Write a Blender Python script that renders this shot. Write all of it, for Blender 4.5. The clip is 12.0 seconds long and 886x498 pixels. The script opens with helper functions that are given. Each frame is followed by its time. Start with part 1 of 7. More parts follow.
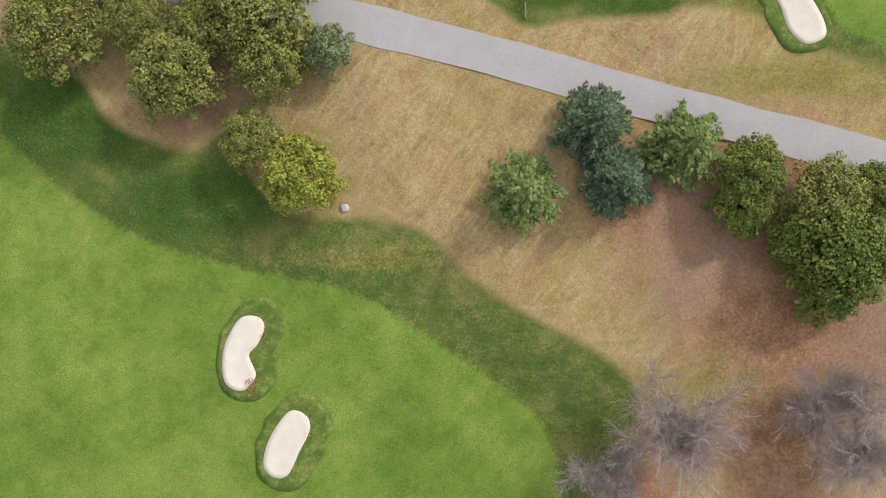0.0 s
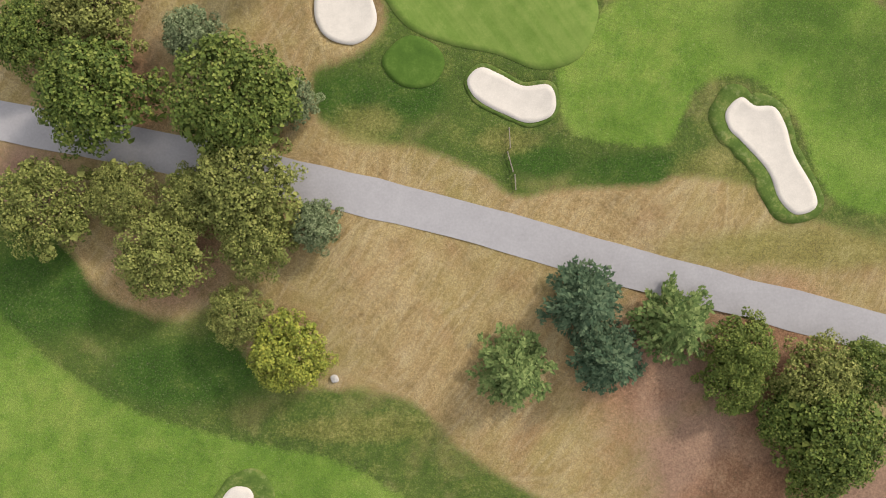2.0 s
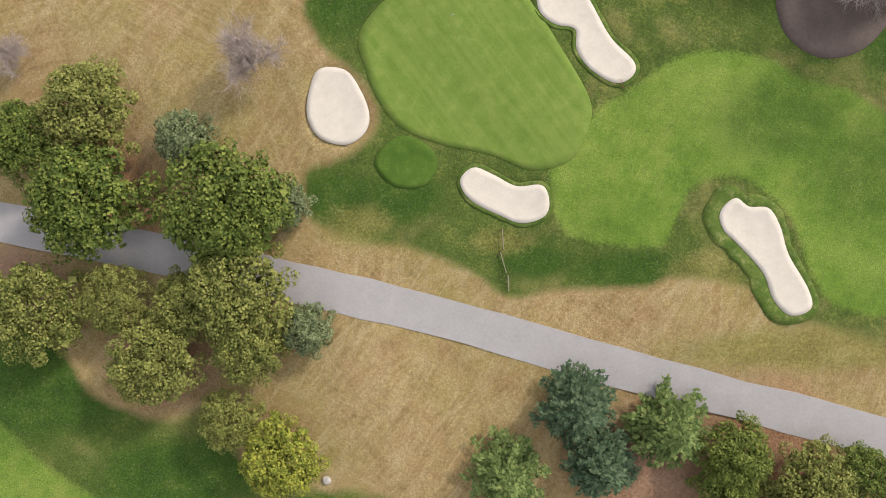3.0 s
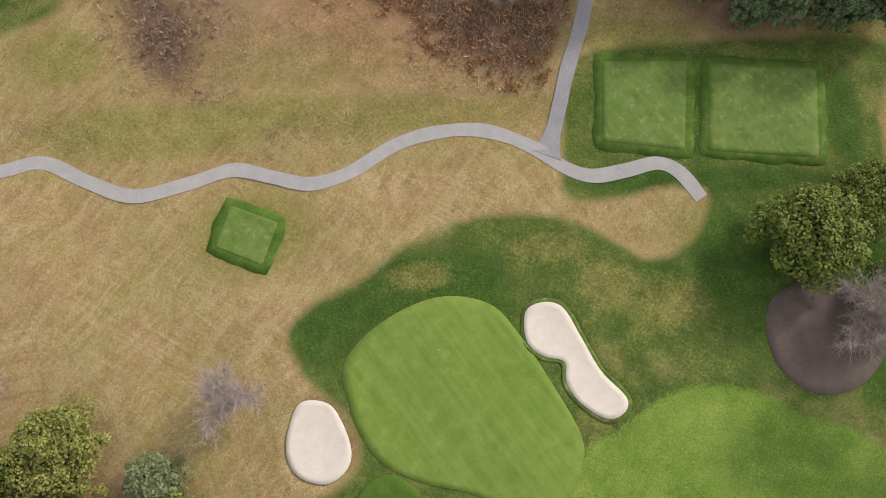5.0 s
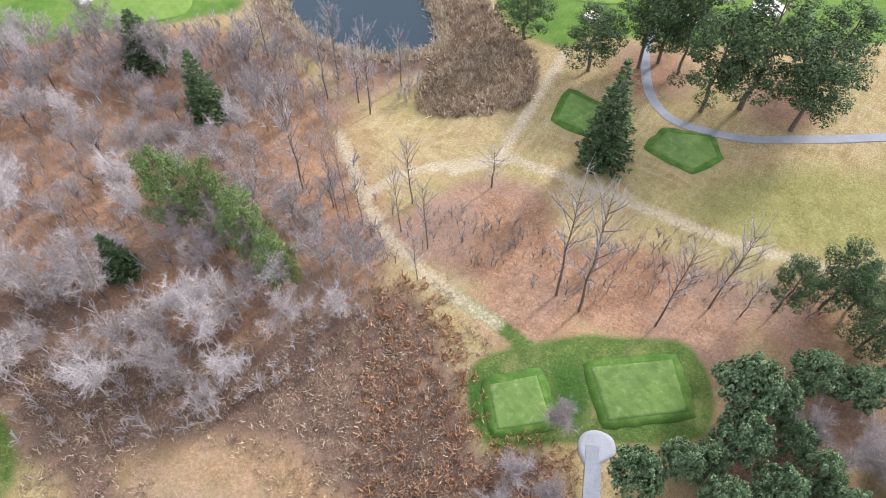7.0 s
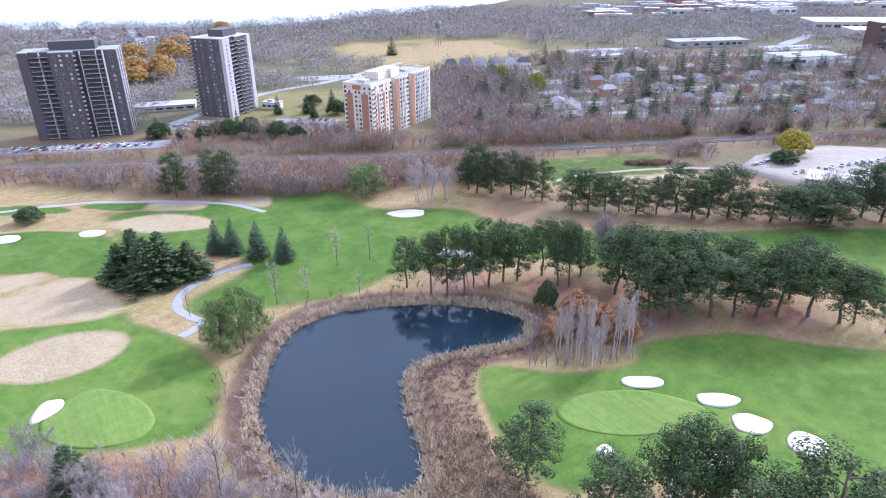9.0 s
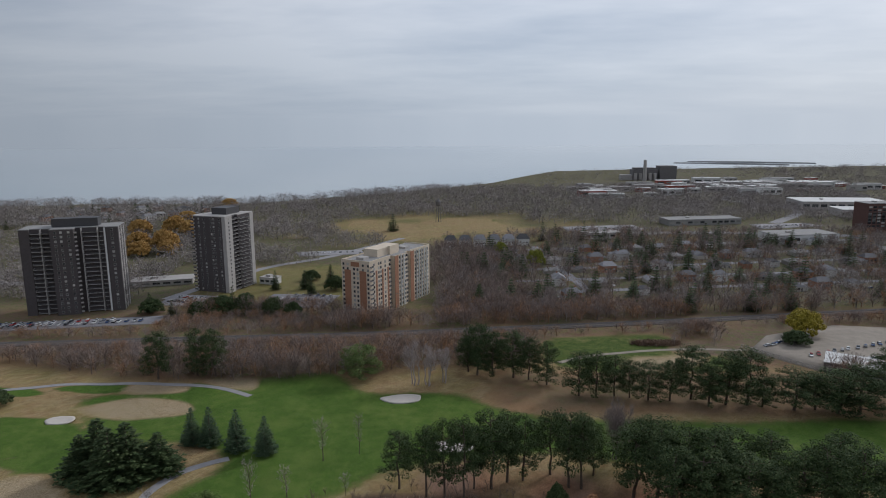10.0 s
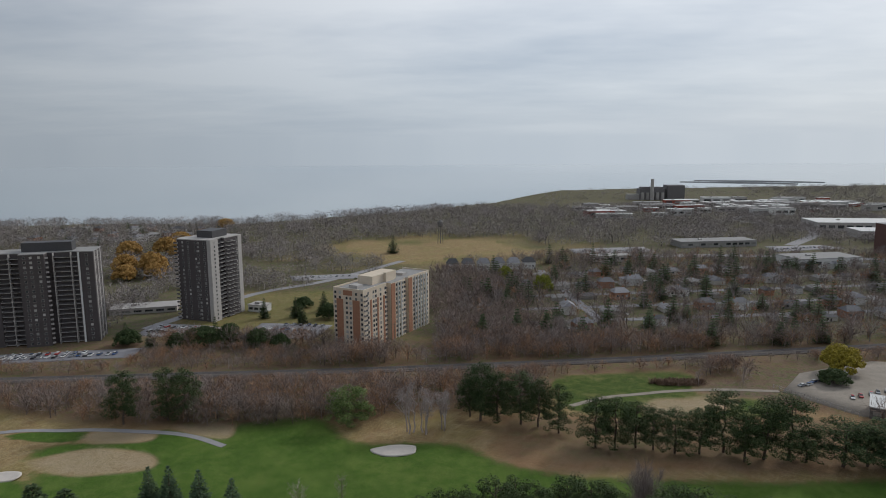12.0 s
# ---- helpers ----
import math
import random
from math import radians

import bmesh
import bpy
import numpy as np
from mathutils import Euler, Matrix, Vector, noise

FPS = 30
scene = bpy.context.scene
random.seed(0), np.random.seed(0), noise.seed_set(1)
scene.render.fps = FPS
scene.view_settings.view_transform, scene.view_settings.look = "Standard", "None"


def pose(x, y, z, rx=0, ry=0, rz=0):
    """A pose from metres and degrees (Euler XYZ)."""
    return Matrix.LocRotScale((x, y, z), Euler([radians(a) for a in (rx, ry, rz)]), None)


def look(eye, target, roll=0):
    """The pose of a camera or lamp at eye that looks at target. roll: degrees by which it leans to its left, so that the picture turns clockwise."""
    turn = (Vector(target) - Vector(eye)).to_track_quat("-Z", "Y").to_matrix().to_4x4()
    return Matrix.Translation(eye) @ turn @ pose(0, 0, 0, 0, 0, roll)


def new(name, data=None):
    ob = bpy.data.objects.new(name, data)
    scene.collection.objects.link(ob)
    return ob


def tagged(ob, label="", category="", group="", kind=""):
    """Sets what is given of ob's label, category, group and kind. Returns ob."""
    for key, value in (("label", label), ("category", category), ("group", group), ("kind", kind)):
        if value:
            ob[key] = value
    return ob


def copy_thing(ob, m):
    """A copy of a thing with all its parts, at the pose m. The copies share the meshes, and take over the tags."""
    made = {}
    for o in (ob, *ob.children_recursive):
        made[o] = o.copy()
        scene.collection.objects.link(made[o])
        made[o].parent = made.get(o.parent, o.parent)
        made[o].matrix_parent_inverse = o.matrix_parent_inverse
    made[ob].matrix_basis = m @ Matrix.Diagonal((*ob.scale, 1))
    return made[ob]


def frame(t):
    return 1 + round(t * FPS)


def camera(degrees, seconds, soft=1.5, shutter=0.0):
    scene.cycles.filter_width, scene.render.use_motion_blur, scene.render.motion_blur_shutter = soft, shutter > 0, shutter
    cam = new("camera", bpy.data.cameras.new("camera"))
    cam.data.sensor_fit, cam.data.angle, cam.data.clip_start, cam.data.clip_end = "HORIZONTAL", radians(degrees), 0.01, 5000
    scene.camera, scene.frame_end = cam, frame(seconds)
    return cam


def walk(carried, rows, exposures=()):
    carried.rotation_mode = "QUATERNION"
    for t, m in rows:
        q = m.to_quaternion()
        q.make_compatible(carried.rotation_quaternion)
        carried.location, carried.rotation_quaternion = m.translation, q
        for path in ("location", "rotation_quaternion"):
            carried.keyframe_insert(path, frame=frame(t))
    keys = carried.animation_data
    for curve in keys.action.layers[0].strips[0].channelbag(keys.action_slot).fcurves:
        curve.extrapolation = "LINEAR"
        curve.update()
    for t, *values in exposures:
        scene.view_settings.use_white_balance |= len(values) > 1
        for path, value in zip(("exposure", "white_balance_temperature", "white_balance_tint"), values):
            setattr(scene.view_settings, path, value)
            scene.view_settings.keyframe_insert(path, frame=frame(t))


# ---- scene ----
cam = camera(67.98, 12.0, 1.0)
PATH = [
    (0, 0.003, 0.000, 119.979, 0.145, 0.417, -1.421),
    (0.5, 0.476, 7.178, 119.913, -0.022, 0.402, -1.481),
    (1, 1.073, 14.827, 119.840, -0.062, 0.372, -1.527),
    (1.5, 1.714, 22.878, 119.720, -0.012, 0.328, -1.509),
    (2, 2.512, 31.497, 119.554, -0.013, 0.338, -1.495),
    (2.5, 3.497, 40.288, 119.355, 0.072, 0.404, -1.512),
    (2.7, 3.966, 43.854, 119.265, 0.104, 0.459, -1.523),
    (4.3, 7.196, 73.312, 118.422, 4.669, 0.695, -1.267),
    (4.5, 7.443, 77.301, 118.387, 6.139, 0.661, -1.265),
    (5, 8.059, 87.461, 118.355, 10.755, 0.504, -1.246),
    (5.5, 8.752, 98.042, 118.640, 15.719, 0.400, -1.009),
    (6, 9.977, 108.504, 118.793, 21.898, 0.478, -0.732),
    (6.5, 11.496, 119.172, 119.488, 28.602, 0.650, -0.361),
    (7, 12.837, 130.345, 120.208, 35.262, 0.891, -0.319),
    (7.2, 13.383, 134.821, 120.433, 37.915, 0.989, -0.283),
    (8.8, 17.643, 164.243, 119.183, 61.991, 0.700, 0.872),
    (9, 17.743, 167.648, 119.317, 64.920, 0.627, 0.884),
    (9.5, 18.113, 175.620, 119.812, 72.242, 0.534, 0.941),
    (10, 18.437, 183.841, 120.187, 79.581, 0.369, 0.993),
    (10.5, 19.155, 191.588, 119.531, 81.130, 0.381, 1.096),
    (11, 19.217, 199.797, 119.545, 81.156, 0.353, 1.159),
    (11.5, 19.466, 208.236, 119.612, 81.172, 0.323, 1.238),
    (12, 19.989, 217.262, 119.450, 81.185, 0.352, 1.337),
]
# ---------------------------------------------------------------- light
EXPOSURE = [(0.0, 0.06, 6650, 9), (3.0, 0.03, 6750, 9), (4.5, -0.10, 6850, 10), (5.5, -0.02, 6650, 10), (6.0, 0.2, 6300, 10), (6.5, 0.35, 6050, 10), (7.0, 0.82, 5700, 10), (9.0, 0.84, 5050, 20), (9.5, -0.27, 5550, 15), (10.2, -1.17, 5850, 9), (11.2, -1.1, 5950, 8), (12.0, -1.06, 6000, 8)]
walk(cam, [(t, pose(x, y, z, rx, ry, rz)) for t, x, y, z, rx, ry, rz in PATH], EXPOSURE)

SUN_AZ, SUN_EL = 48.0, 32.0          # degrees: from +y towards +x, and above the horizon


def make_world():
    world = bpy.data.worlds.new("overcast_sky")
    scene.world = world
    world.use_nodes = True
    nt = world.node_tree
    nt.nodes.clear()
    out = nt.nodes.new("ShaderNodeOutputWorld")
    bg = nt.nodes.new("ShaderNodeBackground")
    bg.inputs["Strength"].default_value = 1.0
    tc = nt.nodes.new("ShaderNodeTexCoord")
    sep = nt.nodes.new("ShaderNodeSeparateXYZ")
    nt.links.new(tc.outputs["Generated"], sep.inputs[0])
    up = nt.nodes.new("ShaderNodeMath")
    up.operation = "MAXIMUM"
    up.inputs[1].default_value = 0.015
    nt.links.new(sep.outputs["Z"], up.inputs[0])
    com = nt.nodes.new("ShaderNodeCombineXYZ")
    nt.links.new(sep.outputs["X"], com.inputs[0])
    nt.links.new(sep.outputs["Y"], com.inputs[1])
    nt.links.new(up.outputs[0], com.inputs[2])
    sky = nt.nodes.new("ShaderNodeTexSky")
    sky.sky_type = "NISHITA"
    sky.sun_disc = False
    sky.sun_elevation = radians(SUN_EL)
    sky.sun_rotation = radians(SUN_AZ)
    sky.air_density, sky.dust_density, sky.ozone_density = 1.0, 3.0, 1.0
    nt.links.new(com.outputs[0], sky.inputs["Vector"])
    dim = nt.nodes.new("ShaderNodeVectorMath")
    dim.operation = "SCALE"
    dim.inputs["Scale"].default_value = 0.10
    nt.links.new(sky.outputs[0], dim.inputs[0])
    # a flat cloud deck, its plane seen in perspective
    inv = nt.nodes.new("ShaderNodeMath")
    inv.operation = "ADD"
    inv.inputs[1].default_value = 0.09
    nt.links.new(up.outputs[0], inv.inputs[0])
    div = nt.nodes.new("ShaderNodeVectorMath")
    div.operation = "DIVIDE"
    com2 = nt.nodes.new("ShaderNodeCombineXYZ")
    for k in range(3):
        nt.links.new(inv.outputs[0], com2.inputs[k])
    nt.links.new(com.outputs[0], div.inputs[0])
    nt.links.new(com2.outputs[0], div.inputs[1])
    mp = nt.nodes.new("ShaderNodeMapping")
    mp.inputs["Scale"].default_value = (0.34, 0.50, 1.0)
    mp.inputs["Rotation"].default_value = (0, 0, 0.12)
    nt.links.new(div.outputs[0], mp.inputs[0])
    no = nt.nodes.new("ShaderNodeTexNoise")
    no.inputs["Scale"].default_value = 1.15
    no.inputs["Detail"].default_value = 5
    no.inputs["Roughness"].default_value = 0.58
    nt.links.new(mp.outputs[0], no.inputs["Vector"])
    ramp = nt.nodes.new("ShaderNodeValToRGB")
    ramp.color_ramp.elements[0].position, ramp.color_ramp.elements[0].color = 0.33, (0.68, 0.73, 0.81, 1)
    ramp.color_ramp.elements[1].position, ramp.color_ramp.elements[1].color = 0.64, (1.12, 1.11, 1.11, 1)
    nt.links.new(no.outputs["Fac"], ramp.inputs[0])
    # lower down the deck thickens into even blue-grey
    low = nt.nodes.new("ShaderNodeMapRange")
    low.inputs["From Min"].default_value, low.inputs["From Max"].default_value = 0.0, 0.22
    low.inputs["To Min"].default_value, low.inputs["To Max"].default_value = 0.85, 0.0
    nt.links.new(sep.outputs["Z"], low.inputs["Value"])
    even = nt.nodes.new("ShaderNodeMixRGB")
    even.inputs[2].default_value = (0.72, 0.775, 0.82, 1)
    nt.links.new(low.outputs[0], even.inputs[0])
    nt.links.new(ramp.outputs[0], even.inputs[1])
    # brighter cloud round the hidden sun
    sunv = nt.nodes.new("ShaderNodeVectorMath")
    sunv.operation = "DOT_PRODUCT"
    a, e = radians(SUN_AZ), radians(SUN_EL)
    sunv.inputs[1].default_value = (math.sin(a) * math.cos(e), math.cos(a) * math.cos(e), math.sin(e))
    nt.links.new(tc.outputs["Generated"], sunv.inputs[0])
    glow = nt.nodes.new("ShaderNodeMapRange")
    glow.interpolation_type = "SMOOTHERSTEP"
    glow.inputs["From Min"].default_value, glow.inputs["From Max"].default_value = -0.2, 1.0
    glow.inputs["To Min"].default_value, glow.inputs["To Max"].default_value = 0.80, 1.38
    nt.links.new(sunv.outputs["Value"], glow.inputs["Value"])
    band = nt.nodes.new("ShaderNodeMapRange")
    band.interpolation_type = "SMOOTHSTEP"
    band.inputs["From Min"].default_value, band.inputs["From Max"].default_value = 0.25, 0.85
    band.inputs["To Min"].default_value, band.inputs["To Max"].default_value = 1.24, 1.06
    nt.links.new(sep.outputs["Z"], band.inputs["Value"])
    both = nt.nodes.new("ShaderNodeMath")
    both.operation = "MULTIPLY"
    nt.links.new(glow.outputs[0], both.inputs[0])
    nt.links.new(band.outputs[0], both.inputs[1])
    lit = nt.nodes.new("ShaderNodeVectorMath")
    lit.operation = "SCALE"
    nt.links.new(even.outputs[0], lit.inputs[0])
    nt.links.new(both.outputs[0], lit.inputs["Scale"])
    mix = nt.nodes.new("ShaderNodeMixRGB")
    mix.inputs[0].default_value = 0.85
    nt.links.new(dim.outputs[0], mix.inputs[1])
    nt.links.new(lit.outputs[0], mix.inputs[2])
    nt.links.new(mix.outputs[0], bg.inputs["Color"])
    nt.links.new(bg.outputs[0], out.inputs["Surface"])


make_world()
sun = new("sun", bpy.data.lights.new("sun", "SUN"))
sun.data.energy, sun.data.angle, sun.data.color = 3.1, radians(8), (1.0, 0.93, 0.84)
_a, _e = radians(SUN_AZ), radians(SUN_EL)
sun.matrix_world = look((math.sin(_a) * 500, math.cos(_a) * 500, math.tan(_e) * 500), (0, 0, 0))

# ---------------------------------------------------------------- materials


class Nodes:
    """A small wrapper that makes node materials shorter to write."""

    def __init__(self, name):
        self.mat = bpy.data.materials.new(name)
        self.mat.use_nodes = True
        self.nt = self.mat.node_tree
        self.bsdf = self.nt.nodes["Principled BSDF"]
        self.geo = None

    def link(self, a, b):
        self.nt.links.new(a, b)

    def noise(self, scale, detail=4, rough=0.55, space="Position", stretch=None, bend=0.0):
        n = self.nt.nodes.new("ShaderNodeTexNoise")
        n.inputs["Scale"].default_value, n.inputs["Detail"].default_value, n.inputs["Roughness"].default_value = scale, detail, rough
        n.inputs["Distortion"].default_value = bend
        src = self.position() if space == "Position" else self.objco()
        if stretch:
            mp = self.nt.nodes.new("ShaderNodeMapping")
            mp.vector_type = "TEXTURE"
            mp.inputs["Rotation"].default_value = (0, 0, stretch[3] if len(stretch) > 3 else 0)
            mp.inputs["Scale"].default_value = [1 / v for v in stretch[:3]]
            self.link(src, mp.inputs[0])
            src = mp.outputs[0]
        self.link(src, n.inputs["Vector"])
        return n.outputs["Fac"]

    def arcs(self, centre, pitch):
        """Bands at even distance round a point, broken up along their length."""
        d = self.nt.nodes.new("ShaderNodeVectorMath")
        d.operation = "DISTANCE"
        d.inputs[1].default_value = (*centre, 0)
        self.link(self.position(), d.inputs[0])
        c = self.nt.nodes.new("ShaderNodeCombineXYZ")
        self.link(self.math("ADD", self.math("MULTIPLY", d.outputs["Value"], pitch), self.math("MULTIPLY", self.noise(0.05, 3), 5.0)), c.inputs[0])
        self.link(self.math("MULTIPLY", self.noise(0.03, 2), 6.0), c.inputs[1])
        n = self.nt.nodes.new("ShaderNodeTexNoise")
        n.inputs["Scale"].default_value, n.inputs["Detail"].default_value, n.inputs["Roughness"].default_value = 1.0, 5, 0.65
        self.link(c.outputs[0], n.inputs["Vector"])
        return n.outputs["Fac"]

    def position(self):
        if not self.geo:
            self.geo = self.nt.nodes.new("ShaderNodeNewGeometry")
        return self.geo.outputs["Position"]

    def island(self):
        self.position()
        return self.geo.outputs["Random Per Island"]

    def objco(self):
        return self.nt.nodes.new("ShaderNodeTexCoord").outputs["Object"]

    def rand(self):
        return self.nt.nodes.new("ShaderNodeObjectInfo").outputs["Random"]

    def ramp(self, fac, *stops):
        r = self.nt.nodes.new("ShaderNodeValToRGB")
        el = r.color_ramp.elements
        while len(el) < len(stops):
            el.new(0.5)
        for k, (p, c) in enumerate(stops):
            el[k].position, el[k].color = p, (*c, 1) if len(c) == 3 else c
        self.link(fac, r.inputs[0])
        return r.outputs[0]

    def val(self, fac, a, b, lo=0.0, hi=1.0):
        r = self.nt.nodes.new("ShaderNodeMapRange")
        for k, v in zip(("From Min", "From Max", "To Min", "To Max"), (a, b, lo, hi)):
            r.inputs[k].default_value = v
        self.link(fac, r.inputs["Value"])
        return r.outputs[0]

    def mix(self, fac, a, b, how="MIX"):
        m = self.nt.nodes.new("ShaderNodeMixRGB")
        m.blend_type = how
        for k, v in enumerate((fac, a, b)):
            if isinstance(v, (int, float)):
                m.inputs[k].default_value = v
            elif isinstance(v, tuple):
                m.inputs[k].default_value = (*v, 1)
            else:
                self.link(v, m.inputs[k])
        return m.outputs[0]

    def math(self, how, a, b):
        m = self.nt.nodes.new("ShaderNodeMath")
        m.operation = how
        for k, v in enumerate((a, b)):
            if isinstance(v, (int, float)):
                m.inputs[k].default_value = v
            else:
                self.link(v, m.inputs[k])
        return m.outputs[0]

    def attr(self, name):
        a = self.nt.nodes.new("ShaderNodeVertexColor")
        a.layer_name = name
        s = self.nt.nodes.new("ShaderNodeSeparateColor")
        self.link(a.outputs["Color"], s.inputs[0])
        return s.outputs

    def done(self, color, rough=0.9, bump=None, strength=0.4, dist=0.1, spec=0.2, metal=0.0):
        if isinstance(color, tuple):
            self.bsdf.inputs["Base Color"].default_value = (*color, 1)
        else:
            self.link(color, self.bsdf.inputs["Base Color"])
        if isinstance(rough, (int, float)):
            self.bsdf.inputs["Roughness"].default_value = rough
        else:
            self.link(rough, self.bsdf.inputs["Roughness"])
        self.bsdf.inputs["Specular IOR Level"].default_value = spec
        self.bsdf.inputs["Metallic"].default_value = metal
        if bump is not None:
            b = self.nt.nodes.new("ShaderNodeBump")
            b.inputs["Strength"].default_value, b.inputs["Distance"].default_value = strength, dist
            self.link(bump, b.inputs["Height"])
            self.link(b.outputs[0], self.bsdf.inputs["Normal"])
        return self.mat


def mat_ground():
    """Grass and soil: the masks say where the turf is watered, mown, leaf-strewn, bare or wooded, and where tree shade
    is painted in.
    """
    n = Nodes("ground")
    one, two = n.attr("cover"), n.attr("soil")
    lush, mown, litter = one[0], one[1], one[2]
    bare, wild, town = two[0], two[1], two[2]
    deep, olive, worn = n.attr("tone")
    big, mid, fine = n.noise(0.035, 5), n.noise(0.22, 6, 0.62), n.noise(1.9, 5, 0.7)
    grain = n.noise(7.0, 3, 0.75)
    streak = n.noise(1.0, 6, 0.7, stretch=(0.07, 0.34, 1, 0.9), bend=1.6)
    swirl = n.noise(1.0, 6, 0.7, stretch=(0.30, 0.06, 1, 0.5), bend=2.0)
    tan = n.ramp(n.mix(0.4, mid, fine), (0.28, (0.215, 0.135, 0.062)), (0.5, (0.41, 0.285, 0.135)), (0.72, (0.53, 0.41, 0.22)))
    tan = n.mix(n.val(big, 0.42, 0.62), tan, n.mix(0.55, tan, (0.31, 0.265, 0.085)))
    tan = n.mix(n.val(n.noise(0.09, 4), 0.5, 0.68, 0, 0.55), tan, (0.37, 0.215, 0.115))
    tan = n.mix(n.val(streak, 0.47, 0.66, 0, 0.5), tan, (0.56, 0.45, 0.27))
    tan = n.mix(n.val(swirl, 0.5, 0.7, 0, 0.35), tan, (0.24, 0.18, 0.075))
    # fine arcs left by the mower, in two directions
    cut = n.noise(1.0, 5, 0.65, stretch=(0.07, 1.1, 1, -0.55), bend=1.2)
    lines = n.mix(n.val(n.noise(0.025, 2), 0.44, 0.56), n.arcs((-62, 60), 0.75), n.mix(n.val(n.noise(0.018, 2), 0.45, 0.55), cut, n.arcs((12, 92), 0.6)))
    tan = n.mix(n.val(lines, 0.52, 0.70, 0, 0.42), tan, (0.57, 0.47, 0.28))
    tan = n.mix(n.val(lines, 0.47, 0.32, 0, 0.38), tan, (0.24, 0.16, 0.07))
    rough = n.ramp(n.mix(0.45, mid, fine), (0.28, (0.036, 0.07, 0.013)), (0.5, (0.085, 0.135, 0.024)), (0.72, (0.22, 0.225, 0.06)))
    rough = n.mix(n.val(lines, 0.5, 0.66, 0, 0.35), rough, (0.17, 0.21, 0.05))
    rough = n.mix(n.val(n.noise(0.07, 5, 0.6), 0.52, 0.66, 0, 0.6), rough, n.mix(0.5, tan, (0.17, 0.20, 0.05)))
    fair = n.ramp(n.mix(0.5, big, mid), (0.35, (0.098, 0.185, 0.022)), (0.5, (0.158, 0.265, 0.037)), (0.65, (0.275, 0.35, 0.072)))
    fair = n.mix(n.val(streak, 0.45, 0.65, 0, 0.35), fair, (0.10, 0.20, 0.03))
    fair = n.mix(n.val(n.noise(0.06, 5, 0.6), 0.5, 0.66, 0, 0.55), fair, (0.285, 0.375, 0.08))
    fair = n.mix(n.val(lines, 0.52, 0.70, 0, 0.25), fair, (0.23, 0.31, 0.06))
    # dark green ramp for deep grass, also used to paint shade by trees
    dark_turf_shade = n.ramp(n.mix(0.4, mid, fine), (0.3, (0.022, 0.058, 0.008)), (0.52, (0.048, 0.108, 0.014)), (0.74, (0.115, 0.165, 0.032)))
    wash = n.ramp(n.mix(0.5, mid, fine), (0.3, (0.14, 0.125, 0.03)), (0.5, (0.25, 0.225, 0.065)), (0.7, (0.37, 0.33, 0.13)))
    leaf = n.ramp(n.mix(0.5, mid, fine), (0.3, (0.14, 0.075, 0.05)), (0.5, (0.34, 0.18, 0.105)), (0.7, (0.53, 0.33, 0.20)))
    leaf = n.mix(n.val(big, 0.45, 0.6, 0, 0.6), leaf, (0.33, 0.22, 0.17))
    # brown undergrowth ramp, set darker to hold the wood's shade as colour
    marsh_shade = n.ramp(n.mix(0.5, mid, fine), (0.3, (0.065, 0.04, 0.034)), (0.5, (0.175, 0.103, 0.076)), (0.7, (0.34, 0.23, 0.15)))
    sand = n.ramp(fine, (0.3, (0.43, 0.33, 0.21)), (0.7, (0.58, 0.47, 0.32)))
    grey = n.ramp(mid, (0.3, (0.10, 0.085, 0.065)), (0.48, (0.19, 0.155, 0.105)), (0.6, (0.13, 0.155, 0.05)), (0.75, (0.28, 0.235, 0.16)))

    def edge(m, soft=0.3):
        wob = n.math("ADD", m, n.math("MULTIPLY", n.math("SUBTRACT", n.mix(0.5, mid, fine), 0.5), 1.3))
        return n.val(wob, 0.5 - soft, 0.5 + soft)

    c = n.mix(n.math("MULTIPLY", edge(olive, 0.45), 0.85), tan, wash)
    c = n.mix(edge(litter), c, leaf)
    c = n.mix(edge(wild), c, marsh_shade)
    c = n.mix(edge(lush, 0.22), c, n.mix(edge(worn, 0.4), n.mix(edge(deep, 0.4), rough, dark_turf_shade), wash))
    c = n.mix(edge(mown, 0.25), c, n.mix(n.math("MULTIPLY", edge(deep, 0.5), 0.6), fair, dark_turf_shade))
    c = n.mix(edge(bare), c, sand)
    c = n.mix(edge(town), c, grey)
    c = n.mix(n.val(fine, 0.35, 0.65, 0.25, 0.0), c, (0.02, 0.02, 0.012))
    c = n.mix(n.val(grain, 0.40, 0.58, 0.5, 0.0), c, (0.02, 0.02, 0.012))
    c = n.mix(n.val(n.noise(3.3, 4, 0.75), 0.56, 0.72, 0.0, 0.22), c, (0.60, 0.52, 0.33))
    return n.done(c, 0.95, n.mix(0.5, mid, fine), 0.8, 0.25, 0.1)


def mat_turf(name, a, b, c, stripes=0.0, worn=0.0):
    n = Nodes(name)
    mid, fine = n.noise(0.35, 6, 0.62), n.noise(2.6, 5, 0.7)
    col = n.ramp(n.mix(0.35, mid, fine), (0.3, a), (0.52, b), (0.72, c))
    if stripes:
        col = n.mix(n.val(n.noise(1.0, 2, 0.5, stretch=(0.06, 0.9, 1, -0.95)), 0.40, 0.62, 0, stripes), col, c)
    if worn:
        col = n.mix(n.val(n.noise(0.6, 7, 0.75), 0.53, 0.68, 0, worn), col, (0.42, 0.40, 0.20))
    return n.done(col, 0.9, fine, 0.3, 0.05, 0.15)


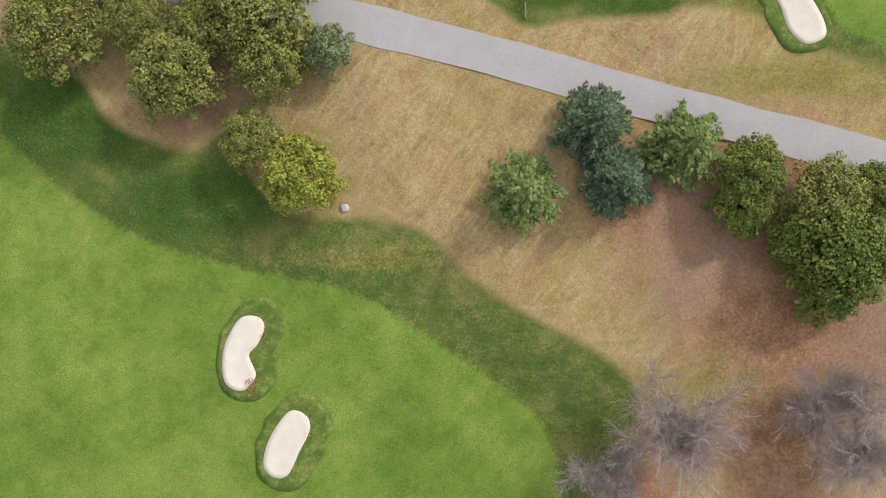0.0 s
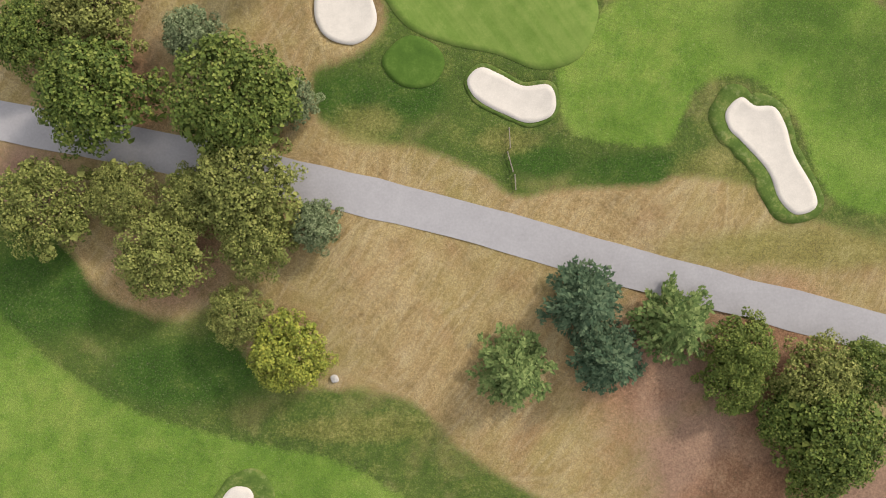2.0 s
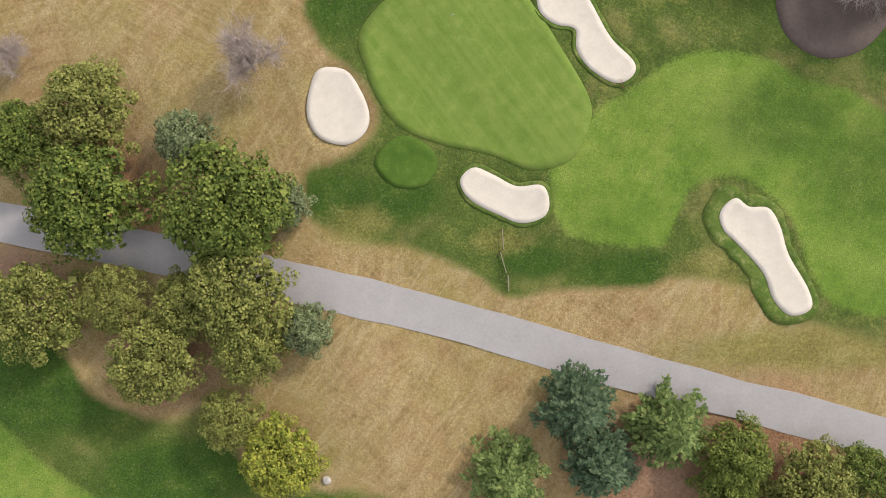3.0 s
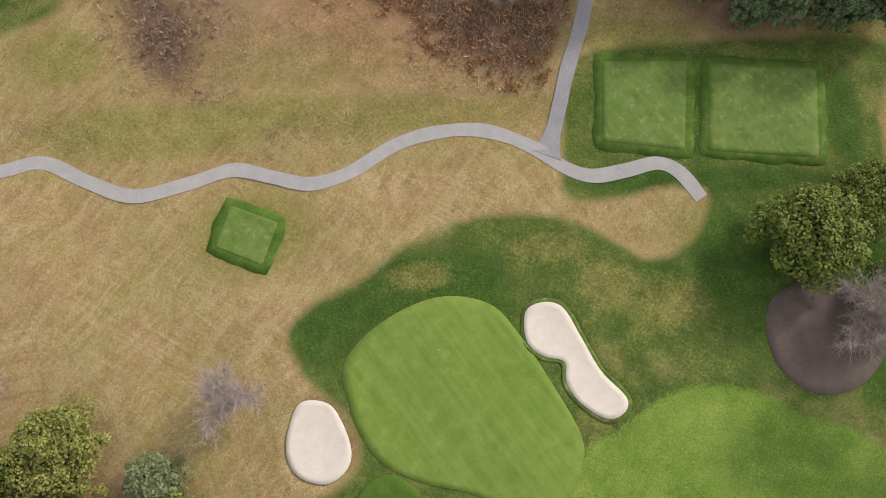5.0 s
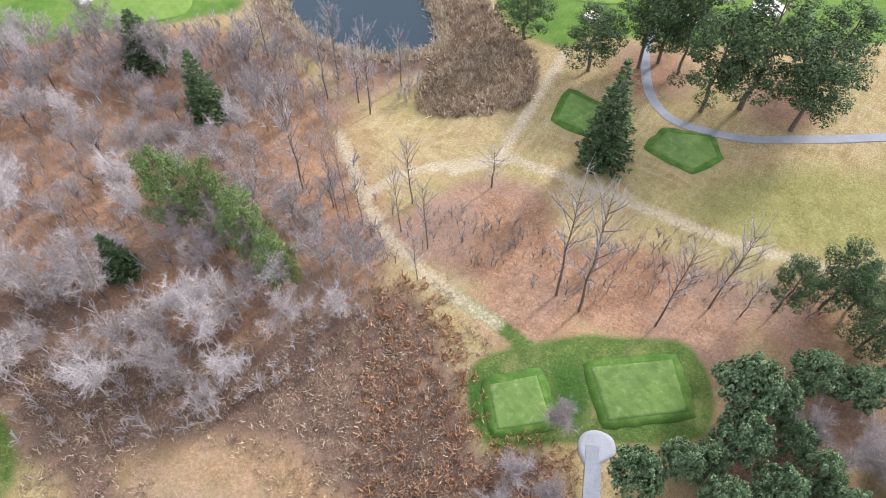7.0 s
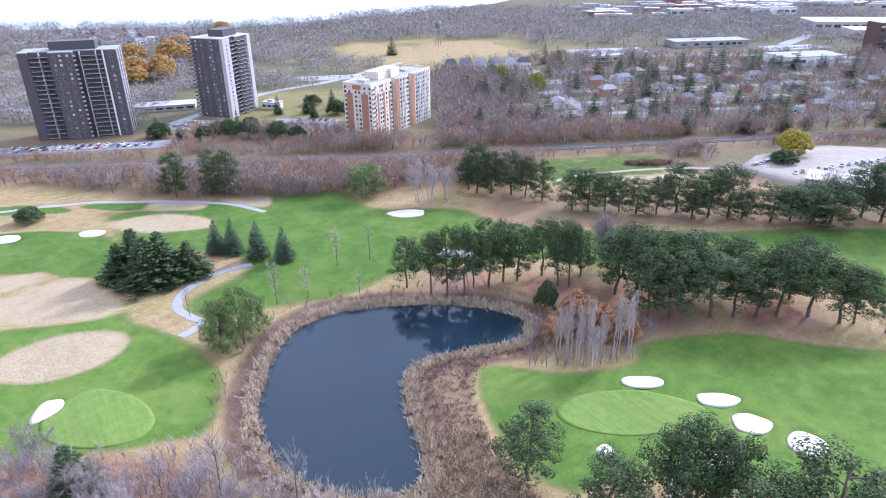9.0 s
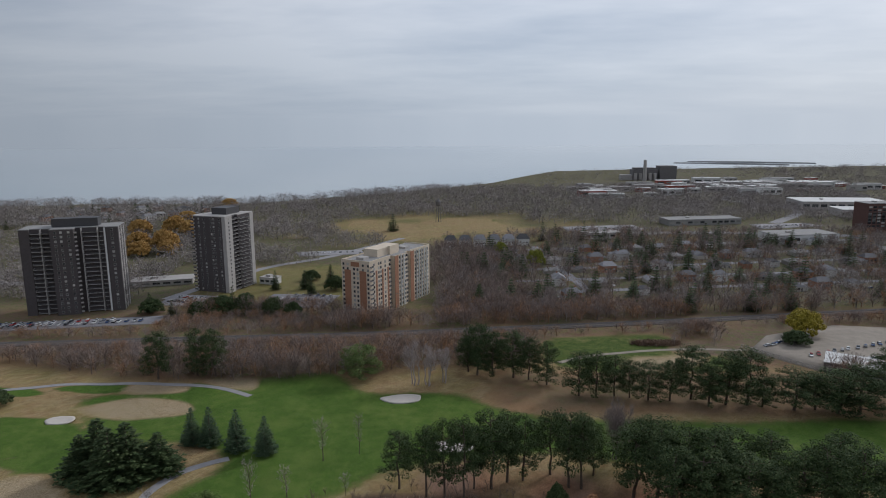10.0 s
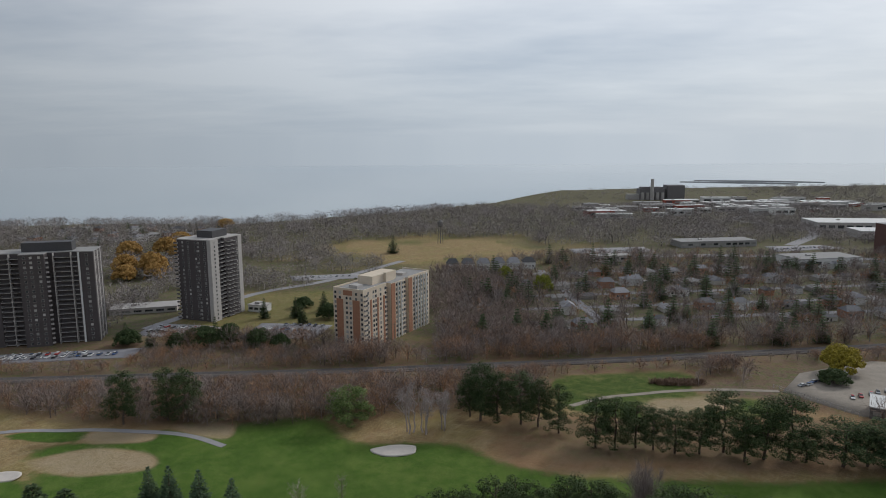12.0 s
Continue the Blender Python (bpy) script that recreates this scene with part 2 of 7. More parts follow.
def mat_plain(name, col, rough=0.8, vary=0.25, scale=0.8, bump=0.2, spec=0.3, metal=0.0, by_object=0.0, by_island=0.0):
    """Paint, stone, wood or plaster with weathering at two scales."""
    n = Nodes(name)
    f = n.mix(0.5, n.noise(scale, 5, 0.6), n.noise(scale * 9, 4, 0.6))
    lo, hi = tuple(v * (1 - vary) for v in col), tuple(min(v * (1 + vary), 1) for v in col)
    c = n.ramp(f, (0.3, lo), (0.7, hi))
    if by_object:
        c = n.mix(n.val(n.rand(), 0, 1, 0, by_object), c, (0.02, 0.02, 0.02))
    if by_island:
        c = n.mix(n.val(n.island(), 0, 1, 0, by_island), c, (0.02, 0.02, 0.02))
    return n.done(c, rough, f, bump, 0.05, spec, metal)


def mat_leaf(name, dark, mid, light, gloss=0.55):
    """Foliage: each leaf cluster and each tree takes a slightly different green."""
    n = Nodes(name)
    c = n.ramp(n.island(), (0.0, dark), (0.5, mid), (1.0, light))
    c = n.mix(n.val(n.rand(), 0, 1, 0, 0.45), c, n.mix(0.5, c, light))
    c = n.mix(n.val(n.noise(0.35, 3), 0.35, 0.65, 0, 0.4), c, dark)
    n.bsdf.inputs["Subsurface Weight"].default_value = 0.0
    return n.done(c, gloss, None, spec=0.12)


def mat_water(name, tint, rough, scale, strength, dist):
    n = Nodes(name)
    w = n.mix(0.5, n.noise(scale, 4, 0.6), n.noise(scale * 6, 3, 0.6))
    n.bsdf.inputs["IOR"].default_value = 1.33
    return n.done(tint, rough, w, strength, dist, 0.5)


M_GROUND = mat_ground()
M_GREEN = mat_turf("putting_green", (0.095, 0.155, 0.026), (0.13, 0.198, 0.038), (0.20, 0.25, 0.065), 0.3)
M_TEE = mat_turf("tee_turf", (0.065, 0.112, 0.024), (0.10, 0.155, 0.036), (0.155, 0.205, 0.062), 0.3, 0.28)
M_COLLAR = mat_turf("dark_collar_turf", (0.040, 0.075, 0.013), (0.085, 0.13, 0.026), (0.26, 0.24, 0.085), 0.0, 0.3)
M_BANK = mat_turf("bank_turf", (0.030, 0.068, 0.010), (0.066, 0.122, 0.019), (0.15, 0.185, 0.045))
M_SAND = mat_plain("bunker_sand", (0.545, 0.495, 0.445), 0.95, 0.12, 0.5, 0.25)
M_ROAD = mat_plain("pale_asphalt", (0.315, 0.30, 0.31), 0.9, 0.12, 0.25, 0.2)
M_PATH = mat_plain("path_asphalt", (0.30, 0.29, 0.295), 0.9, 0.18, 0.4, 0.2)
M_DARKROAD = mat_plain("dark_asphalt", (0.23, 0.225, 0.24), 0.9, 0.2, 0.3, 0.2)
M_YARD = mat_plain("yard_gravel", (0.30, 0.26, 0.215), 0.95, 0.25, 0.2, 0.3)
# brown soil, its colour darkened to include the oak's shade
M_SOIL_SHADE = mat_plain("soil_with_shade", (0.105, 0.08, 0.072), 0.95, 0.3, 0.3, 0.5)
M_BARK = mat_plain("bark", (0.13, 0.10, 0.08), 0.95, 0.35, 1.5, 0.6)
M_TWIG = mat_plain("grey_twigs", (0.455, 0.375, 0.35), 0.9, 0.2, 0.3, 0.0, by_object=0.4, by_island=0.35)
M_PALETWIG = mat_plain("pale_twigs", (0.535, 0.46, 0.435), 0.9, 0.15, 0.3, 0.0, by_object=0.25, by_island=0.3)
M_BROWNTWIG = mat_plain("brown_twigs", (0.32, 0.24, 0.19), 0.9, 0.3, 0.05, 0.0, by_island=0.4)
M_LEAF = mat_leaf("oak_leaves", (0.042, 0.068, 0.014), (0.105, 0.148, 0.028), (0.225, 0.25, 0.058))
M_LEAF_YELLOW = mat_leaf("yellow_green_leaves", (0.103, 0.126, 0.021), (0.235, 0.266, 0.042), (0.412, 0.392, 0.070))
M_LEAF_SILVER = mat_leaf("silver_leaves", (0.070, 0.095, 0.040), (0.165, 0.20, 0.095), (0.30, 0.335, 0.18))
M_LEAF_OLIVE = mat_leaf("olive_brown_leaves", (0.072, 0.088, 0.020), (0.175, 0.195, 0.048), (0.32, 0.315, 0.095))
M_NEEDLE = mat_leaf("pine_needles", (0.022, 0.040, 0.015), (0.056, 0.086, 0.033), (0.135, 0.165, 0.072), 0.8)
M_NEEDLE_MID = mat_leaf("grey_green_needles", (0.038, 0.066, 0.030), (0.11, 0.16, 0.076), (0.27, 0.325, 0.165), 0.8)
M_NEEDLE_BLUE = mat_leaf("blue_needles", (0.035, 0.065, 0.036), (0.08, 0.125, 0.068), (0.16, 0.21, 0.115), 0.8)
M_NEEDLE_LIGHT = mat_leaf("light_needles", (0.048, 0.085, 0.024), (0.135, 0.188, 0.058), (0.265, 0.315, 0.11), 0.8)
# golden leaves made paler, with the haze over these far trees in the colour
M_GOLD = mat_leaf("golden_leaves", (0.28, 0.155, 0.045), (0.47, 0.275, 0.08), (0.60, 0.40, 0.14))
M_LEMON = mat_leaf("lemon_leaves", (0.19, 0.145, 0.02), (0.40, 0.325, 0.04), (0.56, 0.47, 0.08))
M_RUSSET = mat_leaf("russet_leaves", (0.20, 0.095, 0.05), (0.37, 0.19, 0.10), (0.55, 0.33, 0.18))
M_REED = mat_leaf("dry_reeds", (0.20, 0.135, 0.085), (0.40, 0.295, 0.19), (0.63, 0.52, 0.37), 0.8)
M_REED_PALE = mat_leaf("pale_reeds", (0.32, 0.24, 0.155), (0.52, 0.42, 0.29), (0.68, 0.58, 0.43), 0.8)
M_SHRUB = mat_leaf("brown_shrub", (0.12, 0.08, 0.06), (0.26, 0.175, 0.125), (0.44, 0.32, 0.24), 0.8)
M_POND = mat_water("pond_water", (0.013, 0.024, 0.034), 0.015, 0.3, 0.02, 0.03)
# lake colour lifted close to the sky's, so horizon haze is painted in
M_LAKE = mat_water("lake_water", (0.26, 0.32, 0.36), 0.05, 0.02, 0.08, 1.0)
# ---------------------------------------------------------------- shapes


def part(name, verts, faces, material, parent=None, label=""):
    """One mesh object from vertices and faces, under a thing or a part."""
    me = bpy.data.meshes.new(name)
    me.from_pydata([tuple(v) for v in verts], [], [tuple(f) for f in faces])
    me.materials.append(material)
    me.update()
    ob = new(name, me)
    ob.parent = parent
    return tagged(ob, label)


def share(name, ob, parent, m):
    """Another object on the same mesh."""
    o = new(name, ob.data)
    o.parent = parent
    o.matrix_local = m
    return o


def smooth_loop(pts, step=8, closed=True):
    """A rounded line through a few corners."""
    n, out = len(pts), []
    p = [np.array(q, float) for q in pts]
    for i in range(n if closed else n - 1):
        a, b, c, d = (p[(i + k - 1) % n] if closed else p[min(max(i + k - 1, 0), n - 1)] for k in range(4))
        for s in range(step):
            t = s / step
            out.append(0.5 * (2 * b + (c - a) * t + (2 * a - 5 * b + 4 * c - d) * t * t + (3 * b - a - 3 * c + d) * t**3))
    if not closed:
        out.append(p[-1])
    return np.array(out)


def signed(px, py, loop):
    """Distance to a closed line, positive inside."""
    q, r = loop, np.roll(loop, -1, 0)
    best, inside = np.full(px.shape, 1e9), np.zeros(px.shape, bool)
    for (ax, ay), (bx, by) in zip(q, r):
        dx, dy = bx - ax, by - ay
        t = np.clip(((px - ax) * dx + (py - ay) * dy) / (dx * dx + dy * dy + 1e-9), 0, 1)
        best = np.minimum(best, np.hypot(px - ax - t * dx, py - ay - t * dy))
        if dy:
            inside ^= ((ay > py) != (by > py)) & (px < ax + (py - ay) * dx / dy)
    return np.where(inside, best, -best)


def along(px, py, line):
    """Distance to an open line."""
    best = np.full(px.shape, 1e9)
    for (ax, ay), (bx, by) in zip(line[:-1], line[1:]):
        dx, dy = bx - ax, by - ay
        t = np.clip(((px - ax) * dx + (py - ay) * dy) / (dx * dx + dy * dy + 1e-9), 0, 1)
        best = np.minimum(best, np.hypot(px - ax - t * dx, py - ay - t * dy))
    return best


# ---------------------------------------------------------------- plan of the ground
BUNKERS = {
    "slim": [(-38.3, -11.4), (-35.2, -11.3), (-34.0, -13.2), (-35.3, -16.3), (-36.9, -18.3), (-35.7, -22.0), (-38.1, -24.7), (-41.2, -23.4), (-41.8, -19.2), (-40.8, -15.1)],
    "oval": [(-29.9, -28.8), (-26.8, -29.4), (-26.0, -32.0), (-28.0, -36.1), (-30.2, -40.2), (-32.8, -40.6), (-34.6, -38.5), (-33.6, -33.9)],
    "wide": [(7.1, 62.5), (9.6, 64.5), (13.1, 63.1), (17.2, 60.9), (21.8, 60.9), (23.1, 58.0), (22.1, 55.2), (18.0, 54.1), (13.9, 55.7), (9.9, 57.8), (7.7, 59.9)],
    "round": [(-18.2, 83.0), (-13.6, 82.9), (-11.0, 79.8), (-9.2, 74.8), (-10.1, 71.3), (-13.6, 69.2), (-18.2, 70.5), (-20.4, 74.0), (-20.2, 78.5)],
    "kidney": [(22.1, 98.1), (25.3, 99.8), (28.8, 98.8), (31.7, 93.7), (35.0, 87.4), (39.1, 82.8), (38.7, 80.2), (35.6, 79.1), (31.1, 81.9), (28.8, 85.5), (28.6, 89.1), (24.9, 90.2), (22.1, 92.9)],
    "long": [(53.8, 55.1), (56.5, 57.6), (59.0, 56.0), (62.5, 55.6), (64.5, 52.2), (65.9, 47.1), (69.3, 40.8), (69.7, 37.3), (66.1, 36.1), (63.1, 39.0), (61.2, 44.1), (56.7, 49.4), (54.3, 52.0)],
    "left_of_pond": [(-101.1, 311.1), (-101.8, 319.2), (-96.4, 320.3), (-94.9, 315.7), (-98.7, 310.6)],
}
# oval bunkers further on: centre and half sizes
for _k, (_x, _y, _rx, _ry) in enumerate([(73.4, 328.8, 6.3, 3.2), (92.4, 320.4, 6.0, 3.2), (97.9, 310.4, 5.2, 4.0), (109.2, 302.6, 5.0, 4.3),
                                         (56.4, 299.9, 2.3, 2.1), (-5.5, 464.3, 9.2, 4.9), (-148.6, 440.6, 6.0, 4.3), (-185.0, 435.3, 5.6, 5.0), (16.1, 418.0, 8.4, 4.3), (84, 296, 4, 3)]):
    BUNKERS[f"far{_k}"] = [(_x + _rx * math.cos(a) * (1 + 0.12 * math.sin(3 * a + _k)), _y + _ry * math.sin(a) * (1 + 0.1 * math.cos(2 * a + _k))) for a in np.linspace(0, 2 * math.pi, 9)[:-1]]
BUNKERS = {k: smooth_loop(v, 6) for k, v in BUNKERS.items()}
POND = smooth_loop([(-33.5, 303), (-40.5, 329.6), (-38.1, 355.9), (-26.6, 369.4), (-4.6, 375.5), (20.5, 375.4), (40.5, 367.0), (39.0, 353.0), (25.7, 346.9), (10.9, 341.9), (2.7, 332.5), (4.2, 315.7), (8.1, 303.4), (9.7, 289.4), (1.2, 284.5), (-18.1, 288)], 6)
GREENS = {
    "main": smooth_loop([(-10.7, 89.5), (-4.2, 96.6), (6.2, 101.1), (15.5, 99.8), (20.9, 94.0), (26.7, 84.6), (30.9, 76.4), (30.7, 71.4), (27.4, 65.5), (20.4, 63.7), (12.5, 66.8), (3.5, 69.0), (-3.5, 72.1), (-7.5, 77.2), (-9.5, 82.3)], 6),
    "left": smooth_loop([(-65.9, 311.8), (-67.6, 303.3), (-78.1, 299.9), (-91.9, 303.2), (-98, 311.8), (-95, 321.2), (-88, 325.3), (-75.0, 321.2)], 6),
    "right": smooth_loop([(87.7, 315.7), (79.5, 308.6), (64.5, 305.8), (50.8, 308.6), (45.8, 315.7), (53.2, 323.2), (66, 325), (80, 322)], 6),
}
ROAD = smooth_loop([(-700, 205), (-350, 122), (-129.5, 68.9), (-77.8, 56.9), (-52.1, 51.1), (-24.9, 44.6), (4.2, 36.9), (34.7, 27.4), (82.1, 13.6), (135.5, -2.7), (420, -90), (900, -240)], 6, False)
CART = smooth_loop([(-150, 118), (-110, 119), (-91.5, 124.0), (-75.7, 126.8), (-67.9, 128.4), (-59.5, 124.6), (-50.3, 121.4), (-40.3, 123.6), (-31.9, 126.2), (-24.4, 124.6), (-17.0, 123.0), (-9.6, 125.1), (-1.0, 130.4), (7.6, 132.7), (16.2, 132.6), (24.6, 129.4), (30.7, 125.2), (35.9, 123.4), (42.3, 124.3), (48.2, 125.5), (52.3, 123.5), (55.8, 118.5)], 6, False)
BRANCH = smooth_loop([(27.3, 127.6), (29.0, 132.5), (30.2, 136.7), (32.3, 144.7), (35.1, 152.9), (37.0, 160), (38.2, 166), (39.0, 170.5)], 6, False)
PATH_EAST = smooth_loop([(80, 300), (72, 290), (68.7, 281), (67.2, 266.6), (70.5, 256.8), (78.8, 251.5), (89.3, 248.2), (102.0, 248.0), (122.9, 247.9), (160, 249), (210, 256)], 6, False)
PATH_WEST = smooth_loop([(-66, 409), (-72.2, 405.3), (-81.0, 396.7), (-85.9, 384.9), (-83.6, 373.9), (-76.5, 367.7), (-71, 363.7), (-74.8, 354.3)], 6, False)
PATH_FAR = smooth_loop([(-330, 430), (-250, 452), (-196, 472), (-160, 482), (-100, 478), (-76, 468)], 6, False)
TEES = [[(39.1, 146.1), (55.4, 145.9), (53.5, 127.9), (38.0, 130.0)], [(59.8, 145.3), (80.3, 143.8), (78.2, 125.7), (57.8, 127.8)],
        [(-32.2, 119.4), (-23.1, 115.8), (-25.8, 107.7), (-34.7, 111.4)], [(20.2, 182.9), (29.7, 184.7), (31.6, 175.3), (21.4, 173.8)],
        [(40.5, 186.2), (57.0, 187.8), (57.6, 176.9), (42.2, 175.1)], [(63.3, 245.4), (68.7, 251.3), (79.0, 249.4), (79.5, 242.6), (72.2, 238.1)],
        [(41.2, 256.4), (46.0, 266.0), (52.7, 260.4), (48.5, 251.1)]]
FAIR_SOUTH = smooth_loop([(-400, 70), (-112.7, 38.6), (-81.7, 23.2), (-71.5, 13.6), (-56.1, 3.9), (-42.7, -1.1), (-30.3, -4.0), (-20.0, -6.3), (-9.8, -11.7), (5.4, -22.4), (13.5, -28.8), (18.4, -37.1), (19.9, -57.7), (20, -150), (-400, -150)], 4)
ROUGH_SOUTH = smooth_loop([(-400, 75), (-112.5, 44.8), (-81.3, 40.3), (-68.9, 35.3), (-60.8, 24.7), (-48.4, 19.7), (-40.0, 22.0), (-35.1, 13.7), (-28.0, 7.3), (-11.5, 5.9), (-3.3, 2.6), (3.8, -4.8), (12.9, -11.3), (26.1, -18.8), (33, -25.1), (34.0, -33.4), (28.4, -47.6), (28, -160), (-400, -160)], 4)
ROUGH_GREEN = smooth_loop([(-20.8, 94.9), (-16.6, 100.1), (-8.3, 104.1), (0.1, 110.3), (13.8, 115.8), (29.5, 115.4), (39.7, 110.3), (45.7, 107.0), (54.2, 111.0), (57.0, 119), (52, 121), (32, 119), (31, 130), (33.8, 147), (60, 150), (94.4, 149), (91, 130), (100.8, 102.4), (180, 90), (180, 15), (95.8, 25.8), (82.5, 30.3), (70.6, 34.7), (63.5, 34.9), (60, 41), (45.4, 43.5), (40.2, 42.1), (24.9, 42.0), (15.6, 40.7), (8.5, 45.5), (-1.6, 49.9), (-11.8, 52.3), (-20.0, 55.6), (-21.3, 64.3), (-14.5, 66.7), (-8, 71.7), (-9.5, 80), (-17, 87)], 4)
FAIR_GREEN = smooth_loop([(23, 62), (25.2, 53.3), (28.5, 51), (32.3, 50.1), (42.5, 49.3), (46.3, 54.8), (50, 60.4), (57.2, 61.5), (66.2, 54.3), (71.9, 39.8), (82.8, 35.4), (96, 33), (180, 28), (180, 66), (97, 70), (84.7, 72.2), (78.3, 76.3), (69.5, 79.1), (63.7, 82.7), (54.7, 84.5), (46.5, 83.1), (39.1, 78.2), (33, 75), (29, 70)], 4)
TEE_LAWN = smooth_loop([(17, 187), (19, 171), (33, 171), (60, 172), (62, 190), (48, 193), (36, 193)], 4)
MEADOW_WEST = smooth_loop([(-102.7, 185.6), (-76.9, 180.2), (-68.4, 170.2), (-67.8, 161.3), (-74.5, 157.1), (-96.2, 153.3)], 4)
FAIR_EAST = smooth_loop([(25, 329.5), (30.8, 337.0), (51.5, 333.4), (73.9, 338.5), (80.4, 350.1), (112.2, 355.3), (155.0, 345), (300, 330), (300, 285), (148.8, 285), (98.7, 285.0), (59.6, 290.6), (45.0, 286), (31.6, 299.9)], 4)
FAIR_WEST = smooth_loop([(-53.5, 329.6), (-60.0, 338.9), (-74.1, 352.5), (-96.5, 363.8), (-104.0, 372), (-120.9, 362), (-160, 352), (-240, 320), (-240, 270), (-114.7, 290.2), (-94.8, 296.6), (-74.5, 298.8), (-61.0, 303.4), (-50.0, 308.1)], 4)
FAIR_NORTH = smooth_loop([(-320, 450), (-174.4, 410.5), (-144.3, 413.0), (-132, 433), (-150, 462), (-118.7, 475.3), (-73.3, 491.0), (-44.1, 494.8), (-23.3, 469.9), (16.0, 470), (37.7, 452), (69.0, 442), (121.3, 440), (149.8, 440), (220.3, 441.6), (330, 420), (330, 360), (223.5, 372), (172.9, 378), (133.7, 405), (76.6, 408.1), (63.9, 416.3), (16.2, 408.6), (-6.8, 400), (-26.6, 382), (-50, 375), (-69, 367), (-80, 378), (-66, 402), (-76, 418), (-110.5, 420.9), (-121.2, 399.6), (-153.8, 399.8), (-320, 420)], 4)
LAWN_FAR = smooth_loop([(70.0, 546.3), (126.3, 556.6), (145.0, 550.5), (135.6, 529.0), (166.1, 515), (160, 499.8), (76.6, 501.2)], 4)
REEDS = smooth_loop([(10.5, 288.5), (8, 305.8), (3.5, 329.5), (11.5, 342.8), (36, 351.0), (40.6, 346.8), (27.2, 338.1), (23.1, 325), (27, 305), (34, 290), (38.6, 278), (34, 262), (20, 258), (4.1, 262)], 4)
WOODS = smooth_loop([(-2, 205), (-10, 190), (-30, 176), (-62, 170), (-95, 172), (-140, 190), (-150, 290), (-95, 296), (-60, 296), (-45, 290), (-30, 280), (-12, 245), (-2, 225)], 4)
THICKET = smooth_loop([(-84, 186), (-73, 180), (-63.8, 169), (-56, 162.4), (-50, 147.5), (-44, 144), (-40, 150), (-42, 158.4), (-49, 167.4), (-35, 173), (-17, 171), (-7.3, 162), (4, 156.5), (11, 149.5), (24.7, 145), (33, 158), (30.6, 168), (18, 170), (14, 183), (5, 204), (-12, 199), (-35, 188), (-60, 192)], 4)
DEEP = smooth_loop([(-20.9, 95.6), (-14.3, 101.6), (-6.4, 104.9), (-0.4, 109.7), (9.8, 110.5), (17.7, 107.4), (19.5, 97.7), (9.6, 99.2), (-1.3, 96.1), (-10.1, 90.7), (-16, 89)], 4)
GRASS_EDGE = smooth_loop([(-4, 232), (8, 228), (22, 214), (36, 205), (60, 205), (80, 207), (92, 200), (100, 205), (72, 219), (52, 230), (33, 240), (12, 238)], 4)
STRIP = smooth_loop([(-24.5, 234.5), (-12.5, 222.3), (-0.4, 214.2), (12.2, 209.4), (21.8, 204.9), (32.3, 199.9), (47.8, 193.4), (58.5, 189.4), (64.6, 182.3), (76.1, 195.9), (74.3, 207), (53.9, 215.6), (39, 217.4), (35.3, 232.5), (20.6, 237.3), (8.3, 230.4), (-0.9, 224.6), (-8.1, 234.2), (-19.8, 241.8)], 4)
# dark creek ground, also the outline of the wood's painted shade
HOLLOW_SHADE = smooth_loop([(-101.1, 198.5), (-59.9, 192.2), (-32.1, 183.7), (-15, 175.7), (-4.1, 162.5), (7.8, 154.6), (18.7, 164.5), (14.6, 174.1), (-15.9, 186.1), (-49.5, 200.8), (-90, 210.6)], 4)
BROWN = smooth_loop([(-65.5, 171.2), (-47.6, 145.8), (-26, 143.2), (-4.7, 139.7), (16.2, 137.2), (26.4, 133.9), (34, 151.3), (34.5, 169.5), (17.5, 173.7), (15.7, 193.1), (-6.8, 208.7), (-50.5, 203.3), (-77.5, 189.1)], 4)
TRAILS = [smooth_loop([(46.3, 282.4), (38.5, 267.3), (29.1, 250.5), (25.8, 243.7), (14, 239)], 4, False),
          smooth_loop([(-7.9, 231.5), (5.5, 239.4), (25.7, 242.4), (33.2, 240.3), (53.7, 229.5), (71.2, 219.2), (87.8, 211.2), (107.2, 207.9), (180, 215)], 4, False),
          smooth_loop([(22.6, 196.6), (13.3, 203.6), (5.9, 211.0), (-0.6, 218.9), (-6.4, 228.9), (-10.5, 239.7), (-15.1, 252.4)], 4, False)]
SAND_FLATS = [smooth_loop(q, 4) for q in (
    [(-150, 386), (-132, 397), (-118, 388), (-102, 373), (-114, 363), (-133, 362), (-160, 366)], [(-128, 345), (-116.6, 354.8), (-98, 358), (-90.6, 350), (-95, 336), (-110, 328.7), (-130, 331)],
    [(-147, 451), (-132, 464), (-104, 461), (-97, 448), (-124, 442)], [(-139, 479), (-115, 483), (-107.6, 471.6), (-131, 468)], [(-104.6, 487), (-81, 490.7), (-76.7, 475), (-96, 479)],
    [(-210, 372), (-176, 392), (-150, 402), (-146, 394), (-165, 378), (-200, 358)], [(108, 515), (142, 524), (152, 514), (128, 500), (104, 498)])]


def shore(x):
    return np.interp(x, [-4000, -1500, -731, -456, -303, -96, 99, 200, 299, 500, 826, 1300, 4000], [900, 1180, 1262, 1282, 1290, 1460, 1660, 1880, 2055, 2110, 2165, 2230, 2400])


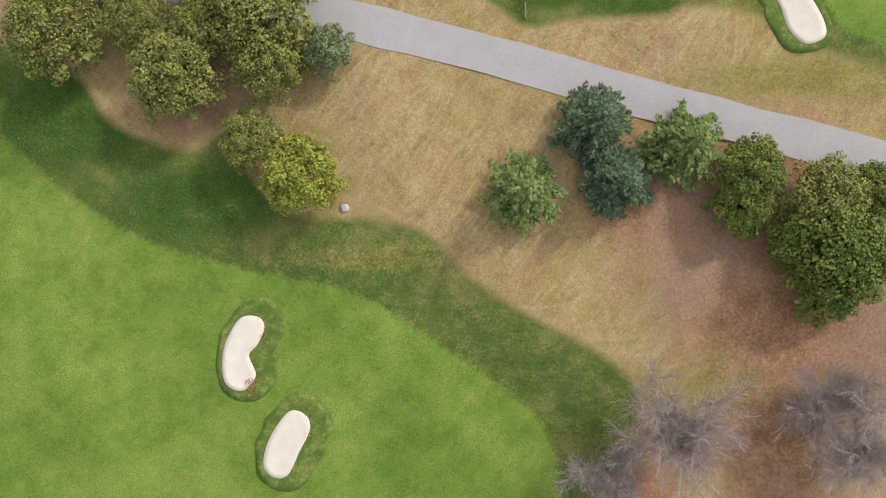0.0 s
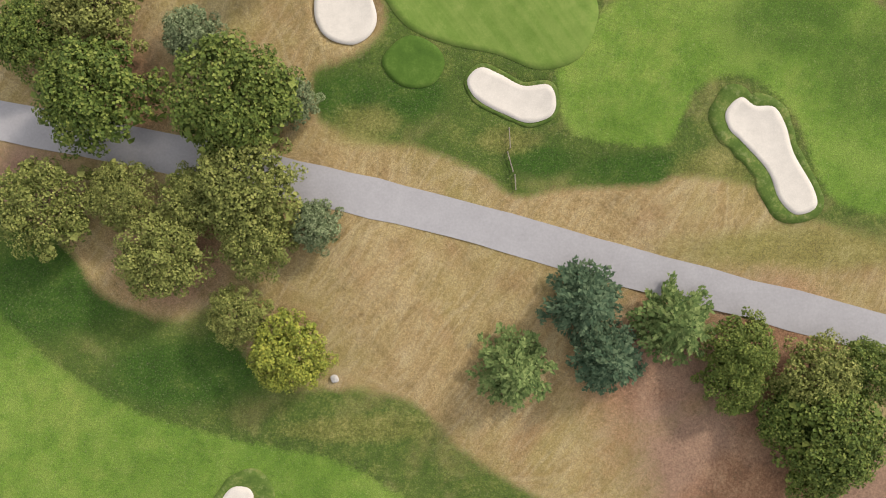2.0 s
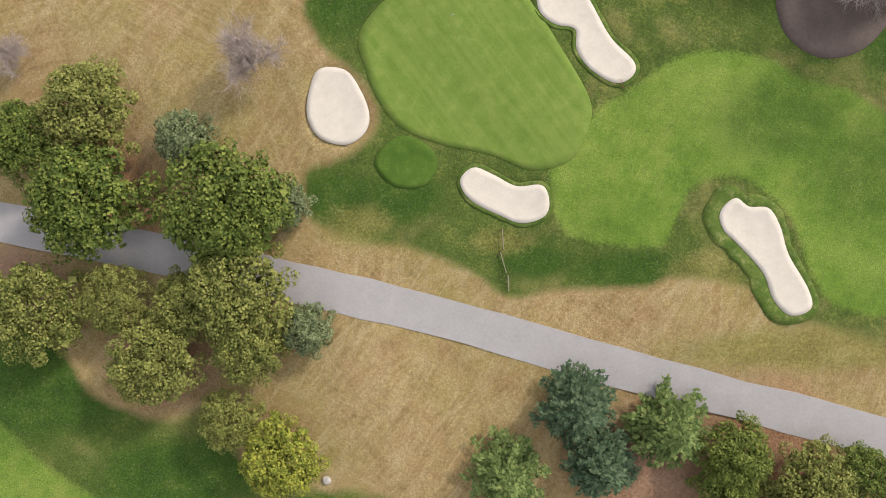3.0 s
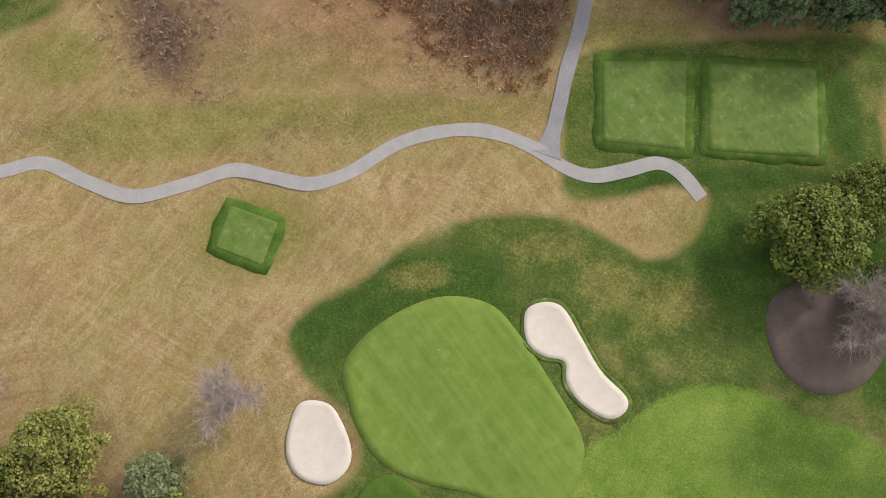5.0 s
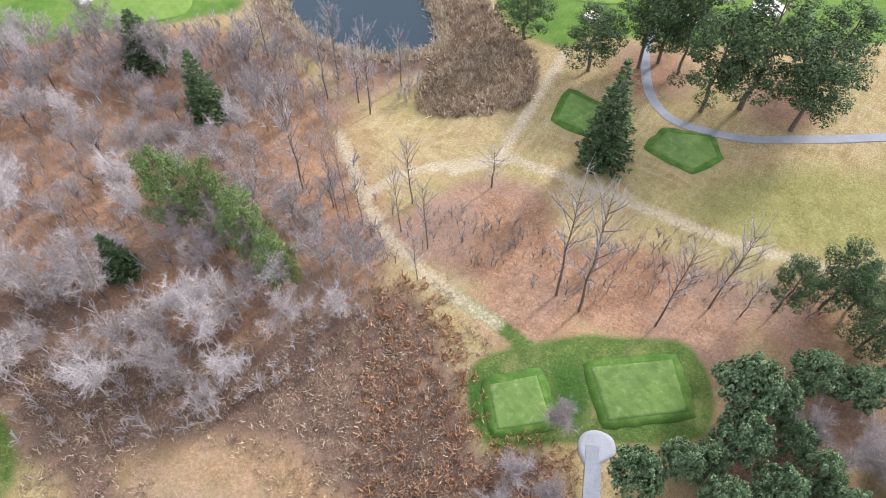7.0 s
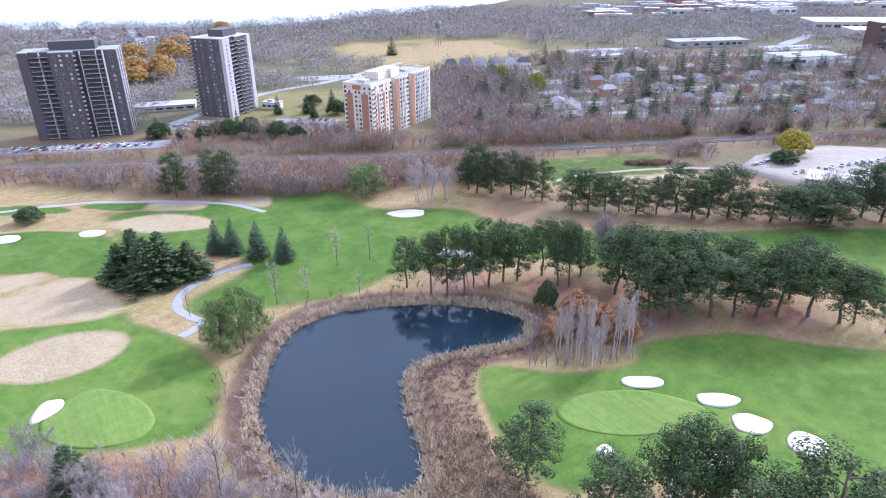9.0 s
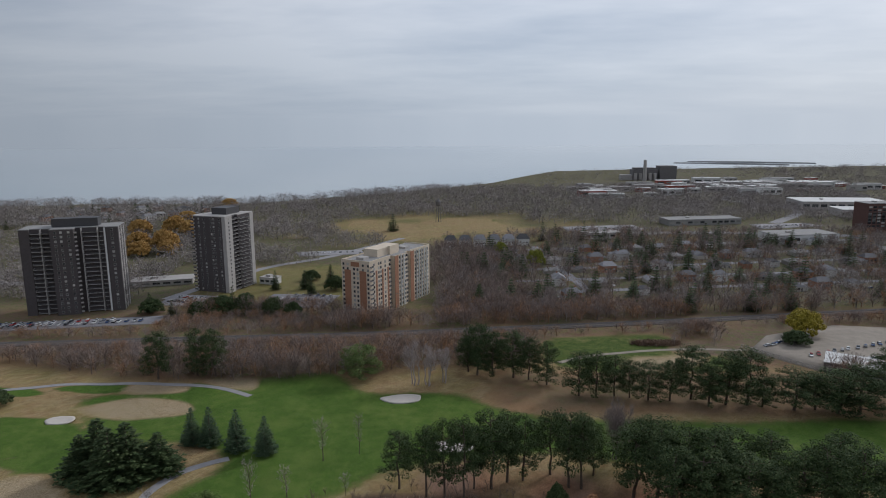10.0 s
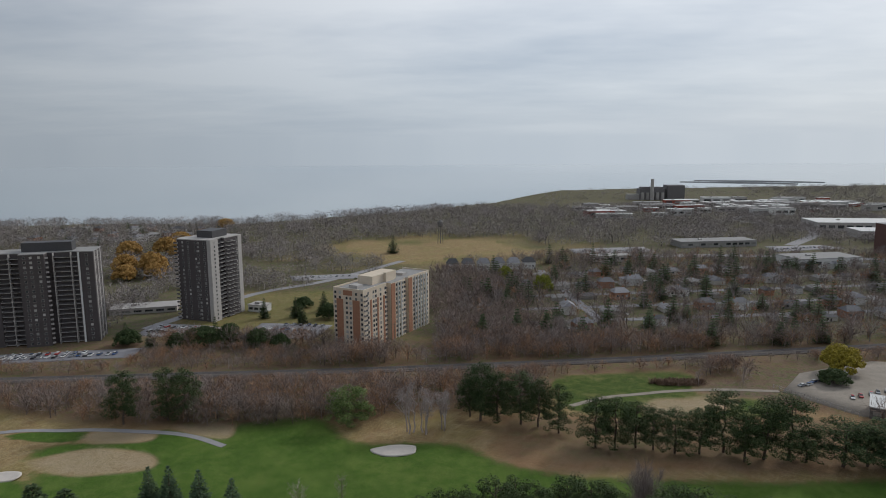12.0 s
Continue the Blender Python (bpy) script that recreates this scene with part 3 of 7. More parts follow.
def height(x, y):
    """The lie of the land."""
    x, y = np.asarray(x, float), np.asarray(y, float)
    near = np.clip((560 - y) / 60, 0, 1)
    z = near * (0.35 * np.sin(x / 13.0 + 1.1) * np.cos(y / 17.0) + 0.18 * np.sin(x / 5.1 + y / 7.3) - 0.35)
    for loop in BUNKERS.values():
        cx, cy = loop.mean(0)
        m = np.hypot(x - cx, y - cy) < 25
        if m.any():
            d = signed(x[m], y[m], loop)
            z[m] += np.where(d > 0, -0.4 * np.clip(d / 1.6, 0, 1), 0.25 * np.exp(-((d + 1.4) / 1.3) ** 2))
    d = signed(x, y, POND)
    z = np.where(d > -9, z * np.clip(-d / 9, 0, 1) - 1.6 * np.clip((d + 5) / 8, 0, 1), z)
    drop = np.clip((y - shore(x) + 12) / 20, 0, 1)
    return z - 16 * drop


def ground_mesh():
    def steps(*bands):
        return np.unique(np.concatenate([np.arange(a, b, s) for a, b, s in bands]).round(3))
    xs = steps((-4600, -700, 300), (-700, -300, 25), (-300, -120, 5), (-120, 130, 1.25), (130, 320, 5), (320, 900, 25), (900, 4700, 300))
    ys = steps((-900, -150, 150), (-150, -62, 8), (-62, 300, 1.25), (300, 500, 2.2), (500, 800, 8), (800, 2600, 20), (2600, 4900, 300))
    gx, gy = np.meshgrid(xs, ys)
    x, y = gx.ravel(), gy.ravel()
    z = height(x, y)
    for loop in BUNKERS.values():
        z -= 0.9 * np.clip((signed(x, y, loop) + 0.1) / 0.9, 0, 1)
    nx, ny = len(xs), len(ys)
    i = np.arange(nx * ny).reshape(ny, nx)
    quads = np.stack([i[:-1, :-1], i[:-1, 1:], i[1:, 1:], i[1:, :-1]], -1).reshape(-1, 4)
    me = bpy.data.meshes.new("ground")
    me.vertices.add(len(x))
    me.vertices.foreach_set("co", np.stack([x, y, z], 1).ravel())
    me.loops.add(quads.size)
    me.loops.foreach_set("vertex_index", quads.ravel())
    me.polygons.add(len(quads))
    me.polygons.foreach_set("loop_start", np.arange(0, quads.size, 4))
    me.update(calc_edges=True)
    me.polygons.foreach_set("use_smooth", np.ones(len(quads), bool))

    def zone(loop, soft):
        return np.clip(0.5 + signed(x, y, loop) / soft, 0, 1)

    def most(*some):
        return np.maximum.reduce(some)
    fair = most(zone(FAIR_SOUTH, 2.5), zone(FAIR_GREEN, 2.5), zone(FAIR_EAST, 7) * 0.95, zone(FAIR_WEST, 8) * 0.95, zone(FAIR_NORTH, 12))
    for cx, cy, a, b in ((-172, 424, 42, 20), (-200, 470, 26, 6), (-150, 476, 22, 5)):
        fair = np.maximum(fair, np.clip((1.1 - np.hypot((x - cx) / a, (y - cy) / b)) * 4, 0, 1))
    lush = most(zone(ROUGH_SOUTH, 4), zone(ROUGH_GREEN, 4), zone(TEE_LAWN, 3), zone(MEADOW_WEST, 5), fair, zone(LAWN_FAR, 6), *[zone(smooth_loop(t, 2), 8) * 0.9 for t in TEES])
    # leaf litter under the trees; several round spots also paint the trees' shade
    litter = most(zone(WOODS, 10), zone(STRIP, 7), zone(BROWN, 26) * 0.6)
    for cx, cy, r in [(-48, 32, 16), (-60, 62, 18), (-75, 45, 14), (40, 8, 20), (58, 4, 22), (48, -8, 20), (62, -14, 24), (76, -18, 22), (60, 12, 20), (32, -42, 16), (60, -38, 22), (75, 62, 1), (30, 202, 20), (62, 197, 20), (84, 196, 16),
                      (70, 165, 22), (85, 178, 20), (-10, 275, 16), (70, 275, 18), (100, 262, 16), (20, 392, 24), (55, 385, 24), (85, 375, 34), (130, 370, 26), (22, 160, 10), (-20, 260, 14)]:
        litter = np.maximum(litter, np.clip((r - np.hypot(x - cx, y - cy)) / (0.8 * r), 0, 0.9))
    # band below the pine row: leaves, with the pines' shade painted in
    litter = np.maximum(litter, np.clip((y - 440) / 12, 0, 1) * np.clip((505 - y) / 10, 0, 1) * np.clip((x - 20) / 20, 0, 1) * 0.6)
    belt = np.clip((y - 492 - 18 * np.sin(x / 60)) / 20, 0, 1) * np.clip((620 - y) / 10, 0, 1)
    litter = np.maximum(litter, belt * (1 - zone(LAWN_FAR, 6)))
    wild = most(zone(THICKET, 8), zone(REEDS, 3) * 0.6, zone(HOLLOW_SHADE, 12) * 0.9)
    near_pond = signed(x, y, POND)
    wild = np.maximum(wild, np.clip((near_pond + 12) / 5, 0, 1))
    lush *= 1 - np.clip((near_pond + 8) / 3, 0, 1)
    fair *= 1 - np.clip((near_pond + 8) / 3, 0, 1)
    bare = np.zeros_like(x)
    for line in TRAILS:
        bare = np.maximum(bare, np.clip((2.6 - along(x, y, line)) / 2.4, 0, 0.72))
    for loop in SAND_FLATS:
        q = zone(loop, 5)
        bare = np.maximum(bare, q * 0.62)
        fair *= 1 - q
        lush *= 1 - q
    def spots(*some):
        return most(*[np.clip((1.15 - np.hypot((x - cx) / a, (y - cy) / b)) * 1.6, 0, 1) for cx, cy, a, b in some])
    # deep: dark grass by the green, plus tree shade painted in as spots
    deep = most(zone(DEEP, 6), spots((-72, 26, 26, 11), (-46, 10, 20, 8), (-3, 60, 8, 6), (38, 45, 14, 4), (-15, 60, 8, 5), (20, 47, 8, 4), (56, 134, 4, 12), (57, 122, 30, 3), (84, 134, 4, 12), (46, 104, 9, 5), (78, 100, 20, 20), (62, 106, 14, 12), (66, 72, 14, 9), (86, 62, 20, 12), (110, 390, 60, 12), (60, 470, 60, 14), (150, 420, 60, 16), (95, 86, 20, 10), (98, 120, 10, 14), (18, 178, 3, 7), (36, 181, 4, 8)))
    # far fairways a richer green; the half-strength band paints shade on the east one
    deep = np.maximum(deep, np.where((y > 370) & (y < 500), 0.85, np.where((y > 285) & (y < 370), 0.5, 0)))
    olive = most(spots((-6, 137, 60, 5), (-48, 134, 30, 7), (62, 112, 14, 8), (78, 118, 22, 9), (-28, 114, 14, 10), (100, 225, 40, 16), (150, 228, 40, 22), (-66, 150, 10, 8), (-20, 150, 24, 9), (44, 152, 16, 4), (88, 150, 14, 10), (70, 30, 30, 5), (28, -30, 12, 10), (52, -26, 10, 9), (-8, 53, 12, 3)),
                 np.where((y > 125) & (y < 172) & (x < 36), 0.3, 0))
    worn = spots((14, 51, 7, 3), (51, 44, 9, 5), (38, 103, 8, 5), (48, 99, 8, 6), (3, 105, 7, 3), (-12, 55, 7, 4), (27, 110, 9, 3), (60, 38, 7, 3), (-32, -27, 6, 5), (-14, -1, 18, 3)) * 0.55
    track = along(x, y, np.array([(33, 186), (22.6, 196.6), (14, 203)], float))
    lush = np.maximum(lush, np.clip((2.2 - track) / 1.2, 0, 1))
    town = np.clip((y - 600) / 30, 0, 1)
    town = np.maximum(town, belt * 0.7)
    # no town here: its darker tone paints shade along the pine row
    town = np.maximum(town, np.clip((y - 446) / 14, 0, 1) * np.clip((500 - y) / 8, 0, 1) * np.clip((x - 25) / 20, 0, 1) * 0.5)
    meadow = np.clip(1.2 - np.hypot((x - 0) / 165, (y - 985) / 135) + 0.25 * np.sin(x / 23.0) * np.sin(y / 31.0), 0, 1) * 1.3
    park = np.clip(1.2 - np.hypot((x + 110) / 70, (y - 690) / 70), 0, 1) * 2
    town = np.clip(town - meadow, 0, 1) * (0.85 + 0.15 * np.sin(x / 11.0) * np.sin(y / 9.0))
    lush = np.maximum(lush, np.where(y > 610, 0.36 + 0.2 * np.sin(x / 17.0 + 1) * np.sin(y / 13.0), 0) * (town > 0.1))
    lush = np.maximum(lush, np.clip(park, 0, 0.48))
    town = np.clip(town - park, 0, 1)
    town = town * (1 - zone(LAWN_FAR, 6))
    far = np.clip((y - 1500) / 200, 0, 1)
    town = np.maximum(town, far * 0.9)
    lush = lush * (1 - far)
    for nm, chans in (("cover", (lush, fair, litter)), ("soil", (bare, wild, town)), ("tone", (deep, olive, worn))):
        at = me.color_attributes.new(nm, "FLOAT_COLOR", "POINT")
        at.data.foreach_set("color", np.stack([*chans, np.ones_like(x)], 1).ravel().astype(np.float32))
    me.materials.append(M_GROUND)
    return tagged(new("ground", me), "golf course turf, dry grass and leaf-strewn soil", "ground", kind="structure")


def drape_ribbon(name, line, width, lift, material, label, category, wide_at=None):
    """A path laid over the ground, with a low kerb of its own thickness."""
    d = np.gradient(line, axis=0)
    nrm = np.stack([-d[:, 1], d[:, 0]], 1) / (np.hypot(*d.T)[:, None] + 1e-9)
    wob = np.array([0.06 * width * noise.noise((p[0] * 0.15, p[1] * 0.15, 3.0)) for p in line])
    verts, faces = [], []
    for k, (p, q) in enumerate(zip(line, nrm)):
        w = width / 2 + wob[k] + (wide_at(k / (len(line) - 1)) if wide_at else 0)
        row = [p - q * (w + 0.05), p - q * w, p, p + q * w, p + q * (w + 0.05)]
        row = np.array(row)
        z = height(row[:, 0], row[:, 1]).max() + lift
        for j, r in enumerate(row):
            verts.append((r[0], r[1], z - (0.5 if j in (0, 4) else 0)))
        if k:
            a = 5 * (k - 1)
            faces += [(a + j, a + j + 1, a + j + 6, a + j + 5) for j in range(4)]
    return tagged(part(name, verts, faces, material), label, category, kind="structure")


def drape_patch(name, loop, lift, material, rings=5, skirt=0.3):
    """A filled outline over the ground, in rings towards its middle, with an edge of real depth."""
    c = loop.mean(0)
    n = len(loop)
    rows = [loop] + [c + (loop - c) * (1 - k / rings) for k in range(1, rings)]
    allp = np.concatenate(rows + [c[None]])
    z = height(allp[:, 0], allp[:, 1]) + lift
    verts = [(p[0], p[1], h) for p, h in zip(allp, z)]
    base = len(verts)
    verts += [(p[0], p[1], z[k] - skirt) for k, p in enumerate(loop)]
    faces = []
    for r in range(rings - 1):
        faces += [(r * n + k, r * n + (k + 1) % n, (r + 1) * n + (k + 1) % n, (r + 1) * n + k) for k in range(n)]
    faces += [((rings - 1) * n + k, (rings - 1) * n + (k + 1) % n, rings * n) for k in range(n)]
    faces += [(base + k, base + (k + 1) % n, (k + 1) % n, k) for k in range(n)]
    ob = part(name, verts, faces, material)
    for poly in ob.data.polygons:
        poly.use_smooth = True
    return ob


def densify(loop, gap=1.2):
    out = []
    for a, b in zip(loop, np.roll(loop, -1, 0)):
        k = max(1, int(np.hypot(*(b - a)) / gap))
        out += [a + (b - a) * s / k for s in range(k)]
    return np.array(out)


ground_mesh()
drape_ribbon("road", ROAD + np.array([0.0, 0.1]), 7.3, 0.10, M_ROAD, "pale grey asphalt service road", "road")
drape_ribbon("path_cart", CART, 2.7, 0.10, M_PATH, "winding pale grey asphalt cart path", "path")
drape_ribbon("path_branch", BRANCH, 2.9, 0.13, M_DARKROAD, "darker asphalt side path widening at its fork", "path", lambda s: 1.6 * max(0, 1 - s / 0.14) ** 1.5)
_pad = drape_patch("path_pad", smooth_loop([(36.0, 170), (37.2, 172.8), (40, 173.4), (42.6, 171.8), (42.6, 169.0), (40, 167.4), (37.4, 166.6)], 5), 0.15, M_PATH, 4)
tagged(_pad, "round pale asphalt turning pad at the path's end", "path", kind="structure")
drape_ribbon("path_lawn", smooth_loop([(72, 510), (90, 520), (128, 530), (152, 531), (177, 529)], 4, False), 3.0, 0.1, M_YARD, "sandy track across the far lawn", "path")
drape_ribbon("path_east", PATH_EAST, 2.6, 0.10, M_DARKROAD, "curving grey cart path beside the pines", "path")
drape_ribbon("path_west", PATH_WEST, 3.2, 0.10, M_PATH, "curving pale cart path by the pond", "path")
drape_ribbon("path_far", PATH_FAR, 3.0, 0.10, M_PATH, "pale cart path along the far tees", "path")


def grown(loop, out, shift=(0, 0)):
    """An outline set out from another by a rough distance."""
    d = np.roll(loop, -1, 0) - np.roll(loop, 1, 0)
    nrm = np.stack([d[:, 1], -d[:, 0]], 1) / (np.hypot(*d.T)[:, None] + 1e-9)
    if signed(np.array([(loop + nrm * 0.05)[0, 0]]), np.array([(loop + nrm * 0.05)[0, 1]]), loop)[0] > 0:
        nrm = -nrm
    w = np.array([1 + 0.35 * noise.noise((p[0] * 0.35, p[1] * 0.35, 1.0)) for p in loop])[:, None]
    return loop + nrm * out * w + np.array(shift)


def sand_bed(loop):
    """Raked sand that dips from its lip to a shallow floor."""
    n = len(loop)
    inner = grown(loop, -0.9)
    z = height(loop[:, 0], loop[:, 1]) + 0.2
    floor = float(z.mean()) - 0.25
    v = [(p[0], p[1], h - 0.5) for p, h in zip(loop, z)] + [(p[0], p[1], h) for p, h in zip(loop, z)] + [(p[0], p[1], 0.35 * h + 0.65 * floor) for p, h in zip(inner, z)]
    faces = [(r * n + k, r * n + (k + 1) % n, (r + 1) * n + (k + 1) % n, (r + 1) * n + k) for r in (0, 1) for k in range(n)] + [tuple(range(2 * n, 3 * n))]
    ob = part("sand_bunker", v, faces, M_SAND)
    for poly in ob.data.polygons:
        poly.use_smooth = True
    return ob


for _name, _loop in BUNKERS.items():
    if not _name.startswith("far") and _name not in ("round", "left_of_pond"):
        _wide = {"slim": (2.6, (1.2, 0.3)), "oval": (2.9, (1.4, 0.4)), "long": (2.0, (-1.0, 0.2))}.get(_name, (0.7, (0, 0)))
        tagged(drape_patch("bunker_collar", densify(grown(_loop, *_wide), 0.8), 0.12, M_COLLAR, 7, 0.4), "darker rough grass collar round a bunker", "grass collar", kind="structure")
    _b = sand_bed(densify(_loop, 0.9))
    tagged(_b, "golf bunker of raked pale sand with a grass lip", "bunker", "sand bunkers")
for _loop in GREENS.values():
    tagged(drape_patch("putting_green", _loop, 0.12, M_GREEN, 12), "closely mown pale green putting green", "putting green", "putting greens")
for _t in TEES:
    _q = densify(np.array(_t, float), 1.0)
    _tee = tagged(new("tee_box"), "raised rectangular tee of worn mown grass", "tee box", "tee boxes")
    drape_patch("mown_top", _q, 0.24, M_TEE, 8, 0.2).parent = _tee
    _o = grown(_q, 1.7)
    _zi, _zo = height(_q[:, 0], _q[:, 1]) + 0.22, height(_o[:, 0], _o[:, 1])
    _n = len(_q)
    _v = [(p[0], p[1], z) for p, z in zip(_q, _zi)] + [(p[0], p[1], z + 0.08) for p, z in zip(_o, _zo)] + [(p[0], p[1], z - 0.3) for p, z in zip(_o, _zo)]
    _bank = part("bank", _v, [(r * _n + k, (r + 1) * _n + k, (r + 1) * _n + (k + 1) % _n, r * _n + (k + 1) % _n) for r in (0, 1) for k in range(_n)], M_BANK, _tee, "sloping dark grass bank")
    for _poly in _bank.data.polygons:
        _poly.use_smooth = True
for nm, loop, z, m, lab in (("water_pond", POND, -0.75, M_POND, "dark still pond that mirrors the pines"),):
    big = loop.mean(0) + (loop - loop.mean(0)) * 1.0
    tagged(part(nm, [(p[0], p[1], z) for p in big], [tuple(range(len(big)))], m), lab, "pond", kind="structure")
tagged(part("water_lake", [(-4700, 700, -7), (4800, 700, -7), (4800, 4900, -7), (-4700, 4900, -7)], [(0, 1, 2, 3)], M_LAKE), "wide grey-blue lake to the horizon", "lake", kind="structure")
# dark patch below the oak: soil and the tree's shade painted together
_soil = smooth_loop([(67.2, 100.2), (65.0, 94.5), (66.6, 87.2), (72.4, 82.7), (79.5, 83.4), (85, 88.4), (88, 95), (82, 101), (74.2, 103)], 6)
tagged(drape_patch("bare_patch", _soil, 0.09, M_SOIL_SHADE, 6), "brown soil darkened with painted shade beneath the trees", "bare soil", kind="structure")
_mound = smooth_loop([(-8.5, 66), (-5, 61.5), (0.5, 61.5), (3, 65.5), (1, 69), (-4, 70.5)], 6)
tagged(drape_patch("turf_mound", _mound, 0.16, mat_turf("lush_mound_turf", (0.04, 0.085, 0.012), (0.065, 0.12, 0.018), (0.11, 0.165, 0.035)), 6), "small deep green turf patch beside the green", "turf patch", kind="structure")
# trees: x, y, height, crown radius
OLIVE_AT = [(-68, 40.5, 11.9, 10.1), (-54.3, 42.5, 8.8, 7.1)]
OAK_AT = [(-57.6, 59.8, 15.2, 12.3), (-33.4, 58.6, 15, 13.2), (-70.1, 71, 9.5, 8.4), (53.4, 12.3, 9.8, 7.8), (52.2, 6.5, 8.4, 6.7), (67.7, -2.3, 13.5, 11.2), (62.1, 0.3, 8.9, 7.4), (75.9, 7.9, 8.1, 7.1), (66.5, -9.1, 8.4, 7.1), (72.3, 109.6, 13.5, 11.3), (84.2, 116.7, 9.5, 8.5), (88, 100.5, 10, 7.5)]
SILVER_AT = [(-23.9, 58.4, 6.5, 5), (-41.5, 70.5, 7.5, 6), (-20.6, 36.2, 7, 5.3)]
MAPLE_AT = [(-31.6, 43.0, 13, 11.2), (-57.8, 75.6, 11.9, 10), (-41.8, 40.7, 9.5, 7.4), (-47.3, 31.7, 11.9, 9.3), (-31, 33.6, 10.6, 7.9), (-34.7, 20.8, 8.4, 6.5), (66.2, 7.5, 10.6, 8.8)]
YELLOW_AT = [(-25.7, 14, 10.3, 7.8)]
LIGHT_PINE_AT = [(14, 10.1, 13.1, 6.6), (42.3, 17.7, 13.5, 7)]
BLUE_PINE_AT = [(26.5, 21.7, 14.7, 7.3), (30.3, 11.6, 13.1, 6.7)]
BARE_AT = [(39.3, -31, 15.6, 12), (26.9, -39.1, 11.5, 9), (62.6, -29.5, 9.5, 8), (70, -35.9, 12.9, 11.2), (69, -26.9, 8.1, 7.1), (-29.6, 84, 9.8, 7.3), (81.1, 97.1, 10.2, 8.8), (-73.1, 86.6, 5.4, 4.8), (76.6, 171.3, 9.8, 5.6), (85, 166.5, 10.8, 6.3), (90.7, 163.1, 11.9, 7), (97.5, 165.1, 10.8, 6.6), (77, 408, 19.9, 7.6), (24, 165, 7, 4), (29, 161, 6, 4), (32.5, 174, 9, 4), (21, 160, 6, 4)]
PINE_AT = [(43.5, 163.1, 14.6, 6.8), (52.2, 165.4, 12.2, 5.9), (57.4, 158.7, 12.9, 6.2), (63.4, 168.7, 14.6, 7.3), (66.9, 160.1, 13.6, 6.7), (65.1, 152.8, 11.3, 5.5), (77.7, 157.4, 12.2, 6.2), (71.5, 153.9, 13.1, 6.5), (82.2, 152.3, 12.2, 6.3), (66.1, 177.8, 16.9, 8.7), (72.1, 176.4, 11.7, 6.2), (80.2, 181.3, 12.2, 6.7), (87.6, 178.7, 11.7, 6.6), (95.1, 179.4, 11.3, 6.5), (57.4, 165.9, 10.6, 5.2), (75.4, 163.4, 11.7, 6), (73.7, 169.3, 10.6, 5.5), (89.1, 153.9, 14.1, 7.4), (99.1, 167.7, 14.1, 7.9), (94.4, 158.3, 14.1, 7.6), (103.7, 176.3, 14.1, 8.2), (80.2, 198.2, 18.4, 4.6)]
PINE_AT += [(89.8, 198.8, 20.6, 5.9), (95.9, 198.8, 13, 5.4), (94.4, 189.5, 15.6, 5.6), (103.4, 193.6, 17, 6.1), (51.7, 275, 20.4, 8.3), (65.8, 275.9, 27.3, 8.4), (71.7, 278.1, 27.3, 8.6), (79, 258.7, 28.1, 9.7), (89.5, 259.5, 34.5, 12.4), (100.2, 251.4, 25.6, 10.2), (112.9, 267.8, 24.2, 9), (76.2, 273.3, 27.3, 6.8), (-0.8, 388.8, 21.4, 5.7), (8.7, 384.2, 24.5, 5.2), (14.8, 383.2, 27.1, 5.4), (21, 381.9, 28.7, 5.5), (30.5, 388.6, 27.7, 7), (36.2, 393.3, 25, 6.7), (41.8, 394.2, 23.5, 6.3), (51.8, 398, 23.7, 6.4), (56.7, 389.3, 27.2, 6.2), (60.9, 388.4, 26.2, 6.2)]
PINE_AT += [(66.8, 397.9, 19.5, 4.6), (24.6, 388.6, 22.5, 4.8), (77.2, 383.7, 24.4, 7.9), (84.1, 381.4, 28.6, 8.8), (91.9, 379.2, 27.3, 8.8), (99, 374.8, 28, 8.8), (92.6, 366.7, 25.4, 8.5), (106.5, 366.7, 23.2, 9.1), (107.9, 383.5, 24.3, 8.2), (120.5, 383.4, 22.7, 7.4), (122.3, 366.6, 25.3, 8), (129.2, 366.5, 27.3, 8), (139.6, 378.8, 25, 8), (140.1, 366.5, 26.3, 8.7), (149, 362.5, 21.8, 8.2), (153.8, 362.5, 20.8, 6), (84.6, 366.8, 26.4, 7.6), (114.4, 366.6, 21.1, 7.9), (161.3, 356.9, 16.3, 4.6), (83.5, 397.8, 20.6, 7), (29.3, 493.4, 25.7, 6), (36.8, 493.3, 21.3, 5.1)]
PINE_AT += [(46.8, 488.8, 22, 6), (53.9, 486.1, 20.4, 4.5), (61.9, 480.3, 20.1, 4.4), (25, 497.9, 18.5, 4.3), (75, 468.3, 20.1, 5.1), (82.7, 468.2, 20.1, 5.2), (91, 468, 18.7, 5.2), (97.3, 465.7, 17.2, 4), (104.8, 462.6, 17.6, 5.2), (114.3, 462.4, 18.2, 5.2), (124.2, 463.8, 24, 6.4), (129.2, 456.4, 18.2, 5.2), (137.1, 457.7, 23.1, 6.4), (146.4, 457.6, 25, 7.1), (152.5, 456.1, 12.7, 4.4), (164.2, 452.4, 17.4, 7.1), (180.8, 448.8, 18.6, 8.4), (189.8, 448.6, 20.4, 7.9), (208.3, 456.7, 24.8, 7), (214.7, 451.7, 28.4, 7.6), (224.3, 448.1, 26.9, 7.7), (173.3, 452.3, 15.3, 5.4)]
PINE_AT += [(-127.6, 487.7, 23.3, 5.1), (-109.5, 491.6, 22.9, 4.8), (-100.5, 491.5, 22.9, 5.1), (35.4, 289.5, 22.3, 8.2)]
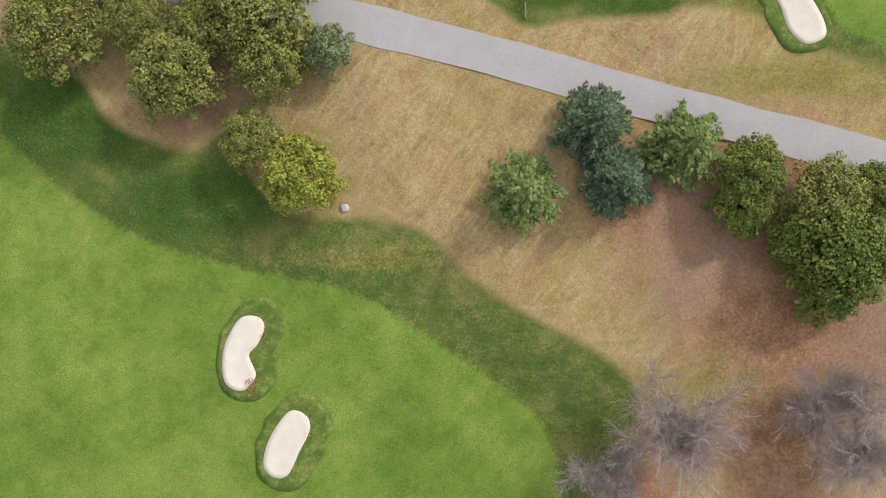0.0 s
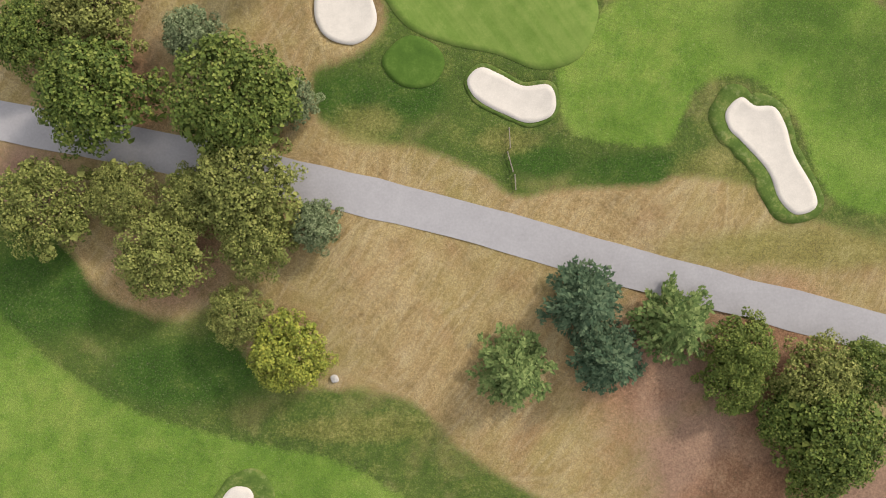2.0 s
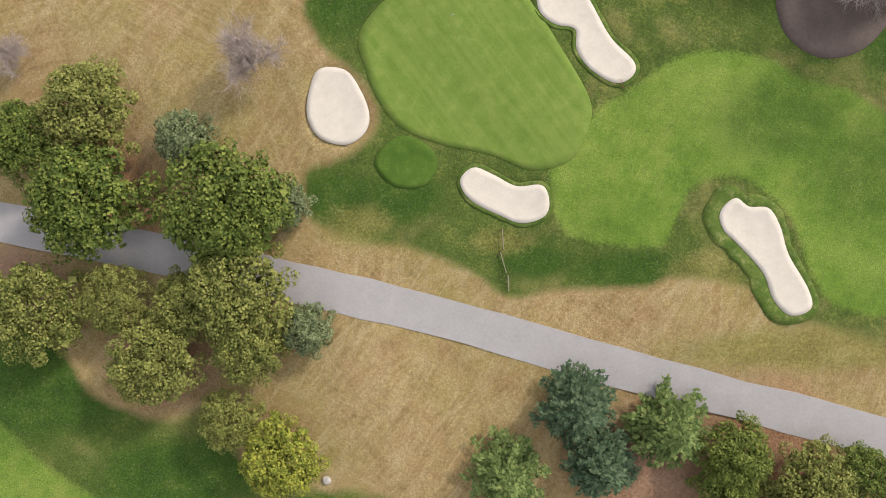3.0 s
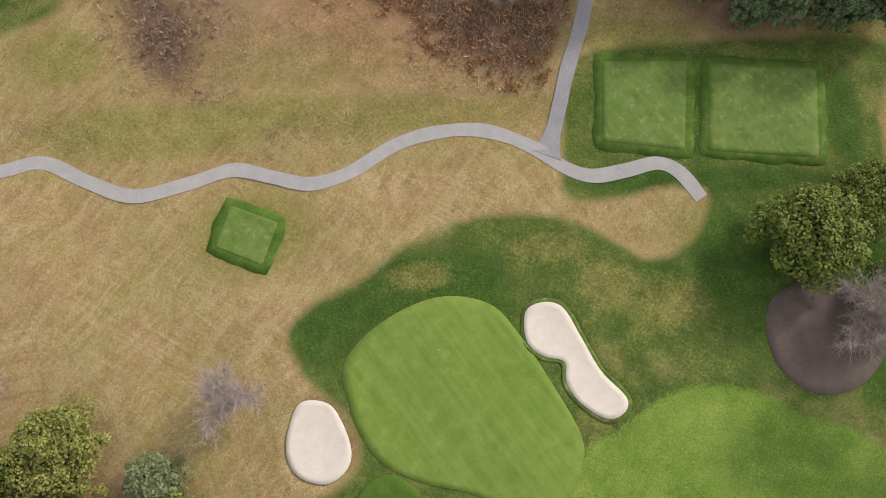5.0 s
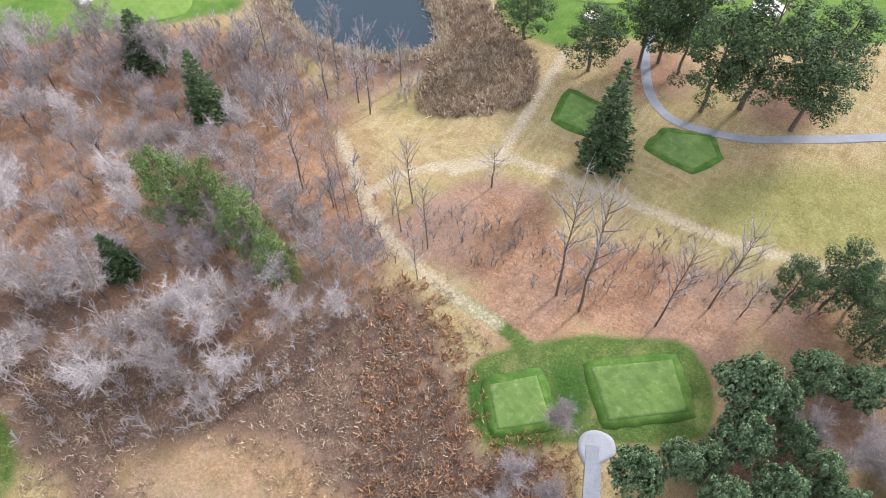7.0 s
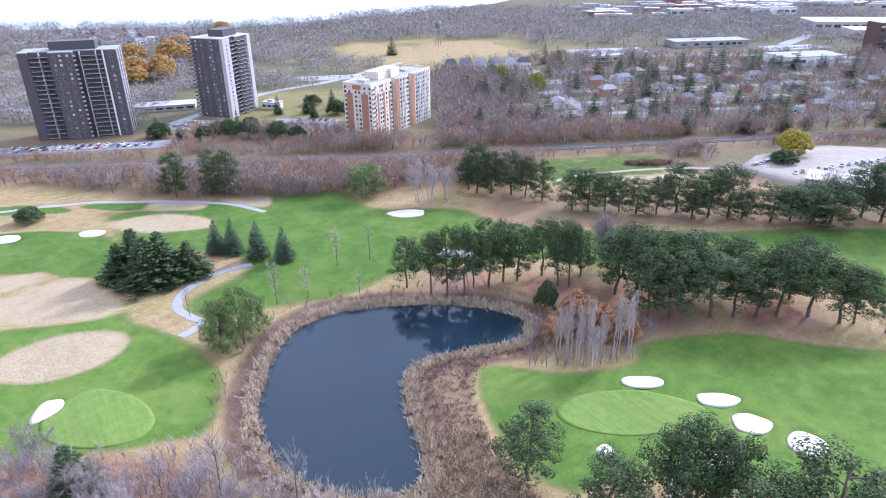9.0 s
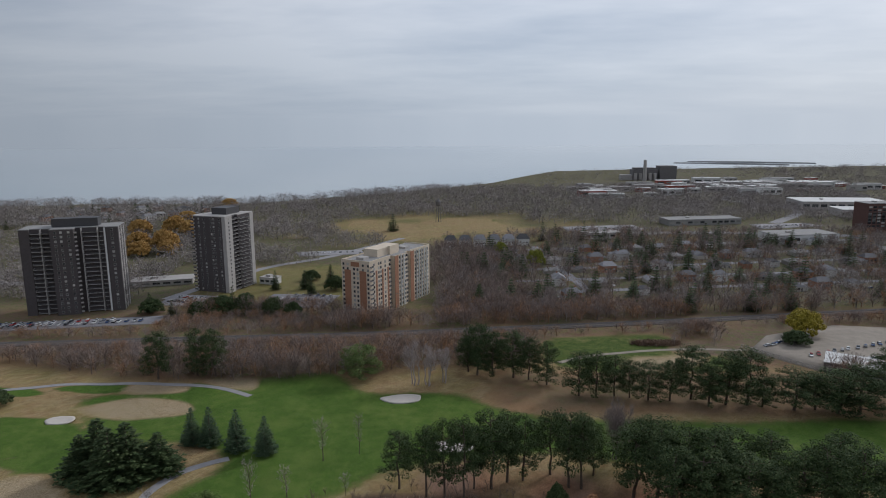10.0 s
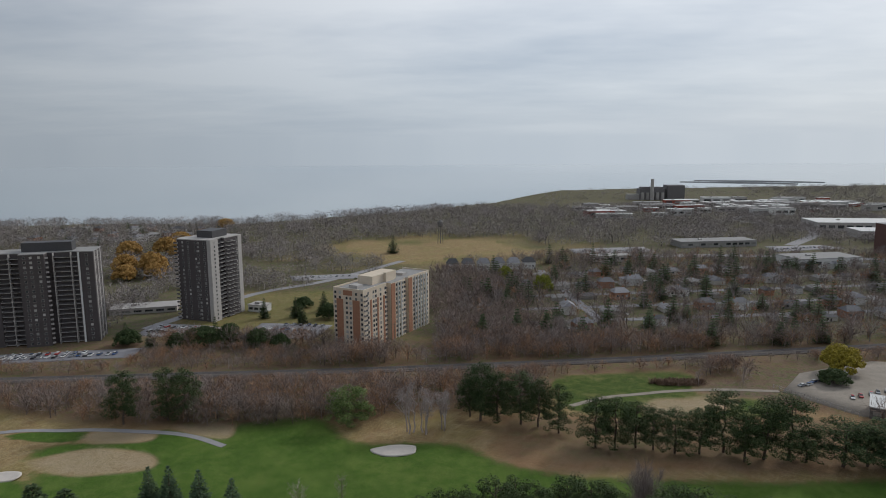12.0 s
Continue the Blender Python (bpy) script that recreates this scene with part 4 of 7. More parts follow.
SPRUCE_AT = [(50.7, 240.9, 31.8, 6.6)]
DARK_FIR_AT = [(-71.4, 281.7, 17.4, 8.2), (-49.3, 259.4, 23.2, 6.1), (-59, 210.6, 13.6, 4.7), (-107.4, 396.9, 23.2, 10), (-96.1, 394.4, 23.1, 11), (-114.3, 397, 14.9, 8.1), (-87.6, 399.3, 15, 8.5), (-99.8, 389.6, 21.6, 9.7)]
YOUNG_PINE_AT = [(-47.9, 222.9, 25, 6.2), (-39.4, 222.8, 22, 5), (-31.1, 216.2, 20, 5.6), (-23.5, 207.1, 17, 4.8), (-57.5, 345, 19, 6.5), (-52, 350, 21, 6), (-60, 352, 15, 5), (-49, 357, 14, 5), (-28.3, 488.5, 17, 11)]
SLIM_AT = [(-22, 233.6, 30.7, 6.3), (-12.7, 224.8, 25, 2.9), (-10.3, 224.7, 25.7, 2.7), (-6.9, 222.2, 18.4, 2.9), (1.9, 220.4, 21, 3.2), (8, 215.6, 21.3, 3.8), (5.8, 207.3, 15.5, 2.7), (4.3, 228.7, 19.8, 4.7), (35.6, 203.3, 34.9, 7.4), (39.9, 199.4, 37.3, 7.3), (55.1, 195.5, 27.2, 5.5), (67.1, 199.4, 26.6, 5.8), (-19.2, 265.3, 22.3, 4.7), (-7.5, 259.6, 24.7, 5.3), (-16.9, 273.2, 22.2, 4.9), (-10.8, 264, 16.5, 4.4), (0.3, 270.5, 16.4, 4), (23.2, 233.6, 11.7, 5.5), (73, 197.3, 13.1, 3.9), (-37.9, 283.3, 18.1, 5.2), (-30.6, 408, 15.2, 4.7), (-17.8, 412.8, 14.9, 3.3)]
SLIM_AT += [(-47.3, 375.8, 15.9, 4.3), (-36.7, 379.2, 11.9, 3.9), (-18.3, 384.4, 7.7, 3), (-76.5, 367.7, 11.6, 3.1)]
BLUE_SPRUCE_AT = [(-83.7, 419.6, 15.2, 4.6), (-76.8, 419.6, 15.7, 4.9), (-64.5, 414.4, 17, 5.2), (-53.2, 412.6, 15.2, 4.6)]
BUSH_AT = [(-186.4, 455.4, 8.7, 7.1), (50.3, 372.7, 12.9, 4.6), (209.8, 541.1, 9.1, 8.3)]
BIRCH_AT = [(52.4, 338.6, 23.6, 2.9), (55.4, 337, 23.5, 2.6), (58.7, 338.5, 24.5, 2.6), (50.1, 341.8, 18.8, 2.6), (68.3, 341.7, 23.8, 3), (72.3, 343.4, 23.9, 2.7), (63.8, 341.7, 16.8, 2.6), (59.9, 335.4, 16.5, 2.9), (-1.4, 481.3, 22.3, 7), (5.9, 481.2, 20.8, 6.4), (13.1, 485.2, 18.1, 5.9)]
RUSSET_AT = [(60, 363, 15.6, 8.1), (64.5, 355.5, 15.3, 7.9), (72.2, 355.5, 11, 8), (50.6, 352, 11, 5.8)]
GOLD_AT = []

GOLD_AT += [(-345, 930, 22, 15), (-312, 945, 24, 15), (-282, 915, 23, 14), (-258, 890, 20, 12), (-300, 829, 23, 14), (-272, 829, 26, 15), (-285, 800, 18, 12), (-262, 812, 17, 11), (-336, 1043, 17, 15), (-333, 1198, 17, 15), (-322, 806, 13, 10)]
LEMON_AT = [(222, 556, 17.5, 11)]
YELLOW_AT += [(88, 740, 18, 9), (62, 800, 14, 8)]
BUSH_AT += [(-184, 604, 12, 9), (-134, 602, 15, 10), (-122, 606, 16, 9), (-101, 600, 14, 9), (-150, 600, 11, 8), (-88, 598, 11, 7), (-72, 668, 13, 9), (-64, 690, 12, 8), (-143, 604, 13, 8), (-106, 604, 9, 7), (-98, 700, 10, 8)]
DARK_FIR_AT += [(-88, 655, 13.8, 4.4), (-118, 668, 15.0, 4.4), (-186, 606, 13.8, 4.4), (-168, 599, 10.0, 3.9), (-130, 606, 17.5, 4.4), (-119, 600, 12.5, 3.9), (-96, 670, 15.0, 5.0), (-80, 690, 15.0, 5.0), (-60, 715, 20.0, 6.1)]
SLIM_AT = [(x, y, h, r * 0.72) for x, y, h, r in SLIM_AT]
OAK_AT = [(x, y, h, r * 0.92) for x, y, h, r in OAK_AT]
MAPLE_AT = [(x, y, h, r * 0.95) for x, y, h, r in MAPLE_AT]
LIGHT_PINE_AT = [(x, y, h, r * 1.12) for x, y, h, r in LIGHT_PINE_AT]
DARK_FIR_AT = [(x, y, min(h, 21), r * (1.15 if 380 < y < 410 else 1)) for x, y, h, r in DARK_FIR_AT]
# ---------------------------------------------------------------- plants
rng = np.random.default_rng(7)


def tube(path, radii, sides=5):
    """A tapered, bent limb."""
    verts, faces = [], []
    for k, (p, r) in enumerate(zip(path, radii)):
        p = np.array(p, float)
        d = np.array(path[min(k + 1, len(path) - 1)], float) - np.array(path[max(k - 1, 0)], float)
        d /= np.linalg.norm(d) + 1e-9
        u = np.cross(d, (0.3, 0.9, 0.2))
        u /= np.linalg.norm(u) + 1e-9
        w = np.cross(d, u)
        verts += [tuple(p + r * (math.cos(a) * u + math.sin(a) * w)) for a in np.arange(sides) * 2 * math.pi / sides]
        if k:
            b = sides * (k - 1)
            faces += [(b + j, b + (j + 1) % sides, b + sides + (j + 1) % sides, b + sides + j) for j in range(sides)]
    return verts, faces


class Heap:
    """Collects pieces of one mesh."""

    def __init__(self):
        self.v, self.f, self.n = [], [], 0

    def add(self, v, f):
        v = np.asarray(v, float).reshape(-1, 3)
        self.v.append(v)
        self.f += [tuple(int(i) + self.n for i in q) for q in f]
        self.n += len(v)

    def quads(self, v):
        """v: count x 4 x 3"""
        c = len(v)
        self.v.append(v.reshape(-1, 3))
        self.f += [tuple(q) for q in (np.arange(c * 4).reshape(c, 4) + self.n).tolist()]
        self.n += c * 4

    def verts(self):
        return np.concatenate(self.v)


def leaves(heap, centre, radius, count, size, flat=1.0, droop=0.0, up=0.5, narrow=1.0, g=rng):
    """A cluster of small leaf sprays, each a folded blade facing outwards and upwards."""
    d = g.normal(size=(count, 3))
    d /= np.linalg.norm(d, axis=1, keepdims=True)
    rr = radius * g.uniform(0.45, 1.0, (count, 1)) ** 0.6
    p = np.asarray(centre) + d * rr * (1, 1, flat)
    nrm = d * 0.9 + np.array([0, 0, up]) + g.normal(size=(count, 3)) * 0.32
    nrm /= np.linalg.norm(nrm, axis=1, keepdims=True)
    u = np.cross(nrm, g.normal(size=(count, 3)))
    u /= np.linalg.norm(u, axis=1, keepdims=True) + 1e-9
    w = np.cross(nrm, u)
    s = size * g.uniform(0.6, 1.35, (count, 1))
    heap.quads(np.stack([p - u * s * 0.5 - w * s * 0.2 * narrow, p + w * s * -0.5 * narrow + nrm * s * 0.12, p + u * s * 0.5 - w * s * 0.1 * narrow - nrm * s * droop, p + w * s * 0.55 * narrow + nrm * s * 0.10], 1))


def crooked(a, b, bend, k=4, g=rng):
    a, b = np.array(a, float), np.array(b, float)
    return [a + (b - a) * t + (g.normal(size=3) * bend * math.sin(math.pi * t) if 0 < t < 1 else 0) for t in np.linspace(0, 1, k)]


def tree_parts(name, label, category, trunk, crown, leaf_mat, bark_mat=None):
    root = tagged(new(name), label, category, "trees on the course")
    part("trunk", trunk.verts(), trunk.f, bark_mat or M_BARK, root)
    if crown is not None:
        part("crown", crown.verts(), crown.f, leaf_mat, root)
    return root


def broadleaf(name, label, seed, mat, size=0.75, full=1.0):
    """Unit broadleaf tree: 1 high to the crown's top at radius 1; scaled where it stands."""
    g = np.random.default_rng(seed)
    H, R = 14.0, 10.0
    trunk, crown = Heap(), Heap()
    trunk.add(*tube(crooked((0, 0, -0.6), (0, 0, 6), 0.2, 5, g), [0.62, 0.5, 0.42, 0.36, 0.3], 8))
    clumps = []
    lobes = [(g.uniform(0, 2 * math.pi), g.uniform(0.3, 0.75), g.uniform(0.5, 0.95)) for _ in range(9)]
    for k in range(int(105 * full)):
        a, q, zt = lobes[g.integers(9)]
        a += g.normal() * 0.35
        q = np.clip(q + g.normal() * 0.2, 0.02, 1.0)
        if k % 5 < 3:
            a, q = k * 2.39996, math.sqrt((k + 0.5) / (105 * full)) * g.uniform(0.92, 1.04)
        q *= 1 + 0.10 * math.sin(3 * a + seed)
        r = R * q * 0.88
        ztop = 0.62 * H * math.sqrt(max(0.03, 1 - min(q, 0.98) ** 2)) + 0.30 * H
        z = ztop * g.uniform(0.86, 1.04) - g.uniform(0, 0.18) * H * (g.random() < 0.4)
        clumps.append((r * math.cos(a), r * math.sin(a), z))
    for c in clumps:
        rad = g.uniform(1.1, 2.1)
        leaves(crown, c, rad, int(62 * rad), size * 0.72 * g.uniform(0.8, 1.15), 0.75, 0.1, 0.6, 0.9, g)
    # inner shade leaves, so that no sky shows through the middle
    for k in range(26):
        a, q = g.uniform(0, 2 * math.pi), math.sqrt(g.random()) * 0.7
        leaves(crown, (R * q * math.cos(a), R * q * math.sin(a), H * g.uniform(0.38, 0.6)), 2.4, 26, 1.1, 0.6, 0.1, 0.5, 1.0, g)
    for c in clumps[::7]:
        trunk.add(*tube(crooked((0, 0, g.uniform(3, 6)), np.array(c) * (0.9, 0.9, 0.93), 0.5, 4, g), [0.24, 0.15, 0.1, 0.04], 5))
    return tree_parts(name, label, "tree", trunk, crown, mat)


def pine(name, label, seed, mat, tall=18.0, R=5.5, bare_to=0.42, n=40):
    """Pine with a long bare trunk and flat-topped tufts on level limbs."""
    g = np.random.default_rng(seed)
    trunk, crown = Heap(), Heap()
    trunk.add(*tube(crooked((0, 0, -0.6), (g.normal() * 0.3, g.normal() * 0.3, tall * 0.95), 0.3, 7, g), np.linspace(0.36, 0.06, 7), 7))
    for k in range(n):
        t = (k + g.random()) / n
        z = tall * (bare_to + (0.97 - bare_to) * t)
        reach = R * (0.35 + 0.68 * math.sin(math.pi * min(1, 0.25 + 0.72 * t)) ** 0.8) * g.uniform(0.5, 1.0) * (0.25 if k == n - 1 else 1)
        a = k * 2.4 + g.normal() * 0.4
        tip = np.array((reach * math.cos(a), reach * math.sin(a), z + g.uniform(-0.2, 0.7)))
        if k % 2 == 0:
            trunk.add(*tube(crooked((0, 0, z - 0.8), tip, 0.25, 3, g), [0.11, 0.08, 0.03], 4))
        rad = g.uniform(0.95, 1.9)
        leaves(crown, tip, rad, int(95 * rad), 0.36, 0.72, 0.05, 0.9, 0.6, g)
        if reach > 2.5:
            leaves(crown, tip * (0.55, 0.55, 1) + (0, 0, 0.1), rad * 0.8, int(40 * rad), 0.42, 0.6, 0.05, 0.75, 0.6, g)
    return tree_parts(name, label, "pine tree", trunk, crown, mat)


def conifer(name, label, seed, mat, tall=14.0, R=5.0, whorls=15, first=0.05, ragged=0.25):
    """Cone-shaped conifer: whorls of drooping boughs that shorten towards the tip."""
    g = np.random.default_rng(seed)
    trunk, crown = Heap(), Heap()
    trunk.add(*tube([(0, 0, -0.5), (0, 0, tall * 0.5), (0, 0, tall)], [0.3, 0.18, 0.03], 7))
    for w in range(whorls):
        t = w / (whorls - 1)
        z = tall * (first + (0.97 - first) * t)
        reach = R * (1 - t) ** 0.85 + 0.25
        n = max(5, int(12 * (1 - t) + 4))
        for k in range(n):
            a = (k + 0.5 * (w % 2)) * 2 * math.pi / n + g.normal() * 0.15
            L = reach * g.uniform(1 - ragged, 1.08)
            dirn = np.array((math.cos(a), math.sin(a), 0))
            side = np.array((-math.sin(a), math.cos(a), 0))
            m = max(3, int(L * 2.6))
            s = np.sort(g.uniform(0.12, 1.0, m * 5))
            p = dirn * (s * L)[:, None] + side * (g.normal(size=(len(s), 1)) * 0.22 * (0.4 + (1 - s[:, None])) * L * 0.55)
            p[:, 2] += z - 0.10 * L * s + 0.16 * L * s**2 + g.normal(size=len(s)) * 0.14
            out = dirn * 0.8 + side * g.normal(size=(len(s), 1)) * 0.6 + np.array((0, 0, 0.1))
            out /= np.linalg.norm(out, axis=1, keepdims=True)
            across = np.cross(out, (0, 0, 1.0) + g.normal(size=(len(s), 3)) * 0.3)
            across /= np.linalg.norm(across, axis=1, keepdims=True) + 1e-9
            q = 0.62 * g.uniform(0.7, 1.3, (len(s), 1))
            crown.quads(np.stack([p - across * q * 0.28, p + out * q * 0.3 - across * q * 0.34, p + out * q, p + out * q * 0.35 + across * q * 0.36 + (0, 0, 0.05)], 1))
            if k % 3 == 0 and t < 0.8:
                trunk.add(*tube([(0, 0, z), dirn * L * 0.85 + (0, 0, z + 0.02 * L)], [0.06, 0.02], 3))
    return tree_parts(name, label, "conifer", trunk, crown, mat)


def bare_shape(seed, tall, R, stems=1, fine=1.0, thick=1.0):
    """Trunk and limbs, and the haze of twigs, of a leafless tree."""
    g = np.random.default_rng(seed)
    wood, twigs = Heap(), Heap()
    for s in range(stems):
        off = g.normal(size=2) * (0.5 if stems > 1 else 0)
        fork = tall * g.uniform(0.28, 0.42)
        wood.add(*tube(crooked((off[0], off[1], -0.5), (off[0] * 1.5, off[1] * 1.5, fork), 0.15, 4, g), np.array([0.34, 0.29, 0.25, 0.22]) * thick, 7))
        limbs = int(9 / stems ** 0.5)
        for k in range(limbs):
            a = k * 2.4 + g.normal() * 0.3
            q = g.uniform(0.25, 0.95) if k else 0.05
            tip = np.array((R * q * math.cos(a), R * q * math.sin(a), tall * (0.42 + 0.55 * math.sqrt(1 - 0.92 * q * q)) * g.uniform(0.88, 1.0)))
            line = crooked((off[0] * 1.5, off[1] * 1.5, fork * g.uniform(0.75, 1.0)), tip, 0.5, 5, g)
            wood.add(*tube(line, np.array([0.17, 0.12, 0.09, 0.06, 0.03]) * thick, 5))
            for j in range(int(9 * fine)):
                b = line[1] + (line[4] - line[1]) * g.uniform(0, 1)
                d = g.normal(size=3) + (tip - (0, 0, fork)) / (R + tall) * 2.2 + (0, 0, 0.35)
                d /= np.linalg.norm(d)
                e = b + d * R * g.uniform(0.22, 0.5)
                twigs.add(*tube([b, (b + e) / 2 + g.normal(size=3) * 0.15, e], np.array([0.05, 0.035, 0.02]) * thick, 3))
                m = int(11 * fine)
                c = b + (e - b) * g.uniform(0.2, 1.0, (m, 1))
                td = g.normal(size=(m, 3)) + d * 1.1 + (0, 0, 0.3)
                td /= np.linalg.norm(td, axis=1, keepdims=True)
                f = c + td * R * g.uniform(0.12, 0.28, (m, 1))
                sd = np.cross(td, g.normal(size=(m, 3)))
                sd /= np.linalg.norm(sd, axis=1, keepdims=True) + 1e-9
                sd *= 0.024 * thick
                twigs.quads(np.stack([c - sd, c + sd, f + sd * 0.6, f - sd * 0.6], 1))
    return wood, twigs


def slim_shape(seed, tall, R, thick=1.0):
    """One straight leader to the top, short rising side branches and a thin haze of twigs."""
    g = np.random.default_rng(seed)
    wood, twigs = Heap(), Heap()
    stem = crooked((0, 0, -0.5), (g.normal() * 0.5, g.normal() * 0.5, tall), 0.25, 7, g)
    wood.add(*tube(stem, np.linspace(0.26, 0.03, 7) * thick, 6))
    for k in range(26):
        t = 0.3 + 0.68 * (k + g.random()) / 26
        b = np.array([np.interp(t, np.linspace(0, 1, 7), [p[i] for p in stem]) for i in range(3)])
        a = k * 2.4 + g.normal() * 0.3
        L = R * (0.25 + 0.85 * math.sin(math.pi * (t - 0.22) / 0.85)) * g.uniform(0.5, 1.05)
        tip = b + np.array((math.cos(a) * L, math.sin(a) * L, L * g.uniform(0.6, 1.3)))
        wood.add(*tube(crooked(b, tip, 0.12, 3, g), np.array([0.06, 0.04, 0.015]) * thick, 4))
        m = 26
        c = b + (tip - b) * g.uniform(0.25, 1.0, (m, 1))
        d = g.normal(size=(m, 3)) + (tip - b) / (L + 1e-6) + (0, 0, 0.4)
        d /= np.linalg.norm(d, axis=1, keepdims=True)
        f = c + d * R * g.uniform(0.15, 0.38, (m, 1))
        sd = np.cross(d, g.normal(size=(m, 3)))
        sd /= np.linalg.norm(sd, axis=1, keepdims=True) + 1e-9
        sd *= 0.02 * thick
        twigs.quads(np.stack([c - sd, c + sd, f + sd * 0.5, f - sd * 0.5], 1))
    return wood, twigs


def bare_tree(name, label, seed, tall, R, mat, bark=None, stems=1, fine=1.0, thick=1.0):
    wood, twigs = bare_shape(seed, tall, R, stems, fine, thick) if stems else slim_shape(seed, tall, R, thick)
    root = tagged(new(name), label, "bare tree", "leafless trees")
    part("trunk", wood.verts(), wood.f, bark or mat, root)
    part("crown", twigs.verts(), twigs.f, mat, root)
    return root


def plant(kinds, places, H, R, sink=0.0):
    """Stands copies of a few tree shapes at their places, each at its own height, width and turn."""
    for k, (x, y, h, r) in enumerate(places):
        src = kinds[k % len(kinds)]
        z = float(height([x], [y])[0]) - sink * h
        m = pose(x, y, z, 0, 0, (k * 137.5) % 360) @ Matrix.Diagonal((r / R, r / R, h / H, 1))
        copy_thing(src, m)


def retire(kinds):
    """Takes away the pattern trees once their copies stand."""
    for src in kinds:
        for o in [*src.children_recursive, src]:
            bpy.data.objects.remove(o, do_unlink=True)


def grove(make, places, H, R, sink=0.0):
    plant(make, places, H, R, sink)
    retire(make)


grove([broadleaf("oak_tree", "broad oak with dense dark green leaves", s, M_LEAF, 0.7) for s in (1, 2, 3)], OAK_AT, 14, 10)
grove([broadleaf("maple_tree", "broad tree with green leaves turning olive", s, M_LEAF_OLIVE, 0.65, 0.95) for s in (4, 5)], MAPLE_AT, 14, 10)
grove([broadleaf("olive_tree", "thinning tree with olive brown autumn leaves", s, M_LEAF_OLIVE, 0.6, 0.8) for s in (6,)], OLIVE_AT, 14, 10)
grove([broadleaf("silver_maple", "small tree with silvery green leaves", s, M_LEAF_SILVER, 0.8, 0.8) for s in (8,)], SILVER_AT, 14, 10)
grove([broadleaf("yellow_maple", "round tree with yellow green autumn leaves", s, M_LEAF_YELLOW, 0.75) for s in (9,)], YELLOW_AT, 14, 10)
grove([broadleaf("golden_tree", "round tree with golden yellow autumn leaves", s, M_GOLD, 1.3, 1.0) for s in (10,)], GOLD_AT, 14, 10, 0.12)
grove([broadleaf("yellow_tree", "round tree with clear yellow autumn leaves", 13, M_LEMON, 1.1, 1.0)], LEMON_AT, 14, 10, 0.1)
grove([broadleaf("russet_tree", "low tree holding russet dead leaves", s, M_RUSSET, 0.9, 0.5) for s in (11,)], RUSSET_AT, 14, 10, 0.2)
grove([broadleaf("round_bush", "rounded dark evergreen bush", s, M_NEEDLE, 0.9, 1.0) for s in (12,)], BUSH_AT, 14, 10, 0.16)
grove([conifer("white_pine", "soft light green young white pine", s, M_NEEDLE_LIGHT, 14, 6, 11, 0.12, 0.4) for s in (21, 22)], LIGHT_PINE_AT, 14, 6)
grove([pine("young_pine", "bushy light green pine among bare trees", s, M_NEEDLE_LIGHT, 14, 6, 0.14, 46) for s in (29, 30)], YOUNG_PINE_AT, 14, 6)
grove([conifer("blue_pine", "dense blue green pine beside the road", s, M_NEEDLE_BLUE, 14, 6, 13, 0.08, 0.35) for s in (23,)], BLUE_PINE_AT, 14, 6)
grove([conifer("dark_fir", "dark green fir with ragged boughs", s, M_NEEDLE, 14, 5, 14, 0.05, 0.4) for s in (24, 25)], DARK_FIR_AT, 14, 5)
grove([conifer("spruce_tree", "tall pointed dark green spruce", s, M_NEEDLE, 14, 5, 16) for s in (26,)], SPRUCE_AT, 14, 5)
grove([conifer("blue_spruce", "pointed blue green spruce on the lawn", s, M_NEEDLE_BLUE, 14, 5, 14) for s in (27, 28)], BLUE_SPRUCE_AT, 14, 5)
grove([pine("pine_tree", "tall pine with dark green tufted crown", s, M_NEEDLE, 18, 5.5, b) for s, b in ((31, 0.36), (32, 0.28), (33, 0.42), (34, 0.22))], [(x, y, h, r * (1.2 if y > 300 else 1.0)) for x, y, h, r in PINE_AT[21:] if y < 430], 18, 5.5)
grove([pine("pine_tree", "dense dark pine in the row by the lawn", s, M_NEEDLE, 18, 5.5, b, 46) for s, b in ((38, 0.16), (39, 0.10), (40, 0.22))], [(x, y, h * 1.04, r * 1.5) for x, y, h, r in PINE_AT[21:] if y >= 430], 18, 5.5)
grove([broadleaf("clump_pine", "pine with a dense grey green domed crown", s, M_NEEDLE_MID, 0.9, 0.6) for s in (35, 36, 37)], [(x, y, h * 1.1, r * 0.76) for x, y, h, r in PINE_AT[:21]], 14, 10)
grove([bare_tree("bare_tree", "wide leafless tree with grey twigs", s, 14, 9, M_TWIG, M_TWIG, 3, 2.3, 0.85) for s in (41, 42)], BARE_AT, 14, 9)
grove([bare_tree("slim_tree", "slender leafless tree with dark trunk", s, 14, 4, M_PALETWIG, M_BARK, 0, 1.0, 1.0) for s in (43, 44, 45)], SLIM_AT, 14, 4)
grove([bare_tree("birch_tree", "pale leafless birch with thin upright limbs", s, 14, 3.5, M_PALETWIG, M_PALETWIG, 3, 1.2, 0.6) for s in (46,)], BIRCH_AT, 14, 3.5)

